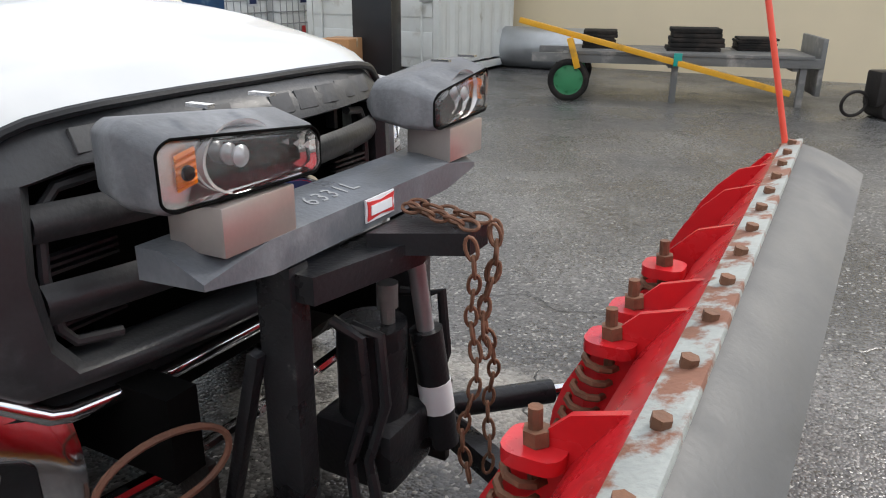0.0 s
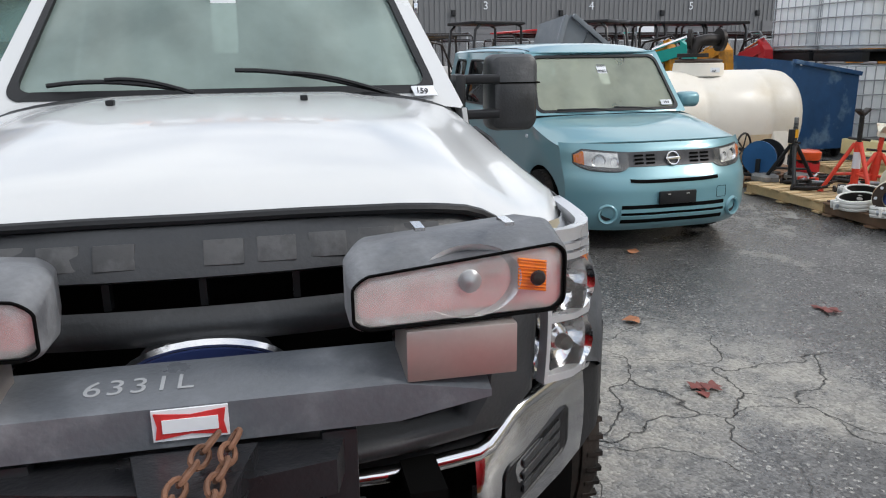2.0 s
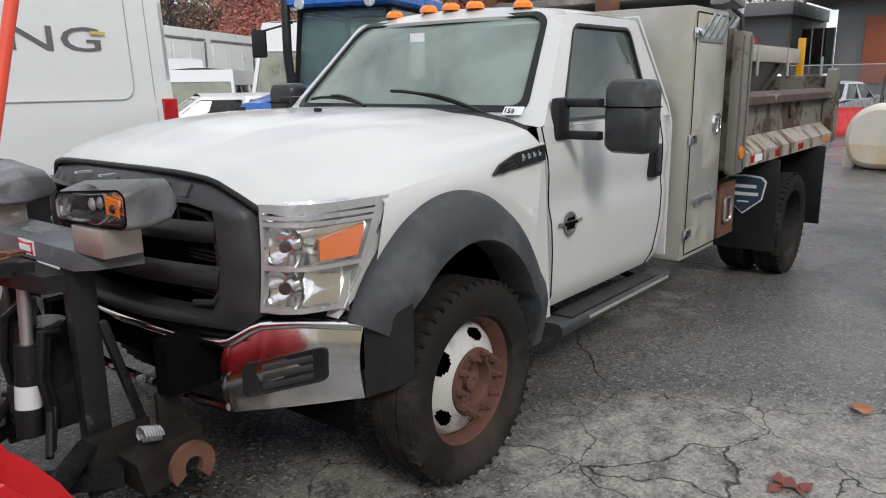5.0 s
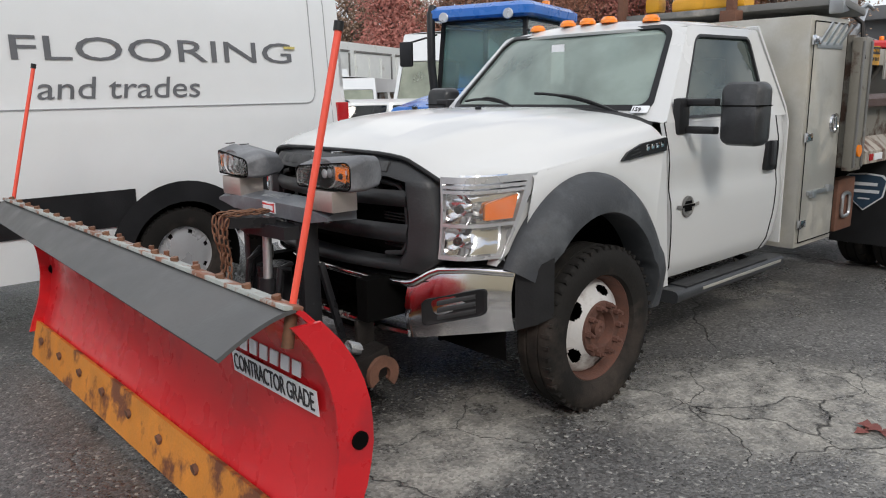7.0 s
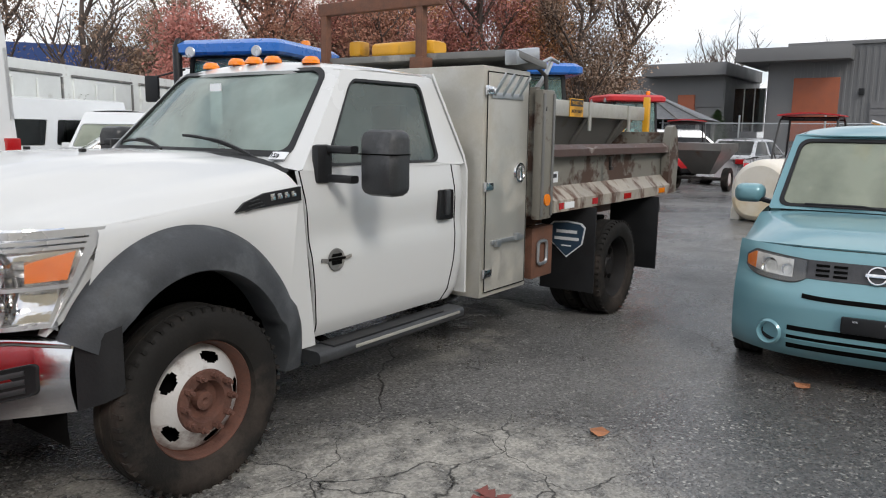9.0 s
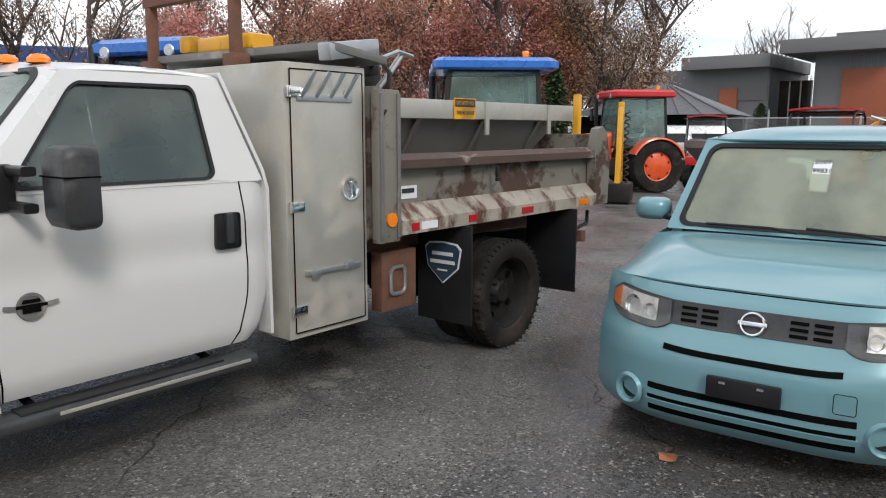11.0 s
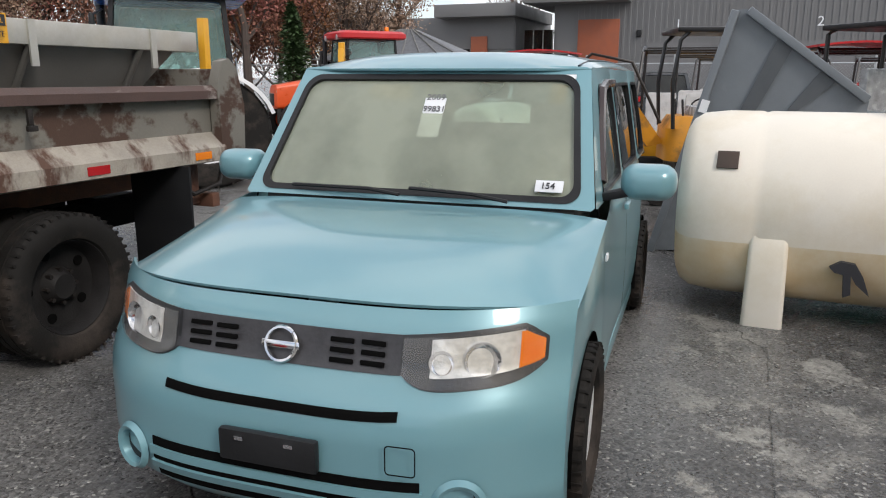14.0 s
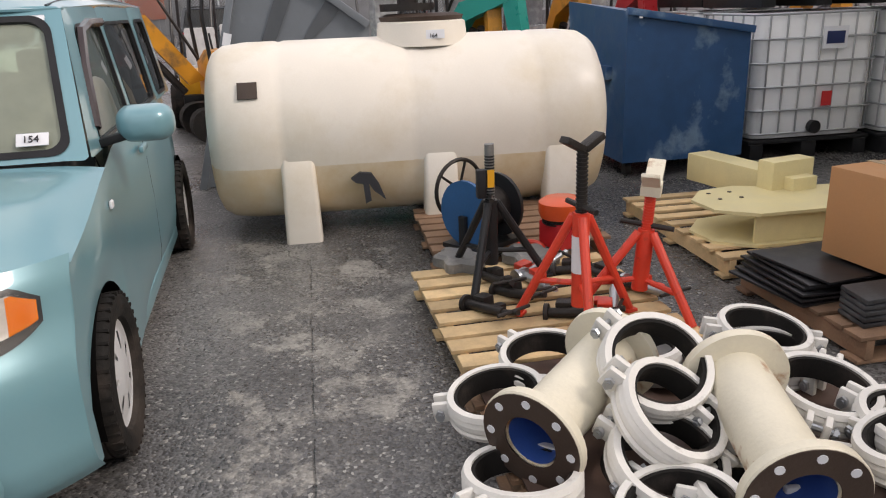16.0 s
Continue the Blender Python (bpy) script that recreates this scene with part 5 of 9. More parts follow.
for y in (-0.444, -0.048, 0.116, 0.40):
    bm = bmesh.new()
    loft(bm, [rr_loop((1.775, y, z), 0.05, 0.045, 0.03, (1, 0, 0), (0, 1, 0)) for z in (0.845, 0.87)])
    part("spring_ear", bm, RED, plow, "red spring bracket")
    bm = bmesh.new()
    add_cyl(bm, (1.775, y, 0.80), (1.77, y, 0.93), 0.012, n=8)
    add_cyl(bm, (1.775, y, 0.87), (1.773, y, 0.895), 0.022, n=6)
    part("spring_bolt", bm, CHAINM, plow)
    bm = bmesh.new()
    add_tube(bm, [(1.765 - 0.10 * k / 90 + 0.034 * math.cos(k * 0.7), y + 0.034 * math.sin(k * 0.7), 0.84 - 0.34 * k / 90) for k in range(91)], 0.008, 6)
    part("trip_spring", bm, CHAINM, plow, "rusty coil spring")
bm = bmesh.new()
add_box(bm, (1.962, (YL + YR) / 2, 1.0), (0.062, YR - YL, 0.014), (0, -14, 0), 0.003)
part("clamp_strip", bm, STRIPM, plow, "corroded flat steel strip")
for i in range(18):
    y = YL + 0.09 + 0.173 * i
    bm = bmesh.new()
    add_cyl(bm, (1.962, y, 1.006), (1.964, y, 1.022), 0.014, n=6)
    part("strip_bolt", bm, CHAINM, plow)
bm = bmesh.new()
sheet(bm, lambda u, v: (1.955 + (0.10 + 0.13 * u) * v, YL - 0.03 + (YR - YL + 0.03) * u, 0.988 + 0.0 * u - 0.085 * v ** 1.6), 10, 8, 0.012)
part("rubber_deflector", bm, RUBBERGREY, plow, "grey rubber snow deflector")
for y in (YL + 0.02, YR - 0.042):
    st = rods("marker_stick", STICK, plow, ((1.945, y, 0.98), (1.75, y, 1.735), 0.0105), n=12, label="fluorescent red blade marker stick")
    rods("stick_cap", BLACKPL, st, ((1.752, y, 1.73), (1.747, y, 1.755), 0.014))
    rods("stick_foot", CHAINM, st, ((1.965, y, 0.88), (1.94, y, 1.0), 0.018))
# decal on the blade face
def blade(y, z, off=0.004):
    return Vector((interp(PZ, PX, z) + 0.016 + off, y, z))
bm = bmesh.new()
sheet(bm, lambda u, v: blade(0.74 + 0.56 * u, 0.585 + 0.085 * v, 0.001), 4, 4, 0.003)
part("decal", bm, PAPER, plow, "white decal")
text("decal_lettering", "CONTRACTOR GRADE", INK, plow, facing(blade(0.755, 0.60, 0.005), (0, 1, 0), (0.03, 0, 1)), 0.088, 0.001, 0.9, 0.0, 0.53)
for i in range(7):
    bm = bmesh.new()
    add_box(bm, blade(0.78 + 0.07 * i, 0.72, 0.0), (0.004, 0.05, 0.05), (0, -5, 0))
    part("decal_bar", bm, PAPER, plow)
# headlight bar
# Black bar coloured blue-grey: its wet sky sheen is put into the paint.
BARBLK = mat("worn_bar_paint_sky_sheen", (0.115, 0.125, 0.14), 0.36, var=0.25, bump=0.25, dirt=(0.19, 0.2, 0.215), dirt_at=0.60, dirt_scale=6)
bar = part("light_bar", (lambda bm: (loft(bm, [[(1.215, y, 1.0 + c), (1.215, y, 1.068 - c), (1.12, y, 1.082), (1.06, y, 1.082), (1.06, y, 1.02)] for y, c in ((-0.53, 0.028), (-0.36, 0.0), (0.33, 0.0), (0.49, 0.028))]), bm)[1])(bmesh.new()), BARBLK, plow, "black steel light bar with worn paint and painted-in sky sheen", smooth=20)
boxes("maker_sign", PAPER, bar, ((1.218, 0.0, 1.04), (0.004, 0.115, 0.052)), bevel=0)
bm = bmesh.new()
add_prism(bm, [(1.2205, y, 1.04 + z) for y, z in ((-0.054, -0.022), (0.0, -0.016), (0.054, -0.022), (0.050, 0.0), (0.054, 0.022), (0.0, 0.016), (-0.054, 0.022), (-0.050, 0.0))], (0.002, 0, 0))
part("sign_field", bm, REDINK, bar)
boxes("sign_lettering", PAPER, bar, ((1.223, 0.0, 1.04), (0.004, 0.084, 0.022)), bevel=0)
text("worn_number", "6331L", mat("worn_chalk_marks", (0.34, 0.35, 0.36), 0.8, bump=0), bar, facing((1.165, -0.17, 1.0765), (0, 1, 0), (-0.95, 0, 0.14)), 0.062, 0.0005, 1.15)
LAMPHOUSE = mat("weathered_lamp_plastic", (0.11, 0.115, 0.125), 0.42, var=0.3, bump=0.3, dirt=(0.22, 0.228, 0.24), dirt_at=0.52, dirt_scale=5)
PINKST = mat("stainless_riser", (0.50, 0.45, 0.42), 0.35, metal=0.7, var=0.1, bump=0.05)
RESIN = glass("plow_lamp_lens", (0.97, 0.97, 0.97), 1.0, (0.7, 0.7, 0.7))
LAMPIN = mat("lamp_reflector", (0.92, 0.91, 0.91), 0.2, metal=0.55, var=0.2, scale=14, bump=0.4, fine=30)
for s in (1, -1):
    lamp = new("plow_headlight")
    lamp.parent = plow
    c = 0.415 * s + 0.03
    def tilt(hy, zt, zb, x, slope=0.0):
        """Rounded lamp outline with an arched top and a flat base."""
        out = []
        for a, b in rrect(hy, (zt - zb) / 2, 0.026, 6):
            e = a * s / hy
            drop = 0.064 * max(0, -e - 0.05) ** 1.3 + 0.030 * max(0, e - 0.05) ** 1.5
            f = (b + (zt - zb) / 2) / (zt - zb)
            out.append((x - slope * e - 0.02 * e * e, c + a, zb + 0.01 * e * e + (zt - zb - drop - 0.01 * e * e) * f))
        return out
    bm = bmesh.new()
    loft(bm, [tilt(0.184, 1.303, 1.158, 1.218, 0.015), tilt(0.19, 1.310, 1.152, 1.205, 0.015), tilt(0.190, 1.332, 1.150, 1.13, 0.01), tilt(0.168, 1.322, 1.16, 1.04), tilt(0.13, 1.28, 1.18, 1.00)], caps=False)
    bm.faces.new([bm.verts.new(p) for p in tilt(0.13, 1.28, 1.18, 1.00)])
    part("housing", bm, LAMPHOUSE, lamp, "weathered dark grey lamp housing", smooth=60)
    bm = bmesh.new()
    loft(bm, [tilt(0.181, 1.300, 1.161, 1.214, 0.015), tilt(0.172, 1.293, 1.167, 1.227, 0.015)])
    o = part("lens", bm, RESIN, lamp, "clear lamp lens")
    o.visible_shadow = False
    bm = bmesh.new()
    loft(bm, [tilt(0.181, 1.300, 1.161, 1.210, 0.015), tilt(0.168, 1.290, 1.170, 1.150, 0.008)])
    part("reflector", bm, LAMPIN, lamp, "fluted bright reflector")
    for k in range(11):
        y = c - s * (0.155 - 0.0085 * k)
        rods("reflector_flute", LAMPIN, lamp, ((1.168, y, 1.178), (1.160, y, 1.222 + 0.003 * k), 0.0055), n=6)
    bc = (1.208, c + s * 0.012, 1.229)
    bm = bmesh.new()
    prof = ((-0.012, 0.090, 0.064), (-0.014, 0.084, 0.061), (-0.022, 0.072, 0.054), (-0.045, 0.045, 0.038), (-0.052, 0.012, 0.011))
    loft(bm, [ring((bc[0] + d, bc[1], bc[2]), (1, 0, 0), ra, 32, (0, 1, 0), rb) for d, ra, rb in prof], caps=False)
    part("main_bowl", bm, LAMPIN, lamp, smooth=60)
    bm = bmesh.new()
    revolve(bm, [(-0.05, 0.02), (-0.012, 0.02), (-0.006, 0.012), (-0.004, 0.0)], bc, (1, 0, 0), 14)
    part("bulb_shield", bm, SILVER, lamp)
    wide = 0.027 if s > 0 else 0.016
    bm = bmesh.new()
    sheet(bm, lambda u, v: (1.196 - 0.012 * u + 0.002 * math.sin(60 * v), c + s * (0.150 - 2 * wide * (1 - u)), 1.197 + 0.055 * v + 0.012 * (1 - u)), 8, 24, 0.004)
    part("turn_signal", bm, AMBER, lamp, "amber turn signal")
    bm = bmesh.new()
    revolve(bm, [(0, 0.014), (0.006, 0.011), (0.008, 0.0)], (1.193, c + s * 0.132, 1.225), (1, 0, 0), 14)
    part("turn_bulb", bm, GREASE, lamp)
    bm = bmesh.new()
    R = tilt(0.184, 1.304, 1.158, 1.218, 0.015)
    add_tube(bm, R + [R[0]], 0.0028, 6)
    part("lens_gasket", bm, DARK, lamp)
    boxes("riser", PINKST, lamp, ((1.15, 0.41 * s + 0.03, 1.112), (0.13, 0.19, 0.09)), bevel=0.004, label="stainless steel lamp riser")
    for dy in (-0.07, 0.08):
        boxes("clip", CHROME, lamp, ((1.17, c + dy, 1.322), (0.05, 0.016, 0.006)), bevel=0)
# lift frame and hydraulics
WORNBLK = mat("chipped_black_steel", (0.02, 0.0205, 0.023), 0.32, var=0.3, bump=0.35, spec=0.35, dirt=(0.13, 0.125, 0.12), dirt_at=0.66, dirt_scale=6, dirt_rough=0.6, soft=0.03)
lf = new("lift_frame")
lf.parent = plow
for y in (-0.275, 0.23):
    boxes("upright", WORNBLK, lf, ((1.16, y, 0.63), (0.09, 0.06, 0.72)), bevel=0.006, label="chipped black upright")
    boxes("foot_plate", GREASE, lf, ((1.12, y * 1.3, 0.30), (0.24, 0.03, 0.22)), bevel=0.006)
    boxes("side_plate", WORNBLK, lf, ((1.05, y * 1.15, 0.55), (0.03, 0.03, 0.5), (0, 15, 0)), bevel=0.004)
bm = bmesh.new()
loft(bm, [[(1.17, -0.29, z), (1.25, -0.29, z), (1.34, -0.02, z + 0.015), (1.27, 0.22, z), (1.19, 0.24, z)] for z in (0.915, 0.975)])
part("cross_head", bm, WORNBLK, lf)
bm = bmesh.new()
loft(bm, [[(1.24, -0.09, z), (1.46, -0.035, z + 0.02), (1.46, 0.055, z + 0.02), (1.24, 0.10, z)] for z in (0.955, 1.005)])
part("lift_arm", bm, WORNBLK, lf)
rods("lift_ram", WORNBLK, lf, ((1.33, 0.10, 0.40), (1.29, 0.08, 0.72), 0.042), label="black lift ram")
rods("ram_rod", GALV, lf, ((1.29, 0.08, 0.72), (1.27, 0.06, 0.93), 0.022))
rods("ram_label", PAPER, lf, ((1.318, 0.094, 0.50), (1.308, 0.089, 0.58), 0.0435))
bm = bmesh.new()
add_cyl(bm, (1.20, -0.02, 0.42), (1.20, -0.02, 0.76), 0.085, n=20)
add_box(bm, (1.20, -0.02, 0.45), (0.22, 0.20, 0.16), None, 0.02)
part("pump_unit", bm, WORNBLK, lf, "black hydraulic pump")
bm = bmesh.new()
add_cyl(bm, (1.235, -0.003, 0.80), (1.235, -0.003, 0.86), 0.026, n=14)
add_cyl(bm, (1.235, -0.003, 0.74), (1.235, -0.003, 0.80), 0.018, n=10)
part("filler_cap", bm, GREYSTEEL, lf, "grey filler cap")
for k, (y0, dx) in enumerate(((-0.16, 0.0), (-0.13, 0.03), (0.13, 0.0), (0.16, 0.03))):
    tube("hose", WORNBLK, lf, [(1.19 + dx, y0, 0.82 - 0.02 * k), (1.25 + dx, y0 + 0.02, 0.78), (1.27 + dx, y0 + 0.01, 0.62), (1.24 + dx, y0 - 0.02, 0.48), (1.30 + dx, y0 * 1.5, 0.36)], 0.014)
rods("a_frame", WORNBLK, lf, ((1.15, -0.40, 0.27), (1.70, -0.05, 0.30), 0.045), n=4)
rods("a_frame_far", WORNBLK, lf, ((1.15, 0.38, 0.27), (1.70, 0.05, 0.30), 0.045), n=4)
boxes("quadrant", WORNBLK, lf, ((1.66, 0, 0.31), (0.14, 1.3, 0.08)), bevel=0.01)
for s in (1, -1):
    rods("angle_ram", WORNBLK, lf, ((1.22, s * 0.28, 0.37), (1.47, s * 0.52, 0.37), 0.036), n=14)
    rods("angle_rod", CHROME, lf, ((1.47, s * 0.52, 0.37), (1.66, s * 0.70, 0.37), 0.02), n=12)
    # receiver brackets under the bumper
    boxes("receiver", GREASE, lf, ((1.02, s * 0.42, 0.30), (0.26, 0.14, 0.14), (0, 12, 0)), ((0.95, s * 0.36, 0.40), (0.10, 0.03, 0.22)), bevel=0.01, label="grimy receiver bracket")
    bm = bmesh.new()
    add_tube(bm, [(1.04 + 0.10 * k / 60, s * (0.44 + 0.06 * k / 60) + 0.025 * math.cos(k * 0.7), 0.40 + 0.05 * k / 60 + 0.025 * math.sin(k * 0.7)) for k in range(61)], 0.006, 6)
    part("latch_spring", bm, GALV, lf)
    bm = bmesh.new()
    arc = [(1.0 + 0.085 * math.cos(a), s * 0.55, 0.30 + 0.085 * math.sin(a)) for a in np.linspace(-0.6, 4.0, 14)] + [(1.0 + 0.035 * math.cos(a), s * 0.55, 0.30 + 0.035 * math.sin(a)) for a in np.linspace(4.0, -0.6, 14)]
    add_prism(bm, arc, (0, 0.025, 0))
    part("hook_plate", bm, RUSTMAT, lf, "rusty hook plate")
# chain: oval links that hang from the lift arm
chain = thing("lift_chain", Matrix(), "rusty steel chain draped over the plow lift arm", "chain")
def link(p, q, turn):
    a = (Vector(q) - Vector(p))
    L, a = a.length, a.normalized()
    u = a.orthogonal().normalized()
    u = Matrix.Rotation(turn, 3, a) @ u
    mid = (Vector(p) + Vector(q)) / 2
    pts = [mid + a * (0.62 * L * math.sin(t) ) + u * (0.0125 * math.cos(t)) for t in (2 * math.pi * i / 12 for i in range(13))]
    bm = bmesh.new()
    add_tube(bm, pts, 0.0044, 6)
    part("link", bm, CHAINM, chain)
for y0, z0, z1, dx in ((-0.035, 1.02, 0.42, 0.0), (0.02, 1.025, 0.70, 0.012), (0.065, 1.02, 0.36, 0.0)):
    n = int((z0 - z1) / 0.042)
    for i in range(n):
        sway = 0.02 * math.sin(i * 0.5 + y0 * 40)
        link((1.468 + dx + 0.01 * math.sin(i), y0 + sway, z0 - 0.042 * i), (1.468 + dx + 0.01 * math.sin(i + 1), y0 + 0.02 * math.sin(i * 0.5 + 0.5 + y0 * 40), z0 - 0.042 * (i + 1)), (math.pi / 2) * (i % 2) + 0.4)
for i in range(5):
    link((1.468 - 0.042 * i, -0.02 + 0.012 * i, 1.035), (1.468 - 0.042 * (i + 1), -0.02 + 0.012 * (i + 1), 1.035), (math.pi / 2) * (i % 2))
    link((1.468 - 0.042 * i, 0.04 + 0.006 * i, 1.035), (1.468 - 0.042 * (i + 1), 0.04 + 0.006 * (i + 1), 1.035), (math.pi / 2) * (i % 2))
# rusty ring by the bumper
bm = bmesh.new()
R = ring((1.02, -0.50, 0.585), (1, -0.25, 0.15), 0.145, 28, (0, 1, 0), 0.075)
add_tube(bm, R + [R[0]], 0.008, 6)
part("tow_ring", bm, RUSTMAT, lf, "thin rusty ring")


# ---- small teal car ----
def car_side(bm, s, w, xs, zlow, ztop, yoff, n=70, m=10):
    """A car's side skin: x from xs[0] to xs[1], between zlow(x) and ztop(x), with y = w + yoff(t)."""
    def f(u, v):
        x = xs[0] + (xs[1] - xs[0]) * u
        z0, z1 = zlow(x), ztop(x)
        z = z0 + (z1 - z0) * v
        return (x, s * (w(x) + yoff(z)), z)
    sheet(bm, f, n, m)
    return f


def arches(base, centres, r, zc):
    def f(x):
        z = base
        for c in centres:
            d = r * r - (x - c) ** 2
            if d > 0:
                z = max(z, zc + math.sqrt(d))
        return z
    return f


CAPSILVER = mat("silver_wheel_cap", (0.62, 0.63, 0.64), 0.4, metal=0.1, var=0.1, bump=0.03)
car = thing("compact_car", pose(-3.87, 3.235, 0, 0, 0, 3.5), "teal boxy compact car with misted windscreen", "car")


def fx(y, z):
    return interp([0.18, 0.24, 0.32, 0.52, 0.60, 0.66, 0.72, 0.82, 0.90], [0.70, 0.765, 0.795, 0.795, 0.775, 0.735, 0.70, 0.675, 0.62], z) - 0.29 * (abs(y) / 0.85) ** 3.6


bm = bmesh.new()
sheet(bm, lambda u, v: (fx((2 * u - 1) * 0.85, 0.18 + 0.70 * v), (2 * u - 1) * 0.85, 0.18 + 0.70 * v), 40, 24, 0.01)
part("front_fascia", bm, TEAL, car, smooth=60)
def bonnet(u, v):
    y = (2 * v - 1) * 0.85
    k = abs(y) / 0.85
    x0, x1 = fx(y, 0.88), -0.36 + 0.05 * (1 - k * k)
    z0 = 0.88 + 0.015 * (1 - k ** 4)
    z1 = 1.035 - 0.02 * k ** 4
    return (x0 + (x1 - x0) * u, y, z0 + (z1 - z0) * u ** 0.85 + 0.035 * math.sin(math.pi * u) * (1 - 0.6 * k ** 6) - (0.03 * k ** 8 + 0.045 * k ** 5 * math.sin(math.pi * u)) * (1 - 0.6 * u))
bm = bmesh.new()
sheet(bm, bonnet, 18, 36, -0.01)
part("bonnet", bm, TEAL, car, smooth=60)
WB = 2.58
low = arches(0.20, (0.0, -WB), 0.345, 0.30)
for s in (1, -1):
    bm = bmesh.new()
    wf = lambda x: interp([-3.2, -3.05, -2.8, -2.4, -0.4, 0.0, 0.25, 0.40, 0.47], [0.66, 0.76, 0.82, 0.85, 0.835, 0.86, 0.86, 0.85, 0.845], x)
    yo = lambda z: interp([0.2, 0.35, 0.6, 0.8, 0.92, 1.04], [-0.03, -0.005, 0.0, -0.006, -0.012, -0.045], z)
    rim = [bonnet(k / 20, 1.0) for k in range(20, -1, -1)]
    def flank(u, v):
        x = 0.40 - 3.60 * u
        xe = x if x < 0.05 else 0.05 + (x - 0.05) * (fx(0.85, 0.88) - 0.05) / 0.35
        z0 = low(x)
        z1 = interp([-3.2, -0.6] + [p[0] for p in rim], [1.04, 1.035] + [p[2] for p in rim], xe)
        z = z0 + (z1 - z0) * v
        if x > 0.05:
            x = 0.05 + (x - 0.05) * (fx(0.85, z) - 0.046) / 0.35
        front = min(1, max(0, (x + 1.25) / 0.95))
        front = front * front * (3 - 2 * front)
        bulge = 0.018 * math.exp(-(((x + 0.05) / 0.3) ** 2)) * math.sin(math.pi * v)
        return (x, s * ((wf(x) + yo(z)) * (1 - front) + front * 0.847 + bulge), z)
    sheet(bm, flank, 110, 12)
    part("body_side", bm, TEAL, car, smooth=60)
    # Car wheel wells: the shade under the arches is painted as near-black.
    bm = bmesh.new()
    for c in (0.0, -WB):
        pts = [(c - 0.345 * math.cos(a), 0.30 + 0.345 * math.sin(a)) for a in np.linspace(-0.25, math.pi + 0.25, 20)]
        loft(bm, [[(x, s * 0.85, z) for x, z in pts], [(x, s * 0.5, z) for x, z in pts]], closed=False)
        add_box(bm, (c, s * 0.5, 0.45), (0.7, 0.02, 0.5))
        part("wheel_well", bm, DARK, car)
        bm = bmesh.new()
    boxes("sill", TEAL, car, ((-1.29, s * 0.80, 0.22), (1.9, 0.06, 0.09)), bevel=0.02)
    for x in (0.0, -WB):
        wheel(car, (x, s * 0.79, 0.302), s, 0.302, 0.19, 0.20, CAPSILVER, CAPSILVER, "cap", 40)
    # door lines and handle
    for x0, x1 in ((-0.50, -0.46), (-1.46, -1.46), (-2.25, -2.15)):
        bm = bmesh.new()
        add_tube(bm, [(x0 + (x1 - x0) * v, s * (wf(-1) + yo(0.25 + 0.78 * v) + 0.001), 0.25 + 0.78 * v) for v in np.linspace(0, 1, 9)], 0.0035, 5)
        part("door_gap", bm, DARK, car)
    for x in (-1.30, -2.05):
        boxes("door_handle", TEAL, car, ((x, s * 0.852, 0.92), (0.16, 0.025, 0.03)), bevel=0.01)
    boxes("repeater", PAPER, car, ((-0.30, s * 0.862, 0.87), (0.05, 0.012, 0.03)), bevel=0.008)
    # greenhouse side: two windows
    q = lambda x: (x, s * 0.80, 1.035)
    t = lambda x: (x, s * 0.70, 1.60)
    for xa, xb, ta, tb, ml, mr in ((-0.40, -1.46, -0.80, -1.48, 0.16, 0.05), (-1.46, -2.45, -1.48, -2.45, 0.05, 0.10), (-2.45, -3.12, -2.45, -3.02, 0.08, 0.35)):
        quad = (q(xa), q(xb), t(tb), t(ta)) if s > 0 else (q(xb), q(xa), t(ta), t(tb))
        window(car, quad, *((ml, mr) if s > 0 else (mr, ml)), 0.04, 0.13, TEAL, SIDEGL if xa > -1 else DARKGL, 0.02, 0.06, seal_w=0.015, names=("side_frame", "window_seal", "side_window"))
    bm = bmesh.new()
    add_tube(bm, [(-0.62, s * 0.79, 1.12), (-0.78, s * 0.755, 1.36), (-0.92, s * 0.735, 1.50), (-1.15, s * 0.725, 1.53), (-1.44, s * 0.725, 1.53)], 0.022, 6)
    part("rain_guard", bm, mat("smoked_plastic" + str(s), (0.06, 0.045, 0.045), 0.2, bump=0), car, "smoked rain guard")
    mir = new("door_mirror")
    mir.parent = car
    bm = bmesh.new()
    loft(bm, [[(-0.62 + dx, s * (0.985 + a * k), 1.13 + b * k) for a, b in rrect(0.115, 0.075, 0.06)] for dx, k in ((0.085, 0.45), (0.07, 0.75), (0.03, 0.97), (-0.02, 1.0), (-0.06, 0.95))])
    part("mirror_shell", bm, TEAL, mir)
    boxes("mirror_glass", BRIGHT, mir, ((-0.683, s * 0.985, 1.13), (0.006, 0.19, 0.11)), bevel=0)
    boxes("mirror_stalk", BLACKPL, mir, ((-0.62, s * 0.86, 1.075), (0.09, 0.14, 0.035), (s * 14, 0, 0)), bevel=0.01)
at2 = window(car, ((-0.36, -0.80, 1.035), (-0.36, 0.80, 1.035), (-0.80, 0.70, 1.60), (-0.80, -0.70, 1.60)), 0.035, 0.035, 0.03, 0.075, TEAL, WSC, 0.06, 0.08, names=("windscreen_frame", "windscreen_seal", "windscreen"), seal_w=0.028)
window(car, ((-3.12, 0.80, 1.035), (-3.12, -0.80, 1.035), (-3.02, -0.70, 1.60), (-3.02, 0.70, 1.60)), 0.05, 0.05, 0.05, 0.08, TEAL, CABGL, 0.03, 0.08, names=("rear_frame", "rear_seal", "rear_window"))
bm = bmesh.new()
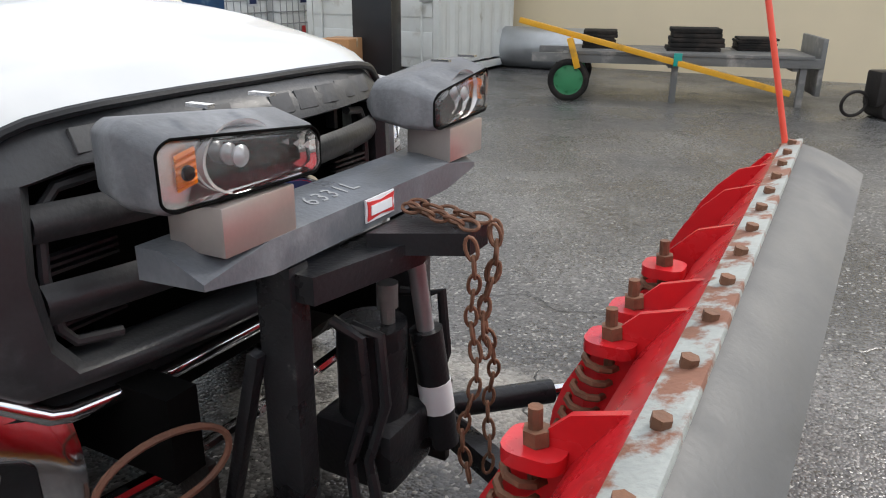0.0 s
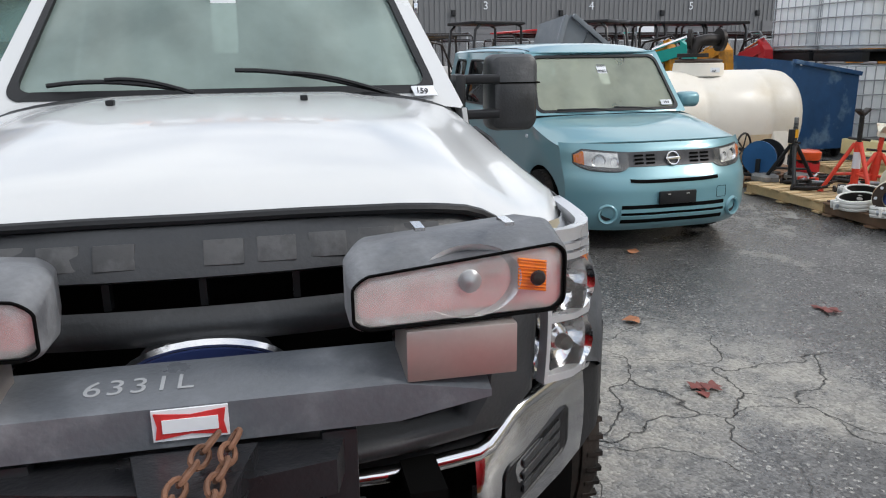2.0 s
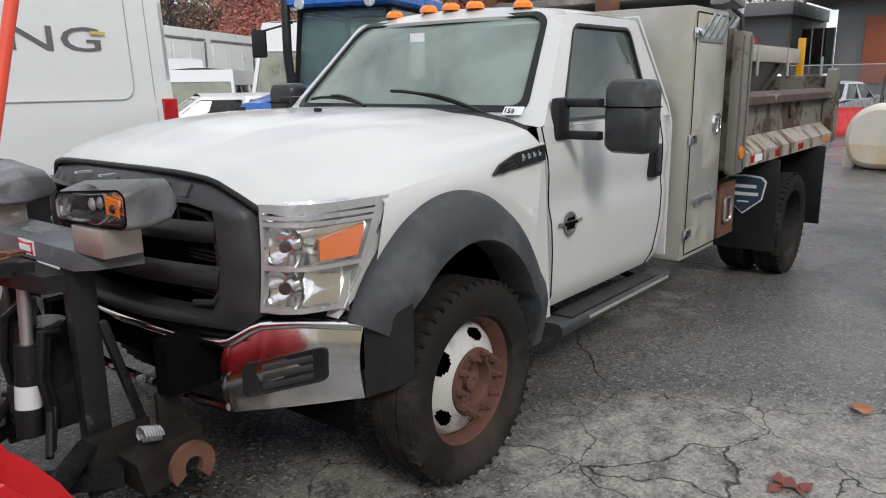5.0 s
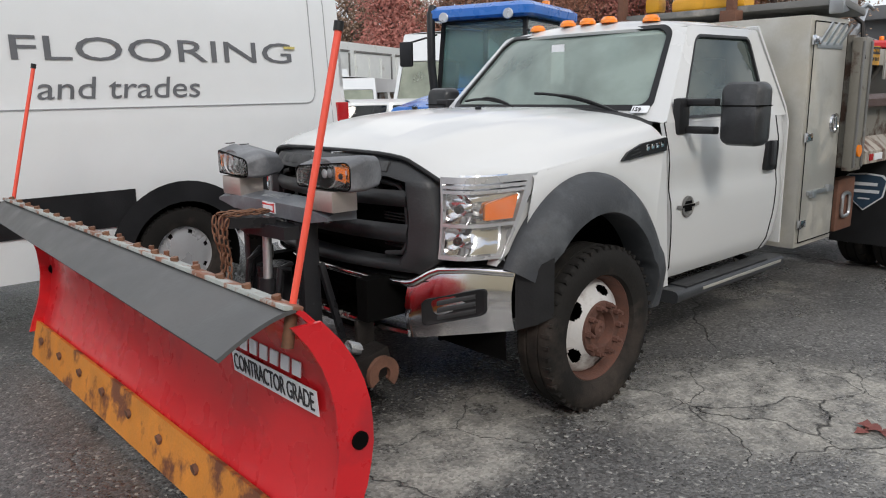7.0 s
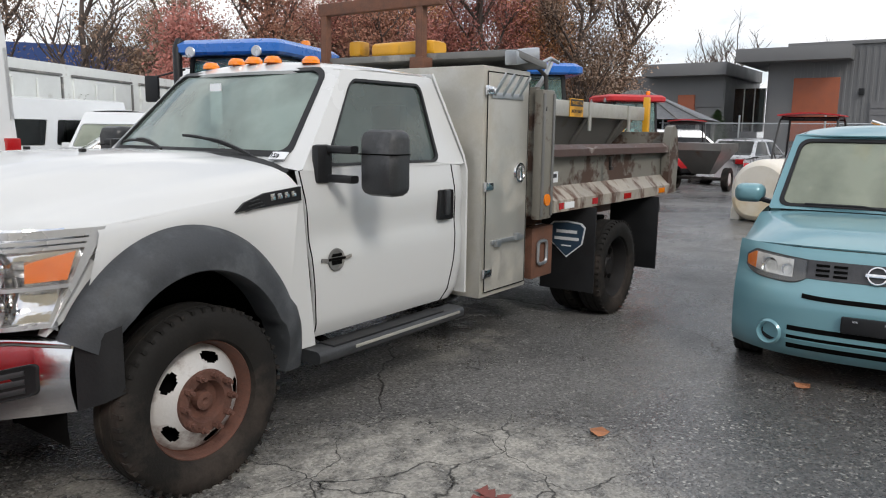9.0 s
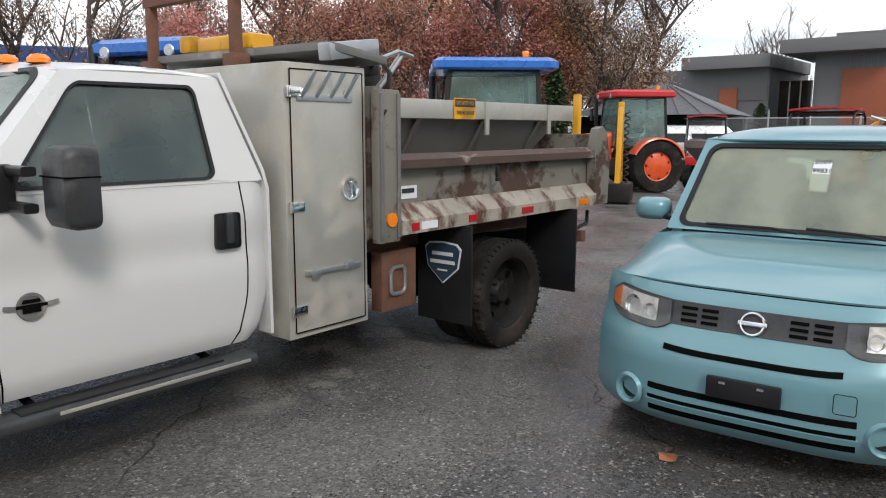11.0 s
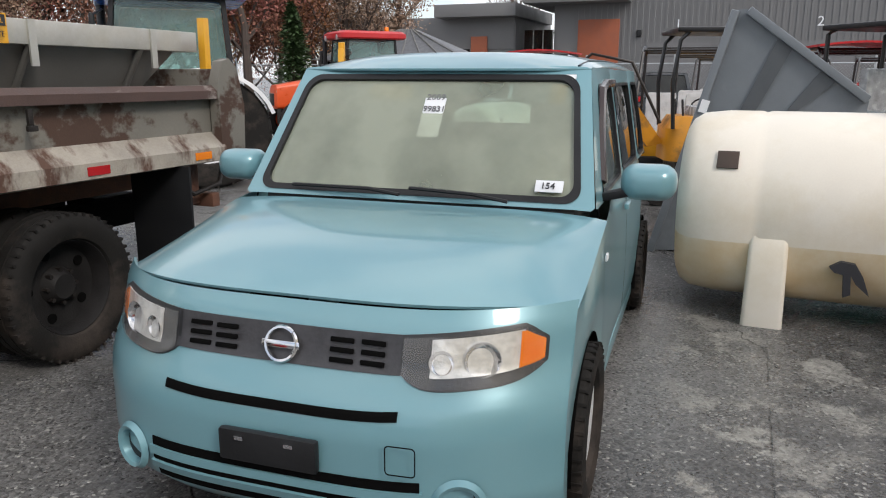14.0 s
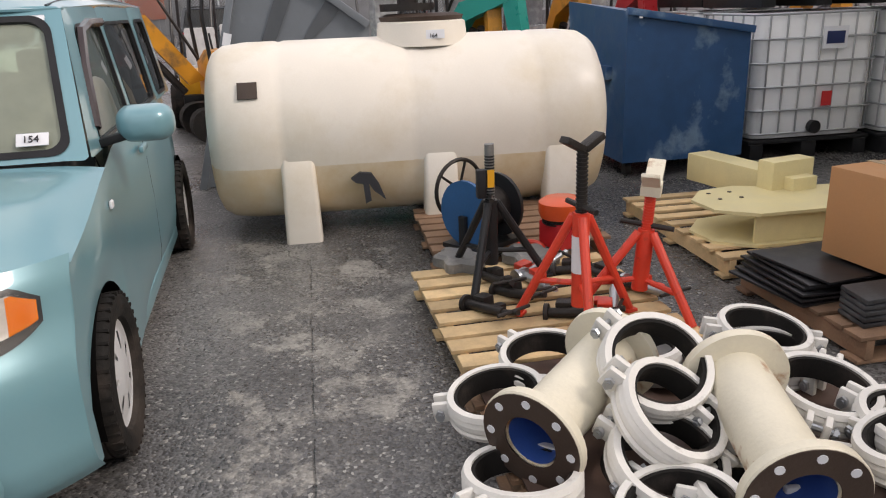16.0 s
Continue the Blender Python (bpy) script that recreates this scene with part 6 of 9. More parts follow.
def croof(u, v):
    y = (2 * v - 1) * 0.705
    k = 1 - (abs(y) / 0.705) ** 3
    return (-0.795 + 0.06 * k * (1 - u) - 2.23 * u, y, 1.595 + 0.075 * k ** 0.7 * math.sin(math.pi / 2 * min(1, u * 6)) ** 0.7 + 0.02 * math.sin(math.pi * u))
sheet(bm, croof, 16, 28, -0.01)
part("roof", bm, TEAL, car, smooth=60)
for y in (-0.64, 0.64):
    tube("roof_channel", BLACKPL, car, [tuple(Vector(croof(u, (y / 0.705 + 1) / 2)) + Vector((0, 0, 0.002))) for u in np.linspace(0.02, 0.98, 8)], 0.005, 5)
bm = bmesh.new()
sheet(bm, lambda u, v: (-3.2 + 0.02 * v, (2 * u - 1) * 0.66, 0.22 + 0.85 * v), 6, 6, 0.02)
part("tailgate", bm, TEAL, car)
boxes("car_floor", DARK, car, ((-1.3, 0, 0.24), (3.6, 1.5, 0.06)), bevel=0)
boxes("dashboard", INTERIOR, car, ((-0.62, 0, 0.98), (0.45, 1.45, 0.14)), bevel=0.04)
for y in (-0.38, 0.38):
    boxes("seat", BEIGE, car, ((-1.35, y, 0.62), (0.5, 0.5, 0.2)), ((-1.62, y, 0.95), (0.16, 0.48, 0.6), (0, -12, 0)), ((-1.70, y, 1.33), (0.10, 0.28, 0.16)), bevel=0.05)
boxes("rear_bench", BEIGE, car, ((-2.5, 0, 0.9), (0.16, 1.3, 0.7)), bevel=0.05)
bm = bmesh.new()
R = ring((-0.88, 0.38, 1.08), (1, 0, 0.6), 0.18, 24)
add_tube(bm, R + [R[0]], 0.014, 8)
part("steering_wheel", bm, INTERIOR, car)
boxes("price_tag", PAPER, car, (tuple(at2(0.52, 0.58, -0.03)), (0.004, 0.10, 0.21), (0, -38, 0)))
text("price_lettering", "2009", LETTERGREY, car, facing(at2(0.49, 0.71, -0.024), (0, 1, 0), (-0.62, 0, 0.78)), 0.045)
text("price_lettering", "99831", LETTERGREY, car, facing(at2(0.487, 0.62, -0.024), (0, 1, 0), (-0.62, 0, 0.78)), 0.042)
boxes("lot_sticker", PAPER, car, (tuple(at2(0.885, 0.13, 0.004)), (0.004, 0.115, 0.055), (0, -38, 0)))
text("lot_number", "154", INK, car, facing(at2(0.862, 0.11, 0.008), (0, 1, 0), (-0.62, 0, 0.78)), 0.04)
boxes("permit_sticker", PAPER, car, (tuple(at2(0.93, 0.915, 0.0)), (0.003, 0.07, 0.025), (0, -38, 0)))
for y0, y1 in ((-0.55, -0.02), (0.02, 0.45)):
    bm = bmesh.new()
    add_tube(bm, [at2((y / 0.80 + 1) / 2, v, 0.02) for y, v in ((y1, 0.0), (y1 - 0.15, 0.03), (y0, 0.045))], 0.008, 6)
    part("wiper", bm, BLACKPL, car)
# grille band, headlights, intake, plate, fog lamps
def fband(bm, y0, y1, z0, z1, off, thick=0.012, n=16, m=4, zf=None):
    sheet(bm, lambda u, v: (fx(y0 + (y1 - y0) * u, z0 + (z1 - z0) * v) + off, y0 + (y1 - y0) * u, (zf(y0 + (y1 - y0) * u, v) if zf else z0 + (z1 - z0) * v)), n, m, thick)
bm = bmesh.new()
fband(bm, -0.40, 0.40, 0.70, 0.815, 0.006, n=16)
part("grille_band", bm, mat("woodgrain_grey_plastic", (0.05, 0.05, 0.055), 0.4, var=0.4, scale=18, bump=0.2), car, "dark grey grille band")
for s in (1, -1):
    for i in range(2):
        for j in range(3):
            y, z = s * (0.20 + 0.10 * i), 0.727 + 0.030 * j
            boxes("grille_slot", DARK, car, ((fx(y, z) + 0.012, y, z), (0.008, 0.078, 0.016), (0, -15, 0)), bevel=0.004)
bm = bmesh.new()
R = ring((fx(0, 0.757) + 0.02, 0, 0.757), (1, 0, 0.3), 0.052, 24)
add_tube(bm, R + [R[0]], 0.007, 6)
add_box(bm, (fx(0, 0.757) + 0.022, 0, 0.757), (0.008, 0.13, 0.022), (0, -15, 0), 0.002)
part("round_badge", bm, CHROME, car, "chrome ring badge with a bar")
for s in (1, -1):
    h = new("headlight")
    h.parent = car
    def hp(u, v, off=0.0):
        y = 0.385 + 0.40 * u
        zc0 = 0.655 + 0.05 * abs(2 * u - 1) ** 4 + 0.02 * u
        zc1 = 0.815 + 0.03 * u - 0.05 * max(0, u - 0.85) / 0.15
        z = zc0 + (zc1 - zc0) * v
        return (fx(y, z) + off, s * y, z)
    bm = bmesh.new()
    sheet(bm, lambda u, v: hp(u, v, 0.006), 18, 8, 0.015 * s)
    part("housing", bm, GREYPL, h, "dark headlight housing")
    bm = bmesh.new()
    sheet(bm, lambda u, v: hp(0.22 + 0.62 * u, 0.22 + 0.68 * v, 0.011), 14, 8, 0.004 * s)
    part("reflector", bm, LAMPPL, h, "bright fluted reflector")
    for u, r in ((0.30, 0.038), (0.58, 0.055)):
        p = hp(u, 0.5, 0.02)
        bm = bmesh.new()
        revolve(bm, [(-0.02, 0.0), (-0.015, r * 0.5), (0.0, r * 0.95), (0.004, r)], p, (1, s * 0.4, 0.1), 20)
        part("lamp_bowl", bm, BRIGHT, h)
    bm = bmesh.new()
    sheet(bm, lambda u, v: hp(0.82 + 0.16 * u, 0.22 + 0.66 * v, 0.013), 5, 6, 0.004 * s)
    part("turn_signal", bm, AMBER, h, "amber turn signal")
    bm = bmesh.new()
    sheet(bm, lambda u, v: hp(0.02 + 0.96 * u, 0.06 + 0.90 * v, 0.022), 14, 6)
    o = part("lens", bm, LENS, h)
    o.visible_shadow = False
    p = Vector((fx(0.58, 0.33) + 0.006, s * 0.58, 0.33))
    bm = bmesh.new()
    revolve(bm, [(0.0, 0.085), (0.018, 0.072), (0.012, 0.06), (-0.03, 0.05), (-0.035, 0.0)], p, (1, s * 0.33, 0), 24)
    part("fog_surround", bm, TEAL, car)
    bm = bmesh.new()
    revolve(bm, [(-0.012, 0.052), (-0.012, 0.0)], p, (1, s * 0.33, 0), 20)
    part("fog_lamp", bm, BLACKPL, car)
bm = bmesh.new()
fband(bm, -0.40, 0.40, 0.575, 0.61, 0.004, zf=lambda y, v: 0.572 + 0.016 * (abs(y) / 0.44) ** 4 + 0.028 * v)
part("upper_intake", bm, DARK, car, "black slot intake")
bm = bmesh.new()
fband(bm, -0.47, 0.47, 0.25, 0.40, 0.004)
part("lower_grille", bm, DARK, car)
for z in (0.30, 0.355):
    bm = bmesh.new()
    fband(bm, -0.48, 0.48, z - 0.014, z + 0.014, 0.012, 0.015)
    part("grille_slat", bm, TEAL, car)
boxes("plate_holder", BLACKPL, car, ((fx(0, 0.46) + 0.018, 0.0, 0.455), (0.03, 0.335, 0.105)), bevel=0.012, label="empty black plate holder")
for y in (-0.09, 0.08):
    boxes("plate_screw", CHROME, car, ((fx(0, 0.46) + 0.036, y, 0.485), (0.006, 0.03, 0.012)), bevel=0)
bm = bmesh.new()
R = [(fx(0.30 + a, 0.47 + b) + 0.004, 0.42 + a, 0.475 + b) for a, b in rrect(0.045, 0.045, 0.012)]
add_tube(bm, R + [R[0]], 0.002, 5)
part("tow_cover", bm, DARK, car)

# ---- white van ----
van = thing("cargo_van", Matrix(), "white high-roof cargo van with grey lettering", "van")
VY = -2.30
def van_y(z):
    return interp([0.4, 0.7, 1.0, 1.45, 1.5, 2.3, 2.55, 2.66, 2.7], [0.0, 0.02, 0.03, 0.0, -0.015, -0.08, -0.16, -0.27, -0.45], z)
for s, y0 in ((1, VY), (-1, VY - 2.0)):
    bm = bmesh.new()
    zl = arches(0.36, (0.68, 4.35), 0.44, 0.36)
    sheet(bm, lambda u, v: (-0.84 + 5.9 * u, y0 + s * van_y(zl(-0.84 + 5.9 * u) + (2.7 - zl(-0.84 + 5.9 * u)) * v), zl(-0.84 + 5.9 * u) + (2.7 - zl(-0.84 + 5.9 * u)) * v), 80, 26)
    part("side_panel", bm, VANWHITE, van, smooth=60)
    bm = bmesh.new()
    sheet(bm, lambda u, v: (1.03 + 2.85 * u, y0 + s * (van_y(0.66 + 0.26 * v) + 0.012), 0.66 + 0.26 * v), 6, 4)
    sheet(bm, lambda u, v: (-0.84 + 1.17 * u, y0 + s * (van_y(0.66 + 0.26 * v) + 0.012), 0.66 + 0.26 * v), 4, 4)
    rr = [[(0.68 - r * math.cos(a), y0 + s * 0.045, 0.36 + r * math.sin(a)) for a in np.linspace(0.35, math.pi - 0.35, 20)] for r in (0.43, 0.585)]
    loft(bm, rr, closed=False)
    part("side_strip", bm, BLACKPL, van, "black plastic rub strip")
    # Van wheel wells, coloured almost black to hold the arches' shade.
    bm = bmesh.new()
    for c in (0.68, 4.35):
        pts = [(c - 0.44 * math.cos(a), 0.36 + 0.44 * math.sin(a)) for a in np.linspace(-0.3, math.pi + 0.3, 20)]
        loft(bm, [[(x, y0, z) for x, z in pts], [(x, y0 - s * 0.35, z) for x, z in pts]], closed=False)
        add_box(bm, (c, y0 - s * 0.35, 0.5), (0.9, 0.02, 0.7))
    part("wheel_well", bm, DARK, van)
    for x in (0.68, 4.35):
        wheel(van, (x, y0 - s * 0.11, 0.37), s, 0.37, 0.23, 0.215, SILVER, DARKRIM, "steel", 40)
bm = bmesh.new()
sheet(bm, lambda u, v: (-0.84 + 5.0 * u, VY - 0.45 - 1.1 * v, 2.70 + 0.03 * math.sin(math.pi * v)), 4, 8, -0.02)
part("roof", bm, VANWHITE, van)
for x, nm in ((-0.84, "rear_door"), (5.06, "front_end")):
    bm = bmesh.new()
    pts = [(x, VY + van_y(z), z) for z in np.linspace(0.36, 2.7, 14)] + [(x, VY - 2.0 - van_y(z), z) for z in np.linspace(2.7, 0.36, 14)]
    add_prism(bm, pts, (0.03 if x < 0 else -0.03, 0, 0))
    part(nm, bm, VANWHITE, van)
boxes("tail_lamp", REDLENS, van, ((-0.80, VY - 0.005, 1.39), (0.11, 0.06, 0.20)), bevel=0.01)
# Panel outline's crease shade is painted as grey lines; the upright is a seam.
bm = bmesh.new()
R = [(0.9 + a, VY + van_y(1.9 + b) + 0.001, 1.95 + b) for a, b in rrect(1.45, 0.46, 0.10)]
add_tube(bm, R + [R[0]], 0.004, 5)
add_tube(bm, [(-0.70, VY + van_y(z) + 0.001, z) for z in np.linspace(0.6, 2.6, 14)], 0.004, 5)
part("panel_crease", bm, mat("seam_and_crease_shade", (0.35, 0.36, 0.37), 0.5, bump=0), van)
tm = lambda x, z: facing((x, VY + van_y(z) + 0.006, z), (-1, 0, 0), (0, -0.05, 1))
text("lettering_line", "FLOORING", LETTERGREY, van, tm(1.70, 1.81), 0.225, 0.001, 1.0, 0.0, 2.05)
text("lettering_line", "and trades", LETTERGREY, van, tm(1.58, 1.555), 0.215, 0.001, 0.98, 0.12, 1.12)
boxes("fuel_flap", mat("brass_cap", (0.6, 0.5, 0.15), 0.4), van, ((-0.33, VY - 0.03, 1.93), (0.10, 0.006, 0.02)), bevel=0)

# ---- horizontal tank on saddle legs ----
def tank(name, m, L, r, label, collar=True):
    t = thing(name, m, label, "tank")
    bm = bmesh.new()
    rings = []
    for y, k in ((-L / 2, 0.80), (-L / 2 + 0.03, 0.90), (-L / 2 + 0.10, 0.97), (-L / 2 + 0.26, 1.0), (-L / 2 + 0.47, 1.0), (-L / 2 + 0.50, 0.985), (-L / 2 + 0.53, 1.0), (-0.03, 1.0), (0, 0.988), (0.03, 1.0), (L / 2 - 0.53, 1.0), (L / 2 - 0.5, 0.985), (L / 2 - 0.47, 1.0), (L / 2 - 0.26, 1.0), (L / 2 - 0.10, 0.97), (L / 2 - 0.03, 0.90), (L / 2, 0.80)):
        pts = []
        for i in range(40):
            a = 2 * math.pi * i / 40
            c, s_ = math.cos(a), math.sin(a)
            xx = c if s_ > 0 else math.copysign(abs(c) ** 0.55, c)
            pts.append((r * k * xx, y, 0.10 + r + r * k * s_))
        rings.append(pts)
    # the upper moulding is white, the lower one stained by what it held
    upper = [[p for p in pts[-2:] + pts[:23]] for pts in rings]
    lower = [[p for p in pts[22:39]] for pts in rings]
    loft(bm, upper, closed=False)
    for pts in (upper[0], upper[-1]):
        bm.faces.new([bm.verts.new(p) for p in pts])
    part("shell", bm, POLY, t, "white polyethylene upper shell", smooth=50)
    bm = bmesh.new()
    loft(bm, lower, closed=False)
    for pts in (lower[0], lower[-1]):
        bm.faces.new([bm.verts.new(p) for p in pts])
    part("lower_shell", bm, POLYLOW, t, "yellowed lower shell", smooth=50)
    for y in (-L * 0.29, L * 0.06, L * 0.37):
        for s in (1, -1):
            bm = bmesh.new()
            loft(bm, [[(s * (x + a), y + b, z) for a, b in rrect(0.10, w, 0.03, 3)] for x, w, z in ((r * 0.90, 0.125, 0.0), (r * 0.90, 0.12, 0.25), (r * 0.86, 0.115, 0.52), (r * 0.78, 0.11, 0.62))])
            part("leg", bm, POLY, t)
    if collar:
        bm = bmesh.new()
        revolve(bm, [(0, 0.34), (0.16, 0.32), (0.17, 0.30), (0.17, 0.0)], (0, 0.14, 0.10 + 2 * r - 0.07), (0, 0, 1), 32)
        part("collar", bm, POLY, t)
        bm = bmesh.new()
        revolve(bm, [(0, 0.0), (0, 0.30), (0.03, 0.31), (0.05, 0.25), (0.05, 0.0)], (0, 0.14, 0.10 + 2 * r + 0.10), (0, 0, 1), 28)
        part("lid", bm, FLANGE, t, "dark brown manway lid")
        boxes("lot_label", PAPER, t, ((r * 0.53, 0.20, 0.10 + 2 * r + 0.01), (0.005, 0.13, 0.06), (0, -6, 0)), bevel=0)
        text("lot_number", "164", INK, t, facing((r * 0.53 + 0.008, 0.155, 0.10 + 2 * r - 0.012), (0, 1, 0), (0, 0, 1)), 0.04)
        boxes("plate", FLANGE, t, ((r * 0.865, -L / 2 + 0.30, 0.10 + r * 1.53), (0.012, 0.13, 0.12), (0, -32, 0)), bevel=0.002)
        bm = bmesh.new()
        add_prism(bm, [(r * 0.95, -0.36 + a, 0.34 + b) for a, b in ((-0.10, 0.09), (-0.04, 0.13), (0.04, 0.12), (0.09, 0.04), (0.13, -0.07), (0.05, 0.0), (0.02, 0.05), (0.03, -0.07), (-0.01, -0.09), (-0.02, 0.05), (-0.07, 0.06))], (0.05, 0, 0))
        part("painted_mark", bm, INK, t, "black painted mark")
    else:
        bm = bmesh.new()
        add_cyl(bm, (r * 0.9, -L / 2 + 0.25, 0.45), (r * 1.05, -L / 2 + 0.25, 0.45), 0.05)
        part("outlet", bm, POLY, t)
        boxes("patch", INK, t, ((r * 0.8, -L / 2 + 0.14, 1.02), (0.03, 0.06, 0.05)))
    return t
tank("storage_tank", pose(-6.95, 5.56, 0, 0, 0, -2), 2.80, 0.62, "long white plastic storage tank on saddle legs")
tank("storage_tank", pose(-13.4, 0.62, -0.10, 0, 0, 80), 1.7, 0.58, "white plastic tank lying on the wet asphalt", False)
pump = thing("pipe_elbow", pose(-6.93, 5.70, 1.51), "black cast iron pipe elbow resting on the tank lid", "pipe")
rods("base_flange", GREASE, pump, ((0, -0.10, 0.0), (0, -0.10, 0.05), 0.20), n=24)
tube("elbow", GREASE, pump, [(0, -0.10, 0.03), (0, -0.10, 0.12), (0, -0.04, 0.20), (0, 0.06, 0.22), (0, 0.28, 0.22)], 0.075, 14)
rods("end_flange", GREASE, pump, ((0, 0.26, 0.22), (0, 0.31, 0.22), 0.15), n=20)
rods("side_cover", GREASE, pump, ((0.03, -0.20, 0.24), (0.06, -0.16, 0.24), 0.13), n=18)
# ---- tilted grey hopper bin ----
bin_ = thing("dump_hopper", pose(-8.9, 4.35, 0.0, 0, 0, 0), "grey plastic dump hopper standing tilted on its nose", "hopper")
bm = bmesh.new()
prof = [(-0.55, 0.0), (0.02, 2.12), (0.10, 2.12), (1.08, 1.38), (1.05, 1.1), (0.2, 0.05)]
loft(bm, [[(x, y, z) for y, z in [(a * k + (1 - k) * 0.3, b * k + (1 - k) * 0.9) for a, b in prof]] for x, k in ((0.55, 1.0), (-0.7, 0.93))])
part("shell", bm, HOPPER, bin_)
bm = bmesh.new()
for a, b in ((0.26, 0.38), (0.62, 0.74)):
    add_prism(bm, [(0.552, -0.50 + 1.5 * a * 0.9, 0.35 + 1.2 * a), (0.552, -0.50 + 1.5 * b * 0.9, 0.35 + 1.2 * b), (0.552, 0.1 + 0.97 * b, 2.06 - 0.72 * b), (0.552, 0.1 + 0.97 * a, 2.06 - 0.72 * a)], (0.02, 0, 0))
# Ribs take the shell's grey halved, with shade put into the colour.
part("rib", bm, mat("shaded_hopper_rib", (0.075, 0.085, 0.095), 0.5), bin_)
boxes("rim_edge", HOPPER, bin_, ((0.57, -0.275, 1.05), (0.09, 0.07, 2.2), (-15, 0, 0)), ((0.57, 0.59, 1.75), (0.09, 0.07, 1.2), (53, 0, 0)), bevel=0.015)
boxes("lot_label", PAPER, bin_, ((0.625, -0.18, 1.32), (0.006, 0.07, 0.11), (-15, 0, 0)), bevel=0)
# ---- blue dumpster ----
ds = thing("dumpster", pose(-7.45, 7.52, 0.0), "faded dark blue steel dumpster on castors", "dumpster")
bm = bmesh.new()
loft(bm, [[(0, 0, 0.14), (0, 0, 1.43), (-1.5, 0, 1.52), (-1.3, 0, 0.14)], [(0, 1.14, 0.14), (0, 1.14, 1.24), (-1.5, 1.14, 1.35), (-1.3, 1.14, 0.14)]])
part("shell", bm, DUMPBLUE, ds)
boxes("rim", DUMPBLUE, ds, ((0.02, 0.57, 1.335), (0.06, 1.18, 0.06), (-9.5, 0, 0)), bevel=0.006)
boxes("lifting_pocket", DUMPBLUE, ds, ((-0.6, -0.03, 0.9), (0.6, 0.06, 0.12)), bevel=0.01)
for x in (-0.15, -1.2):
    for y in (0.1, 1.0):
        bm = bmesh.new()
        add_cyl(bm, (x, y - 0.025, 0.06), (x, y + 0.025, 0.06), 0.06, n=16)
        add_box(bm, (x, y, 0.115), (0.05, 0.07, 0.06))
        part("castor", bm, GREASE, ds)
for y, z in ((0.10, 1.38), (0.72, 1.30)):
    boxes("bolt_plate", PAPER, ds, ((0.045, y, z), (0.006, 0.03, 0.02)), bevel=0)

# ---- caged bulk containers ----
IBCW = mat("ibc_bottle_plastic", (0.88, 0.9, 0.9), 0.4, var=0.04, bump=0.05)
ibc = thing("bulk_container", pose(-8.3, 9.55, 0.0), "white plastic bulk container in a galvanised cage", "container", "stacked bulk containers")
bm = bmesh.new()
loft(bm, [rr_loop((0, 0, z), 0.48 * k, 0.53 * k, 0.10, (1, 0, 0), (0, 1, 0)) for z, k in ((0.16, 0.97), (0.2, 1), (1.05, 1), (1.09, 0.95))])
part("bottle", bm, IBCW, ibc)
for z in np.linspace(0.20, 1.08, 6):
    R = rr_loop((0, 0, z), 0.505, 0.555, 0.09, (1, 0, 0), (0, 1, 0), 3)
    tube("cage_bar", GALV, ibc, R + [R[0]], 0.009, 6)
for i in range(7):
    t = -0.46 + 0.92 * i / 6
    for p, q in (((0.505, t, 0.2), (0.505, t, 1.08)), ((-0.505, t, 0.2), (-0.505, t, 1.08))):
        rods("cage_upright", GALV, ibc, (p, q, 0.008), n=6)
for i in range(6):
    t = -0.42 + 0.84 * i / 5
    for p, q in (((t, 0.555, 0.2), (t, 0.555, 1.08)), ((t, -0.555, 0.2), (t, -0.555, 1.08))):
        rods("cage_upright", GALV, ibc, (p, q, 0.008), n=6)
boxes("pallet_base", BLACKPL, ibc, ((0, 0, 0.135), (1.0, 1.12, 0.03)), ((0, -0.48, 0.06), (1.0, 0.12, 0.12)), ((0, 0, 0.06), (1.0, 0.14, 0.12)), ((0, 0.48, 0.06), (1.0, 0.12, 0.12)), bevel=0.01)
bm = bmesh.new()
add_cyl(bm, (0.50, 0, 0.24), (0.56, 0, 0.24), 0.05)
part("valve", bm, BLACKPL, ibc)
boxes("label_plate", PAPER, ibc, ((0.518, 0.12, 0.90), (0.006, 0.22, 0.16)), bevel=0)
boxes("label_field", BLUEINK, ibc, ((0.523, 0.12, 0.90), (0.004, 0.16, 0.09)), bevel=0)
boxes("hazard_label", REDINK, ibc, ((0.518, 0.10, 0.45), (0.006, 0.09, 0.11)), bevel=0)
BIG = Matrix.Diagonal((1.1, 1.14, 1.24, 1))
for part_ in ibc.children_recursive:
    part_.data.transform(BIG)
for x, y, z in ((-8.3, 9.55, 1.40), (-8.2, 10.9, 0), (-8.2, 10.9, 1.40), (-9.7, 9.7, 0), (-9.7, 9.7, 1.40)):
    copy_thing(ibc, pose(x, y, z, 0, 0, rnd.uniform(-2, 2)))

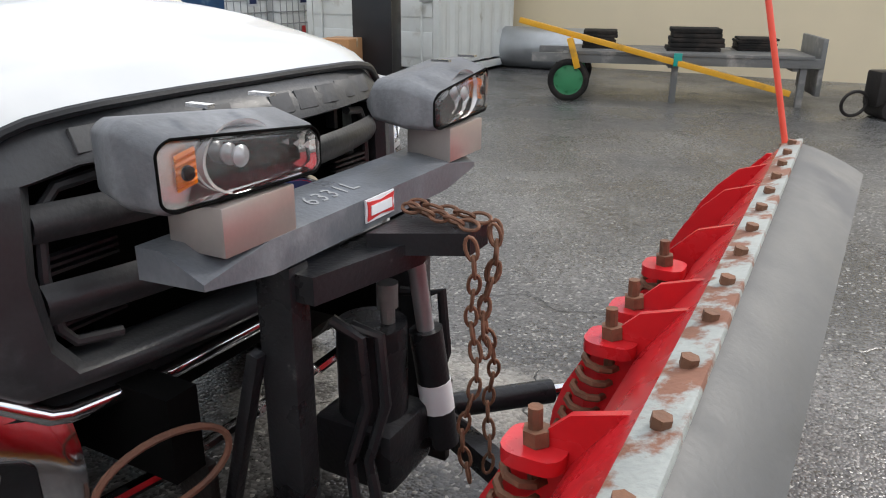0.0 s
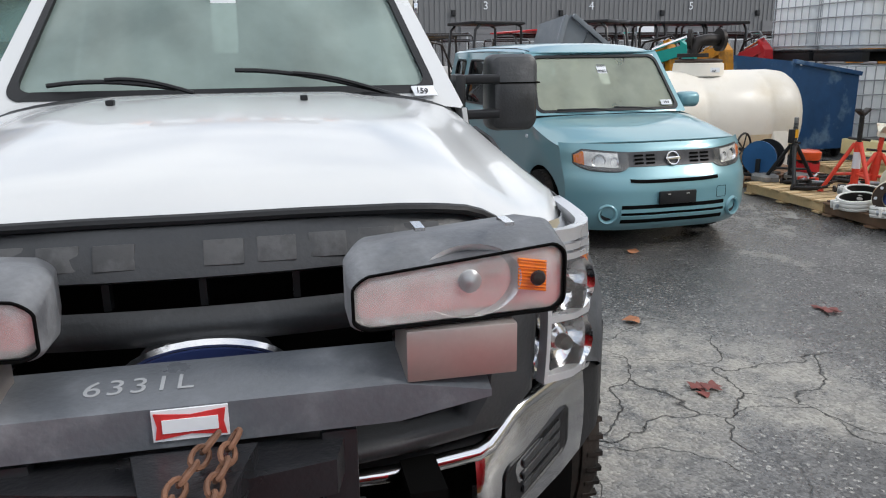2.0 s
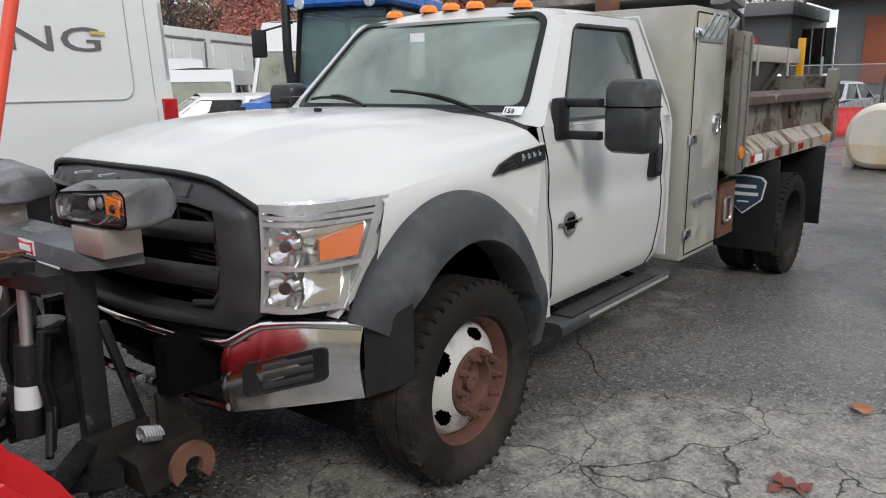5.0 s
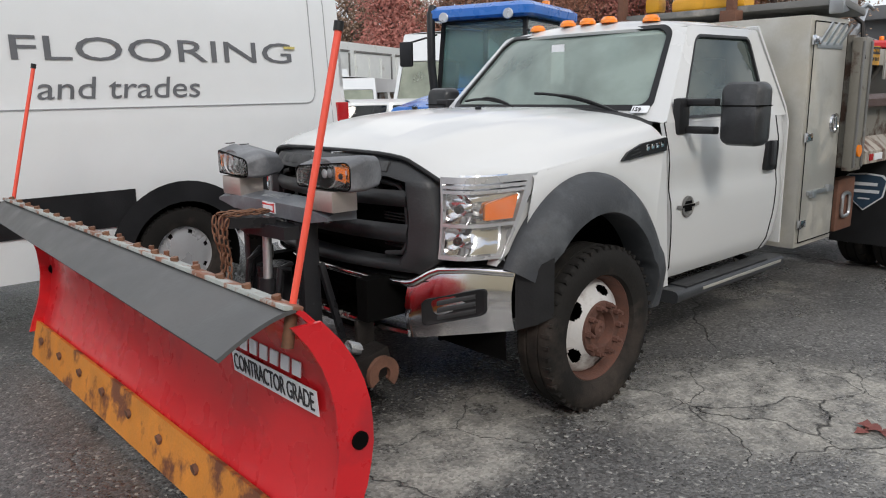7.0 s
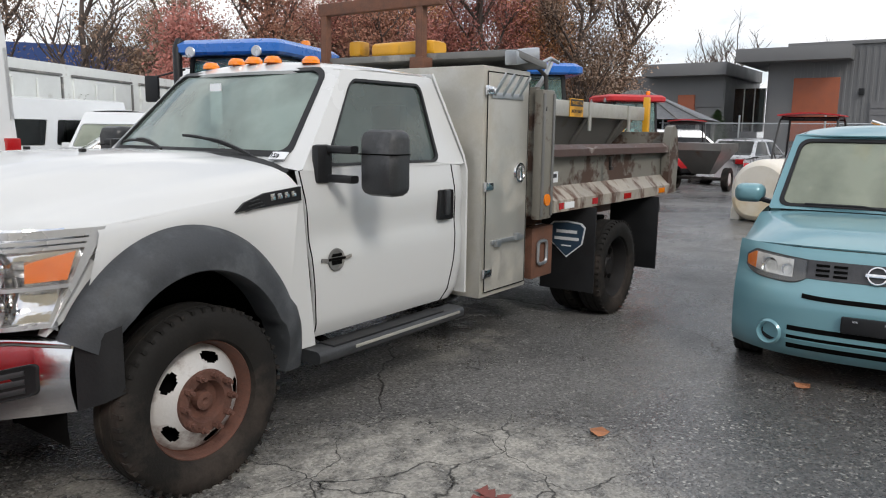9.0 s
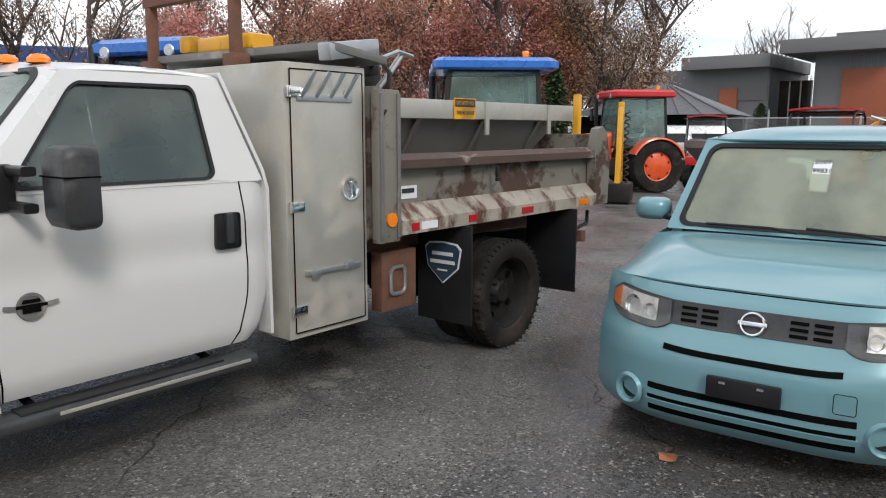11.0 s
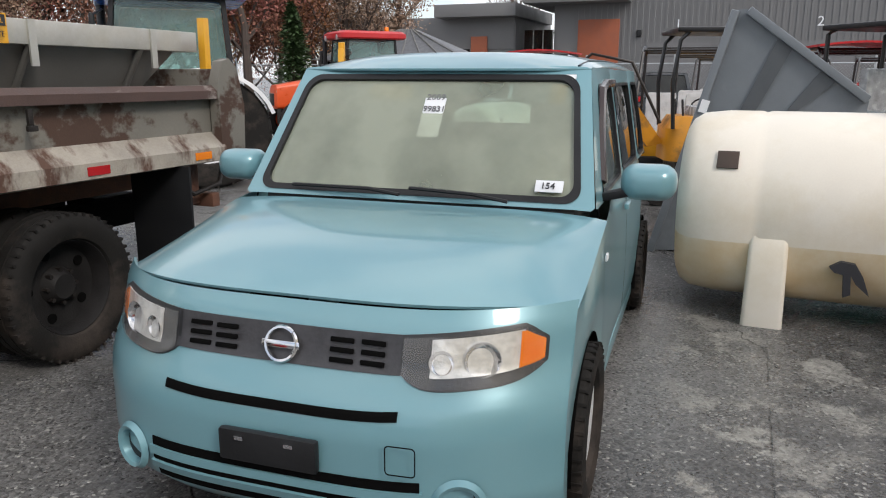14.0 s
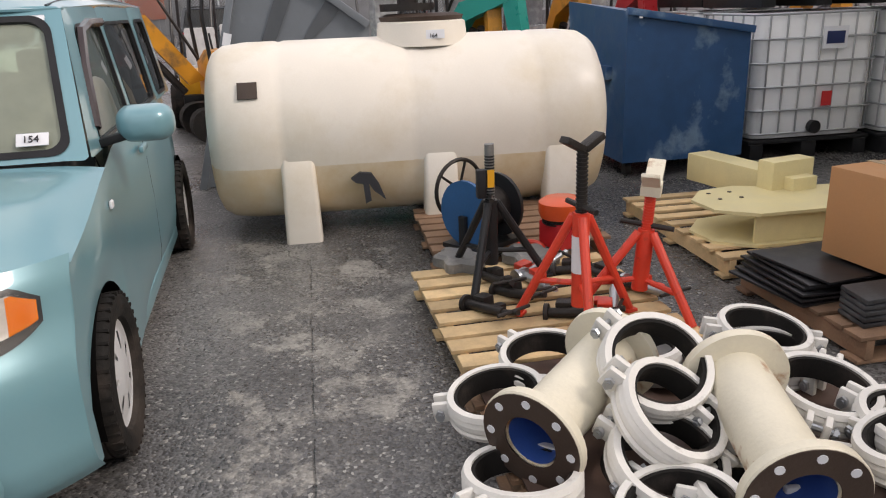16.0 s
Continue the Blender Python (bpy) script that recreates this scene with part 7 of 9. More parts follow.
# ---- pallets and what lies on them ----
def pallet(m, wood, lx, ly, n=7, label="", group="wooden pallets"):
    p = thing("pallet", m, label, "pallet", group)
    for y in (-ly / 2 + 0.05, 0, ly / 2 - 0.05):
        boxes("stringer", wood, p, ((0, y, 0.075), (lx, 0.04, 0.09)), bevel=0.003)
    me = None
    for i in range(n):
        x = -lx / 2 + 0.055 + (lx - 0.11) * i / (n - 1)
        b = boxes("deck_board", wood, p, ((0, 0, 0), (0.11 if n < 9 else 0.095, ly, 0.018)), bevel=0.002) if me is None else new("deck_board", me)
        me = b.data
        b.parent = p
        b.location = (x + rnd.uniform(-0.006, 0.006), rnd.uniform(-0.01, 0.01), 0.131)
        b.rotation_euler = (0, 0, rnd.uniform(-0.008, 0.008))
    for i in range(3):
        b = new("base_board", me)
        b.parent = p
        b.location = (-lx / 2 + 0.06 + (lx - 0.12) * i / 2, 0, 0.018)
    return p
pallet(pose(-4.58, 5.90, 0, 0, 0, 2), WOOD, 1.2, 1.1, 8, "fresh yellow pine pallet under jack stands")
pallet(pose(-5.98, 6.06, 0, 0, 0, -1), OLDWOOD, 1.0, 1.12, 7, "weathered brown pallet under a hose reel")
pallet(pose(-3.33, 6.05, 0, 0, 0, 1), OLDWOOD, 1.2, 1.36, 8, "low pallet under white pipe fittings")
pallet(pose(-5.62, 7.66, 0, 0, 0, 0), WOOD, 1.45, 1.2, 9, "yellow pine pallet under a cream steel bracket")
pallet(pose(-4.30, 7.66, 0, 0, 0, 1), OLDWOOD, 0.95, 1.2, 7, "weathered pallet under black panels and a carton")

def bolt_ring(e, c, axis, r, n, size, m_):
    a = Vector(axis).normalized()
    for p in ring(c, a, r, n):
        rods("bolt", m_, e, (tuple(p), tuple(p + a * size), size * 1.1), n=6)


def spool(m, label):
    """A flanged pipe spool lying on its side, its axis along x."""
    e = thing("pipe_spool", m, label, "pipe", "flanged pipe spools")
    bm = bmesh.new()
    revolve(bm, [(-0.26, 0.085), (-0.26, 0.105), (0.26, 0.105), (0.26, 0.085), (-0.26, 0.085)], (0, 0, 0), (1, 0, 0), 32)
    part("barrel", bm, PIPEWHITE, e, "chipped cream-white barrel")
    bm = bmesh.new()
    revolve(bm, [(-0.265, 0.083), (0.265, 0.083)], (0, 0, 0), (1, 0, 0), 24)
    part("lining", bm, mat("blue_lining", (0.03, 0.08, 0.3), 0.4), e, "blue lining")
    for x, s in ((0.27, 1), (-0.27, -1)):
        bm = bmesh.new()
        revolve(bm, [(0, 0.09), (-s * 0.03, 0.105), (-s * 0.03, 0.17), (0.0, 0.172), (s * 0.006, 0.168), (s * 0.006, 0.088)], (x, 0, 0), (1, 0, 0), 36)
        part("flange", bm, PIPEWHITE, e)
        bm = bmesh.new()
        revolve(bm, [(0, 0.088), (s * 0.004, 0.088), (s * 0.004, 0.166), (0, 0.166)], (x + s * 0.005, 0, 0), (1, 0, 0), 36)
        part("flange_face", bm, FLANGE, e, "dark brown gasket face")
        for p in ring((x + s * 0.006, 0, 0), (1, 0, 0), 0.138, 8):
            rods("bolt_hole", PAPER, e, (tuple(p), (p.x + s * 0.006, p.y, p.z), 0.014), n=10)
    return e
sp = spool(pose(-3.31, 5.62, 0.345, 0, 8, -48), "chipped cream-white flanged pipe spool lying on the pallet")
copy_thing(sp, pose(-2.98, 6.08, 0.345, 40, 8, -10))


def coupling(m, r=0.15):
    """A grooved pipe coupling: two ribbed half rings with bolted ears round a black gasket."""
    e = thing("pipe_coupling", m, "white painted grooved pipe coupling with black gasket", "coupling", "loose pipe couplings")
    bm = bmesh.new()
    revolve(bm, [(-0.036, r), (-0.036, r + 0.022), (-0.022, r + 0.03), (-0.016, r + 0.022), (-0.006, r + 0.03), (0.006, r + 0.03), (0.016, r + 0.022), (0.022, r + 0.03), (0.036, r + 0.022), (0.036, r), (-0.036, r)], (0, 0, 0), (0, 0, 1), 36)
    part("half_shell", bm, CLAMPW, e)
    bm = bmesh.new()
    revolve(bm, [(-0.030, r - 0.012), (0.030, r - 0.012), (0.030, r + 0.001), (-0.030, r + 0.001), (-0.030, r - 0.012)], (0, 0, 0), (0, 0, 1), 32)
    part("gasket", bm, RUBBER, e)
    for s in (1, -1):
        for y in (-0.028, 0.028):
            boxes("ear", CLAMPW, e, ((s * (r + 0.048), y, 0), (0.062, 0.022, 0.058)), bevel=0.008)
        rods("bolt", GALV, e, ((s * (r + 0.052), -0.065, 0), (s * (r + 0.052), 0.065, 0), 0.009), n=8)
        for y in (-0.06, 0.052):
            rods("nut", GALV, e, ((s * (r + 0.052), y, 0), (s * (r + 0.052), y + 0.012, 0), 0.017), n=6)
    return e
cp = coupling(pose(-3.75, 5.66, 0.235, 6, 4, 30))
for part_ in cp.children:
    part_.data.transform(Matrix.Diagonal((1.0, 1.0, 1.35, 1)))
for x, y, z, a, b, c in ((-3.55, 5.42, 0.21, 5, -8, 75), (-3.08, 5.38, 0.21, -6, 4, 120), (-3.25, 5.86, 0.44, 22, 30, 40), (-3.10, 5.84, 0.36, 14, 34, 60), (-3.02, 5.80, 0.25, 14, 22, 45), (-3.62, 6.50, 0.21, 4, 2, 20), (-3.66, 6.50, 0.285, 6, 8, 75), (-3.24, 6.46, 0.27, 10, -6, 140), (-3.02, 6.62, 0.24, 0, 10, 30),
                     (-2.86, 6.50, 0.30, 12, -12, 10), (-2.80, 5.74, 0.23, 10, 0, 20), (-2.86, 6.28, 0.2, 0, 5, 90), (-3.80, 6.05, 0.21, 0, 0, 10), (-2.82, 5.98, 0.21, -8, 4, 65)):
    copy_thing(cp, pose(x, y, z, a, b, c))
sheet_ = boxes("backing_sheet", mat("brown_hardboard", (0.10, 0.06, 0.045), 0.7, var=0.2), None, ((-3.34, 6.05, 0.152), (1.15, 1.3, 0.012), (0, 0, 1)), bevel=0.002)
tagged(sheet_, "brown hardboard sheet lying on the fittings pallet", "board")
gk = thing("rubber_gasket", pose(-3.05, 5.78, 0.18), "black rubber gasket rings lying among the fittings", "gasket")
bm = bmesh.new()
revolve(bm, [(0, 0.13), (0.03, 0.135), (0.035, 0.16), (0.0, 0.165), (0, 0.13)], (0, 0, 0), (0.1, 0.2, 1), 28)
part("gasket_ring", bm, RUBBER, gk)
fl = thing("loose_flange", pose(-3.66, 6.14, 0.20, 14, -8, 0), "grey drilled blind flange lying among the fittings", "flange")
bm = bmesh.new()
revolve(bm, [(0, 0.06), (0, 0.17), (0.025, 0.17), (0.025, 0.06), (0, 0.06)], (0, 0, 0), (0, 0, 1), 32)
part("disc", bm, GREYSTEEL, fl)


def jack_stand(m, paint, h, label, top="vee"):
    e = thing("jack_stand", m, label, "jack stand", "jack stands")
    rods("column", paint, e, ((0, 0, 0.10), (0, 0, h * 0.62), 0.038), n=16)
    for i in range(3):
        a = math.radians(90 + 120 * i)
        d = Vector((math.cos(a), math.sin(a), 0))
        bm = bmesh.new()
        add_cyl(bm, d * 0.30 + Vector((0, 0, 0.015)), d * 0.035 + Vector((0, 0, h * 0.60)), 0.021, n=10)
        part("leg", bm, paint, e)
        bm = bmesh.new()
        add_cyl(bm, d * 0.20 + Vector((0, 0, h * 0.22)), Vector((0, 0, h * 0.24)), 0.014, n=8)
        part("brace", bm, paint, e)
        boxes("foot", paint, e, (tuple(d * 0.30 + Vector((0, 0, 0.008))), (0.06, 0.06, 0.016), (0, 0, 90 + 120 * i)))
    bm = bmesh.new()
    for k in range(16):
        z0 = h * 0.62 + (h * 0.33) * k / 16
        add_cyl(bm, (0, 0, z0), (0, 0, z0 + h * 0.33 / 32), 0.026, n=12)
        add_cyl(bm, (0, 0, z0 + h * 0.33 / 32), (0, 0, z0 + h * 0.33 / 16), 0.022, n=12)
    part("screw", bm, GREASE if top == "vee" else paint, e)
    rods("handle_bar", GREASE, e, ((-0.12, 0.02, h * 0.65), (0.12, -0.02, h * 0.65), 0.013), n=8)
    if top == "post":
        rods("ratchet_post", GREYSTEEL, e, ((0, 0, h * 0.6), (0, 0, h * 1.02), 0.024), n=16)
        boxes("yellow_label", YELLOW, e, ((0.026, 0, h * 0.78), (0.006, 0.035, 0.09)), bevel=0)
        boxes("ratchet_pawl", BLACKPL, e, ((0.0, -0.045, h * 0.74), (0.05, 0.05, 0.15)), bevel=0.01)
    elif top == "vee":
        boxes("saddle", GREASE, e, ((0, -0.05, h * 0.97), (0.06, 0.11, 0.03), (-28, 0, 0)), ((0, 0.05, h * 0.97), (0.06, 0.11, 0.03), (28, 0, 0)), bevel=0.006)
    else:
        boxes("saddle", PIPEWHITE, e, ((0, -0.08, h * 0.99), (0.08, 0.20, 0.02), (-30, 0, 0)), ((0, 0.08, h * 0.99), (0.08, 0.20, 0.02), (30, 0, 0)), ((0, 0, h * 0.92), (0.09, 0.10, 0.06)), bevel=0.006)
    return e
jack_stand(pose(-4.24, 5.97, 0.14, 0, 0, 20), JACKRED, 0.86, "red screw jack stand with a worn label standing on a pallet")
jack_stand(pose(-4.36, 6.30, 0.14, 0, 4, 60), JACKRED, 0.64, "faded red jack stand with a pale V-shaped head", "plate")
jack_stand(pose(-4.90, 5.72, 0.14, 0, 0, 0), BLACKPL, 0.72, "black jack stand with a grey post standing on a pallet", "post")
rods_ = thing("jack_label", pose(-4.24, 5.97, 0.40), "white paper label wrapped round a jack stand", "label")
rods("wrap", PAPER, rods_, ((0, 0, 0.0), (0, 0, 0.17), 0.0395), n=16)
# loose bottle jacks, clamps and spanners
tools = [(-4.95, 6.0), (-4.82, 5.72), (-4.45, 5.60), (-4.72, 5.92), (-4.60, 5.78), (-4.86, 6.22), (-4.40, 6.20), (-4.70, 6.30), (-4.30, 6.0), (-4.5, 6.42)]
for i, (x, y) in enumerate(tools):
    e = thing("bottle_jack" if i % 2 else "pipe_clamp", pose(x, y, 0.17, 0, rnd.uniform(-8, 8), rnd.uniform(0, 180)), "greasy old hand jack lying on the pallet" if i % 2 else "dark steel screw clamp lying on the pallet", "tool", "loose tools")
    bm = bmesh.new()
    add_cyl(bm, (-0.15, 0, 0), (0.10, 0, 0.01), 0.024, n=12)
    add_cyl(bm, (0.10, 0, 0.01), (0.2, 0, 0.03), 0.014, n=10)
    add_cyl(bm, (-0.17, -0.0, 0), (-0.15, 0, 0), 0.045, n=14)
    part("barrel", bm, GREASE if i % 3 else GALV, e)
    rods("cross_handle", GREASE, e, ((0.16, -0.09, 0.03), (0.18, 0.09, 0.035), 0.009), n=8)
    boxes("jaw", JACKRED if i % 3 == 0 else GREASE, e, ((-0.08, 0.04, 0.02), (0.08, 0.07, 0.06)), ((0.0, 0.05, 0.0), (0.05, 0.09, 0.03)), bevel=0.012)
# hose reel with hand wheel, red engine, valve bodies on the weathered pallet
reel = thing("hose_reel", pose(-5.55, 5.82, 0.14, 0, 0, 35), "blue and black cable reel standing on the pallet", "reel")
for y, m_ in ((-0.14, mat("blue_reel_paint", (0.02, 0.10, 0.25), 0.5)), (0.14, BLACKPL)):
    bm = bmesh.new()
    add_cyl(bm, (0, y - 0.012, 0.22), (0, y + 0.012, 0.22), 0.20, n=28)
    part("flange", bm, m_, reel)
rods("drum", GREASE, reel, ((0, -0.13, 0.22), (0, 0.13, 0.22), 0.12), n=20)
boxes("stand", BLACKPL, reel, ((0, -0.17, 0.10), (0.05, 0.03, 0.22)), ((0, 0.17, 0.10), (0.05, 0.03, 0.22)), ((0, 0, 0.015), (0.3, 0.4, 0.03)), bevel=0.005)
hw = thing("hand_wheel", pose(-5.85, 5.74, 0.42, 0, 0, 30), "rusty spoked hand wheel on a valve stem", "hand wheel")
bm = bmesh.new()
R = ring((0, 0, 0), (1, 0, 0), 0.19, 28)
add_tube(bm, R + [R[0]], 0.013, 8)
part("rim", bm, GREASE, hw)
for i in range(5):
    a = 2 * math.pi * i / 5
    rods("spoke", GREASE, hw, ((0, 0, 0), (0, 0.185 * math.cos(a), 0.185 * math.sin(a)), 0.009), n=8)
rods("stem", GREASE, hw, ((-0.05, 0, 0), (0.30, 0, -0.12), 0.02), n=10)
rods("stem_foot", GREASE, hw, ((0.05, 0, -0.28), (0.05, 0, -0.02), 0.03), n=10)
eng = thing("small_engine", pose(-5.32, 6.25, 0.14, 0, 0, 20), "bright red and black small engine standing on the pallet", "engine")
boxes("crankcase", REDP, eng, ((0, 0, 0.10), (0.2, 0.2, 0.16)), bevel=0.02)
bm = bmesh.new()
revolve(bm, [(0.20, 0.13), (0.23, 0.14), (0.29, 0.14), (0.31, 0.11), (0.31, 0)], (0, 0, 0), (0, 0, 1), 24)
part("cowl", bm, TORANGE, eng)
for i in range(4):
    bm = bmesh.new()
    add_cyl(bm, (0, 0, 0.165 + 0.012 * i), (0, 0, 0.17 + 0.012 * i), 0.12, n=18)
    part("fin", bm, GREASE, eng)
for x, y, r in ((-5.18, 5.60, 0.12), (-5.12, 6.0, 0.13)):
    e = thing("valve_body", pose(x, y, 0.145, 0, 0, 20), "grey cast metal valve body lying on the pallet", "valve", "valve bodies")
    bm = bmesh.new()
    pts = [(r * (1 + 0.16 * math.cos(6 * a)) * math.cos(a) * 1.3, r * (1 + 0.16 * math.cos(6 * a)) * math.sin(a), 0) for a in np.linspace(0, 2 * math.pi, 37)[:-1]]
    loft(bm, [pts, [(x_, y_, 0.05) for x_, y_, _ in pts], [(x_ * 0.8, y_ * 0.8, 0.07) for x_, y_, _ in pts]])
    part("casting", bm, GREYSTEEL, e)
hk = thing("red_shackle", pose(-5.30, 6.05, 0.165), "red steel shackle lying on the pallet", "shackle")
bm = bmesh.new()
R = ring((0, 0, 0), (0.2, 0, 1), 0.07, 20)
add_tube(bm, R + [R[0]], 0.022, 8)
part("bow", bm, JACKRED, hk)
# cream bracket
br = thing("steel_bracket", pose(-5.55, 7.62, 0.14, 0, 0, 0), "cream painted hollow steel bracket on a pallet", "bracket")
bm = bmesh.new()
arc = [(0.55, 0.55), (0.05, 0.55), (0.02, 0.15), (-0.10, -0.10), (-0.05, -0.36), (0.15, -0.52), (0.40, -0.50), (0.55, -0.30)]
for z0, z1 in ((0.0, 0.018), (0.19, 0.208)):
    loft(bm, [[(x, y, z0) for x, y in arc], [(x, y, z1) for x, y in arc]])
add_box(bm, (0.50, 0.1, 0.105), (0.018, 0.8, 0.17))
add_box(bm, (0.10, 0.35, 0.105), (0.018, 0.4, 0.17))
part("c_plate", bm, CREAM, br)
bm = bmesh.new()
add_box(bm, (-0.35, 0.15, 0.19), (1.0, 0.20, 0.20), (0, 0, 12), 0.012)
add_box(bm, (0.0, 0.20, 0.24), (0.14, 0.34, 0.30), (0, 0, 12), 0.02)
part("arm", bm, CREAM, br)
for p in ring((0.12, -0.28, 0.209), (0, 0, 1), 0.10, 4):
    rods("bolt_hole", FLANGE, br, (tuple(p), (p.x, p.y, p.z + 0.003), 0.014), n=10)
# black panels, carton, black cabinet
bp_ = thing("sheet_stack", pose(-4.36, 7.30, 0.14, 0, 0, 4), "stack of glossy black sheet panels on a pallet", "panels")
for i in range(6):
    boxes("panel", BLACKSHEET, bp_, ((0.02 * (i % 3) - 0.10, 0.02 * i, 0.010 + 0.022 * i), (0.52, 0.62, 0.012), (0, rnd.uniform(-1, 1), rnd.uniform(-5, 5))), bevel=0.002)
for i in range(5):
    boxes("channel", GREYPL, bp_, ((0.38 + 0.012 * (i % 2), 0.10, 0.02 + 0.028 * i), (0.16, 0.60, 0.02), (0, 6, rnd.uniform(-3, 3))), bevel=0.004)
box_ = thing("carton", pose(-4.30, 7.62, 0.285, 0, 0, 8), "brown cardboard carton with tape on the black panels", "box")
boxes("box_body", CARD, box_, ((0, 0, 0.22), (0.46, 0.50, 0.44)), bevel=0.006)
boxes("tape", mat("clear_tape", (0.5, 0.36, 0.22), 0.25), box_, ((0, 0, 0.442), (0.47, 0.05, 0.003)), ((0.232, 0, 0.38), (0.003, 0.05, 0.12)), bevel=0)
bc = thing("black_cabinet", pose(-3.95, 7.98, 0.14, 0, 0, 6), "tall matt black sheet metal cabinet shell on a pallet", "cabinet")
boxes("shell", BLACKSHEET, bc, ((0, 0, 0.68), (0.62, 0.30, 1.36)), bevel=0.004)
boxes("bent_edge", BLACKSHEET, bc, ((0.30, -0.16, 0.68), (0.03, 0.03, 1.36)), bevel=0.002)
for x in (-0.25, 0.22):
    boxes("rivet", GALV, bc, ((x, -0.155, 1.28), (0.02, 0.01, 0.02)), bevel=0.003)


# ---- white site container, cream wall, trailer ----
con = thing("site_container", pose(0.1, 0.4, 0), "short white corrugated shipping container with barred vent", "container")
bm = bmesh.new()
CX0, CX1, CY0, CY1, CZ0, CZ1 = -6.1, -3.62, 8.65, 11.5, 0.10, 2.55
n = 26
pts = []
for i in range(n):
    y = CY0 + 0.1 + (CY1 - CY0 - 0.2) * i / (n - 1)
    pts.append((CX1 - (0.03 if (i // 2) % 2 else 0.0), y))
loft(bm, [[(x, y, CZ0 + 0.12) for x, y in pts], [(x, y, CZ1 - 0.1) for x, y in pts]], closed=False)
part("corrugated_side", bm, CONT, con, smooth=0)
boxes("door_leaf", CONT, con, ((-5.48, CY0 + 0.04, 1.33), (1.18, 0.05, 2.25)), bevel=0.004)
boxes("door_leaf", CONT, con, ((-4.24, CY0 + 0.04, 1.33), (1.18, 0.05, 2.25)), bevel=0.004)
for x in (-5.48, -4.24):
    for z in (0.55, 1.15, 1.75, 2.2):
        boxes("pressed_panel", CONT, con, ((x, CY0 + 0.008, z), (1.0, 0.02, 0.38)), bevel=0.008)
for x in (-5.8, -5.15, -4.55, -3.92):
    rods("lock_rod", CONT, con, ((x, CY0 - 0.02, 0.25), (x, CY0 - 0.02, 2.4), 0.018), n=8)
    boxes("lock_handle", GALV, con, ((x + 0.09, CY0 - 0.035, 1.2), (0.22, 0.02, 0.035)))
for x in (CX0 + 0.05, CX1 - 0.05):
    boxes("corner_post", CONT, con, ((x, CY0 + 0.05, 1.32), (0.11, 0.12, 2.46)), bevel=0.006)
    boxes("corner_post", CONT, con, ((x, CY1 - 0.05, 1.32), (0.11, 0.12, 2.46)), bevel=0.006)
    boxes("base_rail", CONT, con, ((x, (CY0 + CY1) / 2, 0.12), (0.10, CY1 - CY0 - 0.2, 0.12)), bevel=0.004)
    boxes("top_rail", CONT, con, ((x, (CY0 + CY1) / 2, 2.48), (0.10, CY1 - CY0 - 0.2, 0.12)), bevel=0.004)
boxes("container_roof", CONT, con, ((-4.86, 10.07, 2.54), (2.4, 2.8, 0.04)), bevel=0)
boxes("back_side", CONT, con, ((-6.05, 10.07, 1.3), (0.04, 2.7, 2.3)), ((-4.86, 11.45, 1.3), (2.3, 0.04, 2.3)), bevel=0)
vent = boxes("vent_frame", PAPER, con, ((CX1 + 0.01, 10.35, 1.62), (0.03, 0.50, 0.50)), bevel=0.004)
for i in range(7):
    rods("vent_bar", GALV, vent, ((CX1 + 0.04, 10.14 + 0.07 * i, 1.40), (CX1 + 0.04, 10.14 + 0.07 * i, 1.84), 0.01), n=6)
for y in (8.75, 11.4):
    boxes("skid", DARK, con, ((-4.86, y, 0.05), (2.3, 0.15, 0.10)), bevel=0)
bm = bmesh.new()
add_box(bm, (5.0, 12.55, 3.0), (28, 0.3, 6.0))
w = part("wall_cream", bm, CREAMWALL, smooth=0)
tagged(w, "cream painted warehouse wall", "wall", kind="structure")
pipe = thing("galvanised_pipe", pose(-3.2, 11.7, 0), "large galvanised steel pipe lying by the wall", "pipe")
bm = bmesh.new()
revolve(bm, [(-0.9, 0.33), (-0.9, 0.36), (1.2, 0.36), (1.2, 0.33), (-0.9, 0.33)], (0, 0, 0.36), (1, 0.05, 0), 32)
part("barrel", bm, GALV, pipe)
tr = thing("flat_trailer", pose(-1.45, 8.9, 0, 0, 0, 16), "grey flat trailer with green wheels beside the wall", "trailer")
boxes("side_rail", GREYSTEEL, tr, ((1.4, -0.55, 0.55), (3.6, 0.06, 0.12)), ((1.4, 0.55, 0.55), (3.6, 0.06, 0.12)), bevel=0.006)
boxes("deck", GREYSTEEL, tr, ((1.6, 0, 0.62), (3.0, 1.2, 0.04)), bevel=0.004)
for x in (0.0, 1.4, 2.9):
    boxes("cross_member", GREYSTEEL, tr, ((x, 0, 0.50), (0.08, 1.1, 0.10)), bevel=0.004)
for x in (1.45, 3.0):
    boxes("stand_leg", GREYSTEEL, tr, ((x, -0.5, 0.25), (0.08, 0.08, 0.5)), bevel=0.004)
boxes("end_board", GREYSTEEL, tr, ((3.2, 0, 0.5), (0.06, 1.1, 0.7)), bevel=0.006)
GRIM = mat("green_wheel_paint", (0.03, 0.2, 0.08), 0.5, var=0.2)
for y in (-0.62, 0.62):
    wheel(tr, (0.1, y, 0.27), -1 if y < 0 else 1, 0.27, 0.14, 0.19, GRIM, GRIM, "steel", 30)
arm = boxes("drawbar", YELLOW, tr, ((1.1, -0.72, 0.62), (3.5, 0.08, 0.07), (0, 13, -8)), bevel=0.006, label="yellow drawbar lowered across the trailer")
boxes("drawbar_fork", YELLOW, tr, ((0.15, -0.66, 0.62), (0.08, 0.10, 0.40), (0, -18, 0)), bevel=0.01)
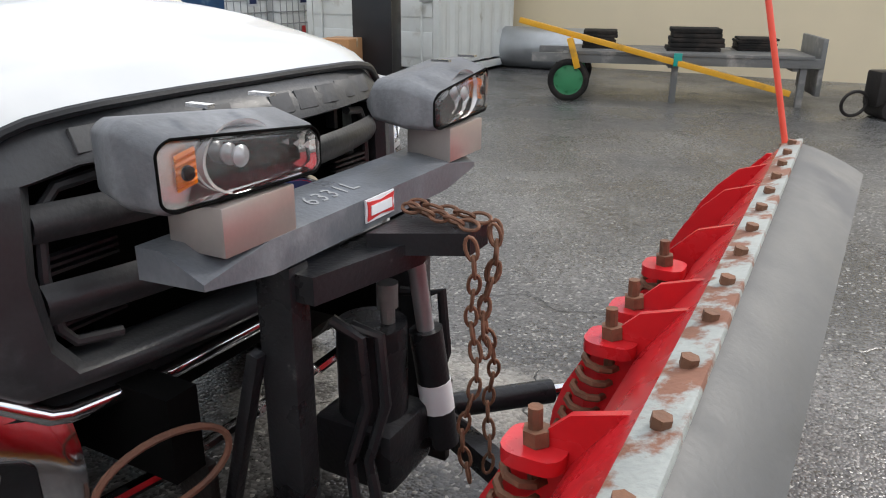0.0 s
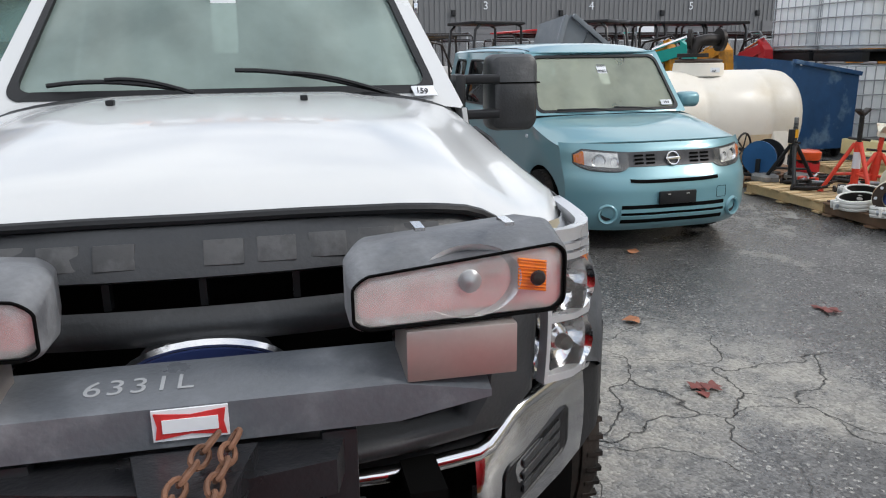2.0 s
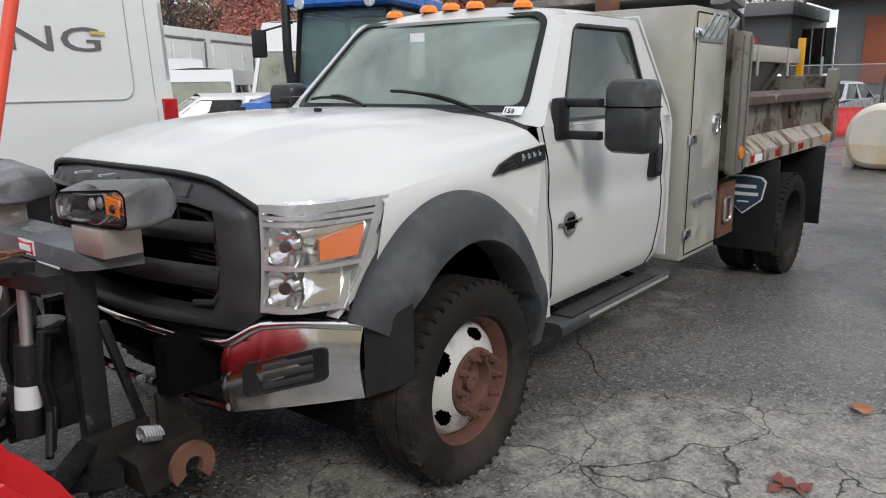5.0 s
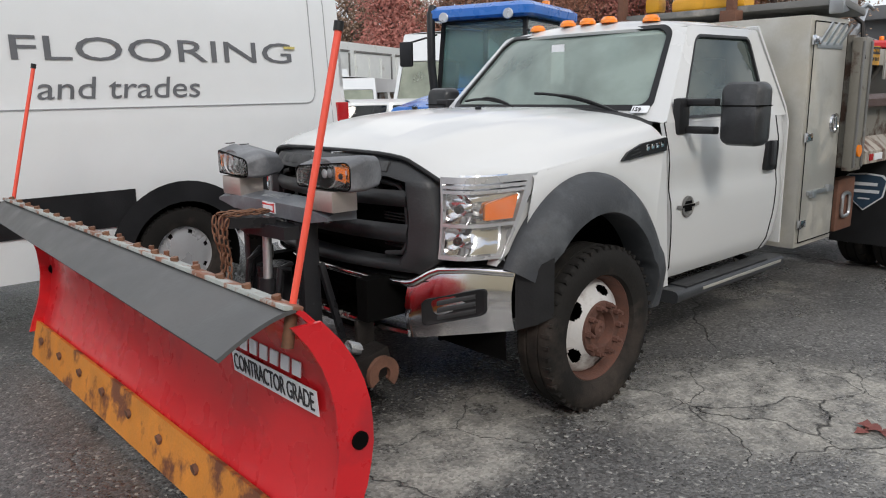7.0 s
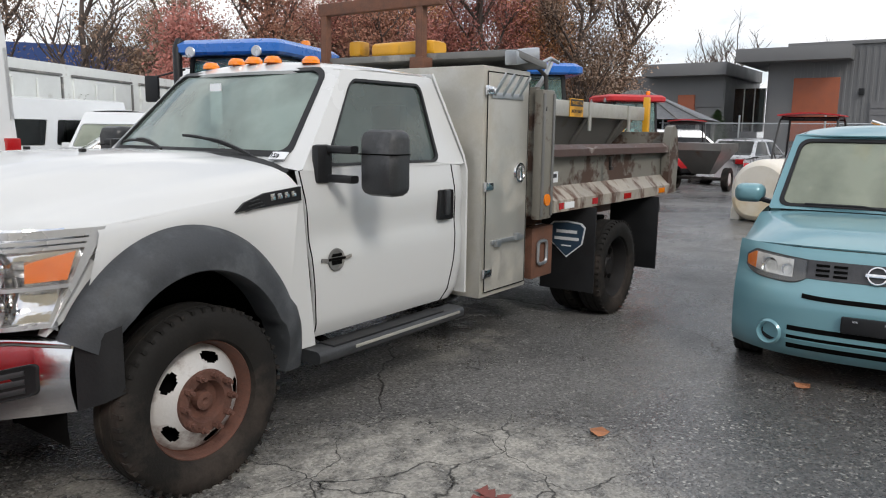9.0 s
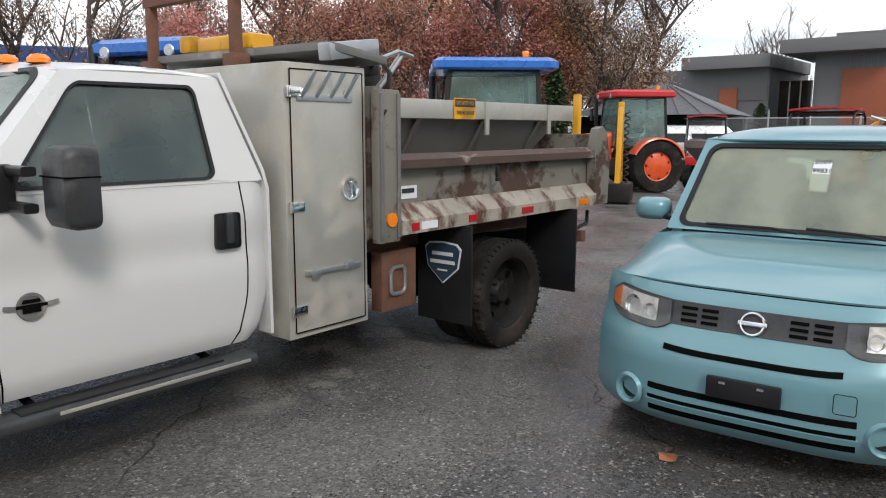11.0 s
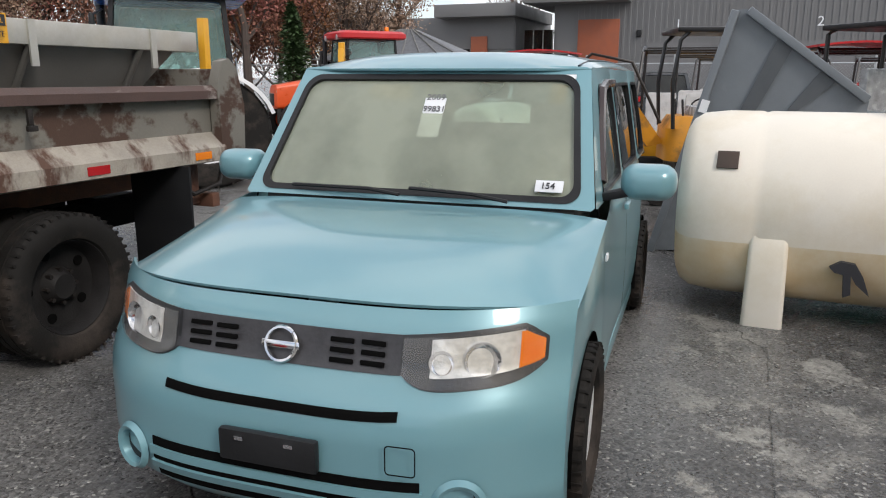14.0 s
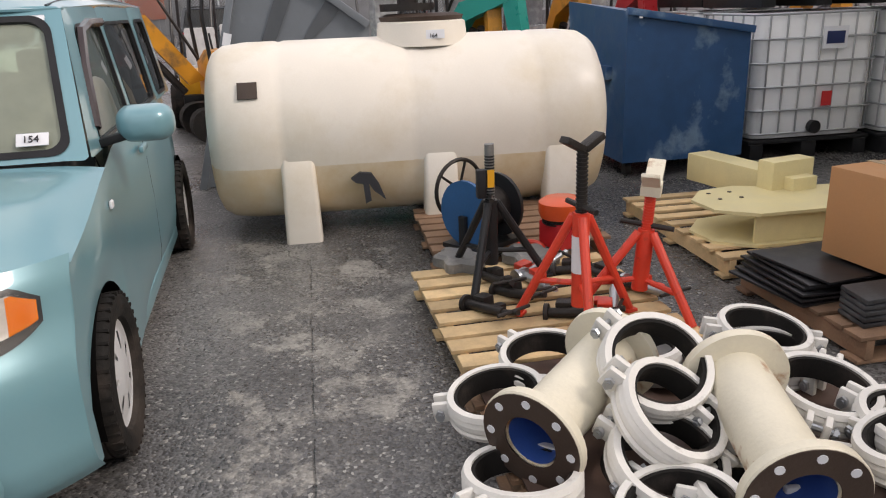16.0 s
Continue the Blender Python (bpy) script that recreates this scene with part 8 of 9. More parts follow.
boxes("green_flag", GREENP, tr, ((1.45, -0.80, 0.58), (0.10, 0.02, 0.16)), bevel=0.004)
for x, y, w_, h_ in ((0.45, 0.1, 0.5, 0.24), (1.7, 0.0, 0.7, 0.30), (2.5, 0.25, 0.5, 0.16)):
    e = thing("rubber_mats", pose(-1.45, 8.9, 0, 0, 0, 16) @ pose(x, y, 0.64), "pile of black rubber mats on the trailer", "mats", "piles of mats")
    for i in range(5):
        boxes("mat", RUBBER, e, ((rnd.uniform(-0.03, 0.03), 0, 0.02 + h_ / 5 * i), (w_ * rnd.uniform(0.85, 1), 0.5, h_ / 5.5)), bevel=0.01)
jk = thing("engine_hoist", pose(2.5, 8.9, 0, 0, 0, 30), "black steel implement standing by the trailer", "implement")
boxes("body", GREASE, jk, ((0, 0, 0.35), (0.35, 0.3, 0.4)), ((0.05, 0, 0.65), (0.12, 0.12, 0.4)), bevel=0.03)
bm = bmesh.new()
R = ring((-0.35, 0, 0.17), (0, 1, 0.2), 0.15, 20)
add_tube(bm, R + [R[0]], 0.02, 8)
add_cyl(bm, (0, -0.2, 0.12), (0, 0.2, 0.12), 0.12, n=16)
part("hoop", bm, GREASE, jk)
bm = bmesh.new()
for i in range(7):
    a = 2 * math.pi * i / 7
    bm.verts.new((0.075 * math.cos(a) * (1 if i % 2 else 0.55), 0.05 * math.sin(a), 0.004 + 0.01 * (i % 3)))
bm.faces.new(bm.verts)
LEAFM = mat("fallen_leaf", (0.36, 0.15, 0.07), 0.7, var=0.3)
LEAFR = mat("red_leaf_pulp", (0.20, 0.06, 0.05), 0.7, var=0.3)
lf0 = part("fallen_leaf", bm, LEAFM, smooth=0, fix=False)
tagged(lf0, "brown fallen autumn leaf on the asphalt", "leaf", "fallen leaves")
lf0.matrix_world = pose(-3.1, 2.93, 0.004, 0, 0, 20)
for x, y, k in ((1.9, 6.2, 40), (-1.6, 2.2, 80), (-2.4, 6.9, 10)):
    copy_thing(lf0, pose(x, y, 0.004, 0, 0, k))
for x, y in ((-0.63, 2.12), (-1.5, 3.45)):
    bm = bmesh.new()
    for j in range(7):
        a0 = rnd.uniform(0, 6.28)
        c = Vector((rnd.uniform(-0.06, 0.06), rnd.uniform(-0.06, 0.06), 0.004 + 0.002 * j))
        bm.faces.new([bm.verts.new(c + Vector((0.055 * math.cos(a0 + t) * k, 0.035 * math.sin(a0 + t) * k, rnd.uniform(0, 0.006)))) for t, k in ((0, 1), (0.9, 0.5), (1.8, 1), (2.9, 0.6), (3.9, 1), (5.1, 0.6))])
    o = part("leaf_litter", bm, LEAFR, smooth=0, fix=False)
    tagged(o, "crushed wet red leaves on the asphalt", "leaves")
    o.location = (x, y, 0)

# ---- tractors ----
def tractor(m, paint, label, roofm, body=WHITE, big=0.75, k=1.0):
    e = thing("tractor", m, label, "tractor")
    bm = bmesh.new()
    loft(bm, [[(x, a * w, z0 + (z1 - z0) * (0.5 + b)) for a, b in rrect(0.5, 0.5, 0.14)] for x, w, z0, z1 in ((2.35, 0.50, 0.85, 1.25), (2.3, 0.62, 0.8, 1.36), (1.6, 0.72, 0.8, 1.48), (0.7, 0.76, 0.8, 1.58))])
    part("bonnet", bm, paint, e)
    boxes("grille", BLACKPL, e, ((2.34, 0, 1.02), (0.06, 0.42, 0.30)), bevel=0.03)
    for s in (1, -1):
        bm = bmesh.new()
        revolve(bm, [(-0.02, 0.0), (-0.015, 0.06), (0, 0.09), (0.01, 0.085), (0.015, 0.0)], (2.30, s * 0.22, 1.22), (1, 0, 0.15), 18)
        part("headlamp", bm, BEIGE, e)
    boxes("chassis", GREASE, e, ((0.9, 0, 0.65), (2.6, 0.45, 0.45)), ((-0.4, 0, 0.75), (1.2, 0.7, 0.5)), bevel=0.03)
    for s in (1, -1):
        wheel(e, (1.85, s * 0.75, 0.5), s, 0.5, 0.32, 0.28, body, body, "steel", 26)
        wheel(e, (-0.35, s * 0.82, big), s, big, 0.46, big * 0.55, body, body, "steel", 26)
        bm = bmesh.new()
        rings = [[(-0.35 - r * math.cos(a), s * y, big + r * math.sin(a)) for r, y in ((big + 0.06, 0.55), (big + 0.08, 0.65), (big + 0.08, 1.06), (big + 0.03, 1.08))] for a in np.linspace(0.3, 2.7, 14)]
        loft(bm, rings, closed=False)
        part("mudguard", bm, body, e)
    c0, c1, w0, w1, z0, z1 = -0.75, 0.72, 0.66, 0.60, 1.15, 2.50
    qd = {"front": ((c1, -w0, z0), (c1, w0, z0), (c1 - 0.12, w1, z1), (c1 - 0.12, -w1, z1)), "rear": ((c0, w0, z0), (c0, -w0, z0), (c0 + 0.08, -w1, z1), (c0 + 0.08, w1, z1)),
          "left": ((c0, w0, z0), (c1, w0, z0), (c1 - 0.12, w1, z1), (c0 + 0.08, w1, z1)), "right": ((c1, -w0, z0), (c0, -w0, z0), (c0 + 0.08, -w1, z1), (c1 - 0.12, -w1, z1))}
    for key, q in qd.items():
        if key == "left":
            q = (q[1], q[0], q[3], q[2])
        if key == "right":
            q = (q[1], q[0], q[3], q[2])
        window(e, q, 0.04, 0.04, 0.04, 0.04, BLACKPL, CABGL, 0.0, 0.05, seal=None, n=4, names=("cab_post", "seal", "cab_pane"))
    bm = bmesh.new()
    loft(bm, [[(-0.06 + a * k_, b * k_, z) for a, b in rrect(0.88, 0.74, 0.16)] for z, k_ in ((2.47, 0.96), (2.50, 1.0), (2.60, 1.0), (2.66, 0.9))])
    part("cab_roof", bm, roofm, e)
    for y in (-0.45, 0.45):
        bm = bmesh.new()
        revolve(bm, [(-0.03, 0.05), (0.02, 0.07), (0.03, 0.06), (0.03, 0)], (0.80, y, 2.50), (1, 0, 0), 14)
        part("work_lamp", bm, SILVER, e)
        rods("mirror_arm", BLACKTUBE, e, ((0.68, y * 1.4, 2.3), (0.75, y * 2.3, 2.2), 0.014), n=6)
        boxes("mirror", BLACKPL, e, ((0.76, y * 2.35, 2.05), (0.05, 0.20, 0.34)), bevel=0.03)
    boxes("seat", INTERIOR, e, ((-0.35, 0, 1.35), (0.45, 0.5, 0.16)), ((-0.55, 0, 1.65), (0.14, 0.46, 0.6)), bevel=0.05)
    tube("exhaust", BLACKPL, e, [(0.75, -0.62, 1.3), (0.78, -0.66, 1.9), (0.78, -0.66, 2.55), (0.72, -0.66, 2.66)], 0.055, 12)
    boxes("beacon", AMBER, e, ((-0.5, 0.4, 2.72), (0.10, 0.10, 0.13)), bevel=0.03)
    return e
tractor(pose(-5.2, -4.55, 0, 0, 0, 18) @ Matrix.Diagonal((1.08, 1.08, 1.02, 1)), TBLUE, "blue farm tractor with glazed cab and front loader hoses", TBLUE)
tractor(pose(-10.5, -3.6, 0, 0, 0, -48) @ Matrix.Diagonal((1.2, 1.2, 1.06, 1)), TBLUE, "blue roofed tractor with white mudguards and cab glazing", TBLUE)
tractor(pose(-18.7, -4.7, 0, 0, 0, -42), TORANGE, "orange compact tractor with a red cab roof", REDP, TORANGE, 0.68)
hm = thing("hedge_mower", pose(-15.3, -3.35, 0, 0, 0, 20) @ Matrix.Diagonal((1.2, 1.2, 1.25, 1)), "folded black and yellow hedge mower arm", "mower")
boxes("mast", YELLOW, hm, ((0, 0, 0.95), (0.10, 0.10, 1.7), (0, 6, 0)), ((0.25, 0, 0.9), (0.08, 0.10, 1.6), (0, -8, 0)), bevel=0.01)
bm = bmesh.new()
add_tube(bm, [(0.12 + 0.05 * math.cos(k * 0.9), 0.12 + 0.05 * math.sin(k * 0.9), 0.25 + 1.4 * k / 80) for k in range(81)], 0.014, 6)
part("coil_spring", bm, GREASE, hm)
boxes("head", GREASE, hm, ((0.1, 0, 0.2), (0.6, 0.5, 0.35)), bevel=0.05)

# ---- parked white vans, sedan, cars beyond the fence ----
def small_car(m, paint, label, L=4.4, H=1.45, W=1.75, stripe=None, boxy=0.0, name="parked_car"):
    e = thing(name, m, label, "car")
    x0, x1 = -L / 2, L / 2
    zt = 0.62 * H if H < 1.8 else 1.12
    mt = 0.10 if H < 1.8 else 0.42
    lowf = arches(0.22, (x1 - 0.85, x0 + 0.85), 0.36, 0.30)
    for s in (1, -1):
        bm = bmesh.new()
        wf = lambda x: W / 2 - 0.10 * max(0, (abs(x) - L / 2 + 0.4) / 0.4) ** 2
        top = lambda x: zt - (0.10 - 0.1 * boxy) * max(0, (abs(x) - L / 2 + 1.2) / 1.2)
        car_side(bm, s, wf, (x1, x0), lowf, top, lambda z: -0.04 * (z / zt) ** 3, 50, 8)
        part("body_side", bm, paint, e, smooth=60)
        # Flat black board inside each arch, painted as the well's shade.
        bm = bmesh.new()
        for c in (x1 - 0.85, x0 + 0.85):
            add_box(bm, (c, s * (W / 2 - 0.3), 0.4), (0.75, 0.02, 0.6))
        part("wheel_well", bm, DARK, e)
        for c in (x1 - 0.85, x0 + 0.85):
            wheel(e, (c, s * (W / 2 - 0.10), 0.31), s, 0.31, 0.19, 0.2, SILVER, DARKRIM, "cap", 24)
        if stripe:
            boxes("side_stripe", stripe, e, ((0.1, s * (W / 2 - 0.004), zt * 0.72), (L * 0.8, 0.012, 0.08)), ((0.0, s * (W / 2 - 0.004), zt * 0.55), (L * 0.6, 0.012, 0.05)), bevel=0)
        a0, a1, b0, b1 = x1 - 1.15 + 0.5 * boxy, x0 + 0.55 - 0.4 * boxy, x1 - 1.9 + 0.6 * boxy, x0 + 1.15 - 0.85 * boxy
        for xa, xb, ta, tb in ((a0, (a0 + a1) / 2, b0, (b0 + b1) / 2), ((a0 + a1) / 2, a1, (b0 + b1) / 2, b1)):
            q = ((xb, s * (W / 2 - 0.05), zt), (xa, s * (W / 2 - 0.05), zt), (ta, s * (W / 2 - 0.22), H - 0.05), (tb, s * (W / 2 - 0.22), H - 0.05))
            window(e, q if s < 0 else (q[1], q[0], q[3], q[2]), 0.06, 0.06, 0.05, mt, paint, DARKGL, 0.02, 0.05, seal=None, n=3, names=("side_frame", "seal", "side_window"))
        boxes("head_lamp", LAMPPL, e, ((x1 - 0.06, s * (W / 2 - 0.30), zt - 0.17), (0.10, 0.36, 0.14)), bevel=0.03)
        boxes("tail_lamp", REDLENS, e, ((x0 + 0.05, s * (W / 2 - 0.25), zt - 0.15), (0.08, 0.28, 0.16)), bevel=0.02)
        boxes("door_mirror", paint, e, ((x1 - 1.35 + 0.4 * boxy, s * (W / 2 + 0.07), zt + 0.06), (0.10, 0.18, 0.12)), bevel=0.03)
    wy = W / 2 - 0.05
    window(e, ((a0, -wy, zt), (a0, wy, zt), (b0, wy - 0.17, H - 0.05), (b0, -wy + 0.17, H - 0.05)), 0.04, 0.04, 0.04, mt * 0.8, paint, WSC, 0.05, 0.06, seal=None, n=3, names=("windscreen_frame", "seal", "windscreen"))
    window(e, ((a1, wy, zt), (a1, -wy, zt), (b1, -wy + 0.17, H - 0.05), (b1, wy - 0.17, H - 0.05)), 0.06, 0.06, 0.06, 0.08, paint, DARKGL, 0.03, 0.06, seal=None, n=3, names=("rear_frame", "seal", "rear_window"))
    bm = bmesh.new()
    sheet(bm, lambda u, v: (b0 + (b1 - b0) * u, (2 * v - 1) * (wy - 0.17), H - 0.05 + 0.05 * (1 - (2 * v - 1) ** 2)), 4, 8, -0.01)
    part("roof", bm, paint, e)
    bm = bmesh.new()
    sheet(bm, lambda u, v: (x1 - 0.10 + (a0 - x1 + 0.10) * u, (2 * v - 1) * wy * (0.9 + 0.1 * u), zt - (0.10 - 0.1 * boxy) * (1 - u) + 0.04 * math.sin(math.pi * u)), 6, 8, -0.01)
    part("bonnet", bm, paint, e, smooth=60)
    bm = bmesh.new()
    sheet(bm, lambda u, v: (x0 + 0.02 + (a1 - x0 - 0.02) * u, (2 * v - 1) * wy * (0.9 + 0.1 * u), zt - (0.08 - 0.08 * boxy) * (1 - u)), 4, 8, 0.01)
    part("boot_lid", bm, paint, e, smooth=60)
    for x in (x1, x0):
        bm = bmesh.new()
        sheet(bm, lambda u, v: (x - (0.05 * abs(2 * u - 1) ** 2 + 0.10 * v * (1 - boxy)) * (1 if x > 0 else -1), (2 * u - 1) * (W / 2 - 0.08), 0.2 + (zt - 0.28) * v), 8, 5, 0.01)
        part("end_panel", bm, paint, e, smooth=60)
    boxes("front_grille", BLACKPL, e, ((x1 - 0.03, 0, zt - 0.28), (0.08, 0.7, 0.14)), bevel=0.02)
    boxes("underbody", DARK, e, ((0, 0, 0.26), (L * 0.9, W * 0.8, 0.06)), bevel=0)
    return e
small_car(pose(-5.1, -7.9, 0, 0, 0, -28), VANWHITE, "white sedan with a blue side stripe", stripe=CARBLUE)
small_car(pose(-8.6, -9.3, 0, 0, 0, 38), VANWHITE, "white high-roof van with a black grille", 5.6, 2.75, 1.95, boxy=0.9, name="parked_van")
small_car(pose(-8.3, -12.6, 0, 0, 0, 42), VANWHITE, "white minivan with dark windows parked by the containers", 4.9, 1.95, 1.85, boxy=0.8, name="parked_van")
small_car(pose(-5.9, -13.3, 0, 0, 0, 8), VANWHITE, "white passenger van with dark side windows", 5.2, 2.2, 1.9, boxy=1.0, name="parked_van")
small_car(pose(-24.5, -2.6, 0, 0, 0, 170), SILVER, "silver hatchback parked beyond the yard", 4.2, 1.5)
small_car(pose(-27.5, 1.8, 0, 0, 0, 185), mat("dark_car_paint", (0.04, 0.045, 0.05), 0.3, coat=0.4), "dark grey sport utility vehicle", 4.7, 1.75, 1.85, boxy=0.6)
small_car(pose(-25, 4.5, 0, 0, 0, 185), SILVER, "silver sport utility vehicle", 4.7, 1.7, 1.85, boxy=0.6)
small_car(pose(-28, -6.5, 0, 0, 0, 120), SILVER, "silver pickup beyond the fence", 5.2, 1.8, 1.9, boxy=0.5)
small_car(pose(-23.5, 7.5, 0, 0, 0, 175), mat("red_car_paint", (0.3, 0.02, 0.02), 0.3, coat=0.4), "red hatchback parked in the row", 4.2, 1.5)

# tow-behind spreader and red blade behind the dump truck
sb = thing("tow_spreader", pose(-20.6, -2.9, 0), "grey tow-behind spreader hopper with a small wheel", "spreader")
bm = bmesh.new()
loft(bm, [[(x * k, y * k, z) for x, y in ((0.9, 0.7), (-0.9, 0.7), (-0.9, -0.7), (0.9, -0.7))] for k, z in ((0.35, 0.45), (1.0, 1.15), (1.0, 1.35))])
part("hopper", bm, HOPPERST, sb)
for s in (1, -1):
    wheel(sb, (0.3, s * 0.75, 0.33), s, 0.33, 0.2, 0.2, WHEELW, DARKRIM, "steel", 24)
rods("axle", GREASE, sb, ((0.3, -0.7, 0.33), (0.3, 0.7, 0.33), 0.05), ((0.0, 0, 0.33), (1.3, 0, 0.3), 0.05))
rb = thing("spare_plow", pose(-21.6, -1.2, 0, 0, 0, 20), "red plow blade standing on the asphalt", "plow")
bm = bmesh.new()
sheet(bm, lambda u, v: (0.15 * math.cos(math.pi * v), -0.8 + 1.6 * u, 0.02 + 0.75 * v), 4, 8, 0.03)
part("blade", bm, RED, rb)

# ---- utility vehicles with black roll cages ----
def utv(m, paint, label, canopy, seatm=SEATVINYL, mesh_top=True):
    e = thing("utility_vehicle", m, label, "utility vehicle", "rows of utility vehicles")
    boxes("body", paint, e, ((0.75, 0, 0.62), (0.7, 1.15, 0.34)), ((-0.8, 0, 0.68), (0.9, 1.25, 0.36)), bevel=0.06)
    boxes("floor_pan", BLACKPL, e, ((0.1, 0, 0.40), (2.2, 1.1, 0.16)), bevel=0.03)
    for y in (-0.3, 0.3):
        boxes("seat", seatm, e, ((-0.12, y, 0.72), (0.45, 0.48, 0.14), (0, -6, 0)), ((-0.36, y, 1.04), (0.13, 0.46, 0.60), (0, -12, 0)), bevel=0.05)
    for y in (-0.62, 0.62):
        tube("roll_bar", BLACKTUBE, e, [(0.95, y, 0.7), (0.72, y, 1.3), (0.50, y * 0.93, 1.92), (0.30, y * 0.9, 2.0), (-0.45, y * 0.9, 2.0), (-0.58, y * 0.93, 1.9), (-0.62, y, 0.7)], 0.024, 8)
        tube("hip_bar", BLACKTUBE, e, [(0.70, y, 1.25), (0.2, y * 1.05, 1.05), (-0.6, y, 1.15)], 0.016, 6)
        wheel(e, (0.85, y * 1.0, 0.30), 1 if y > 0 else -1, 0.30, 0.22, 0.15, BLACKPL, DARKRIM, "steel", 22)
        wheel(e, (-0.85, y * 1.0, 0.30), 1 if y > 0 else -1, 0.30, 0.22, 0.15, BLACKPL, DARKRIM, "steel", 22)
    for x, z in ((0.48, 1.95), (-0.1, 2.0), (-0.52, 1.95)):
        rods("cross_bar", BLACKTUBE, e, ((x, -0.56, z), (x, 0.56, z), 0.02), n=8)
    if canopy:
        bm = bmesh.new()
        sheet(bm, lambda u, v: (0.62 - 1.3 * u, (2 * v - 1) * 0.62, 2.05 + 0.05 * math.sin(math.pi * v)), 4, 6, -0.03)
        part("canopy", bm, canopy, e)
    tube("steering_column", BLACKPL, e, [(0.55, 0.3, 0.8), (0.28, 0.3, 1.12)], 0.02)
    bm = bmesh.new()
    R = ring((0.27, 0.3, 1.13), (-0.8, 0, 0.5), 0.16, 18)
    add_tube(bm, R + [R[0]], 0.013, 6)
    part("steering_wheel", bm, BLACKPL, e)
    return e
u1 = utv(pose(-13.4, 3.55, 0, 0, 0, 5), YELLOW, "utility vehicle with black roll cage and wrapped seats", None, mat("plastic_wrapped_seat", (0.5, 0.5, 0.5), 0.3, var=0.2))
u2 = utv(pose(-13.9, 7.2, 0, 0, 0, -12), REDP, "red utility vehicle with black roll cage and grey seats", None)
u3 = utv(pose(-17.3, 8.0, 0, 0, 0, -10), REDP, "utility vehicle under a green canopy", GREENP)
u4 = utv(pose(-16.5, 0.6, 0, 0, 0, 0), REDP, "utility vehicle under a red canopy", REDP)
for x, y, a in ((-16.0, 3.8, 4), (-18.4, 4.0, 0)):
    copy_thing(u1, pose(x, y, 0, 0, 0, a))
for i in range(9):
    copy_thing(u2, pose(-13.9 + 0.1 * i, 8.75 + 1.5 * i, 0, 0, 0, -12 + rnd.uniform(-6, 6)))
for i in range(6):
    copy_thing(u3, pose(-17.4 - 0.1 * i, 9.7 + 1.7 * i, 0, 0, 0, -10 + rnd.uniform(-5, 5)))
for i in range(4):
    copy_thing(u2, pose(-20.4, 5.5 + 1.7 * i, 0, 0, 0, rnd.uniform(-6, 6)))
copy_thing(u4, pose(-14.6, 5.9, 0, 0, 0, 10))
copy_thing(u4, pose(-24, -4.6, 0, 0, 0, 20))
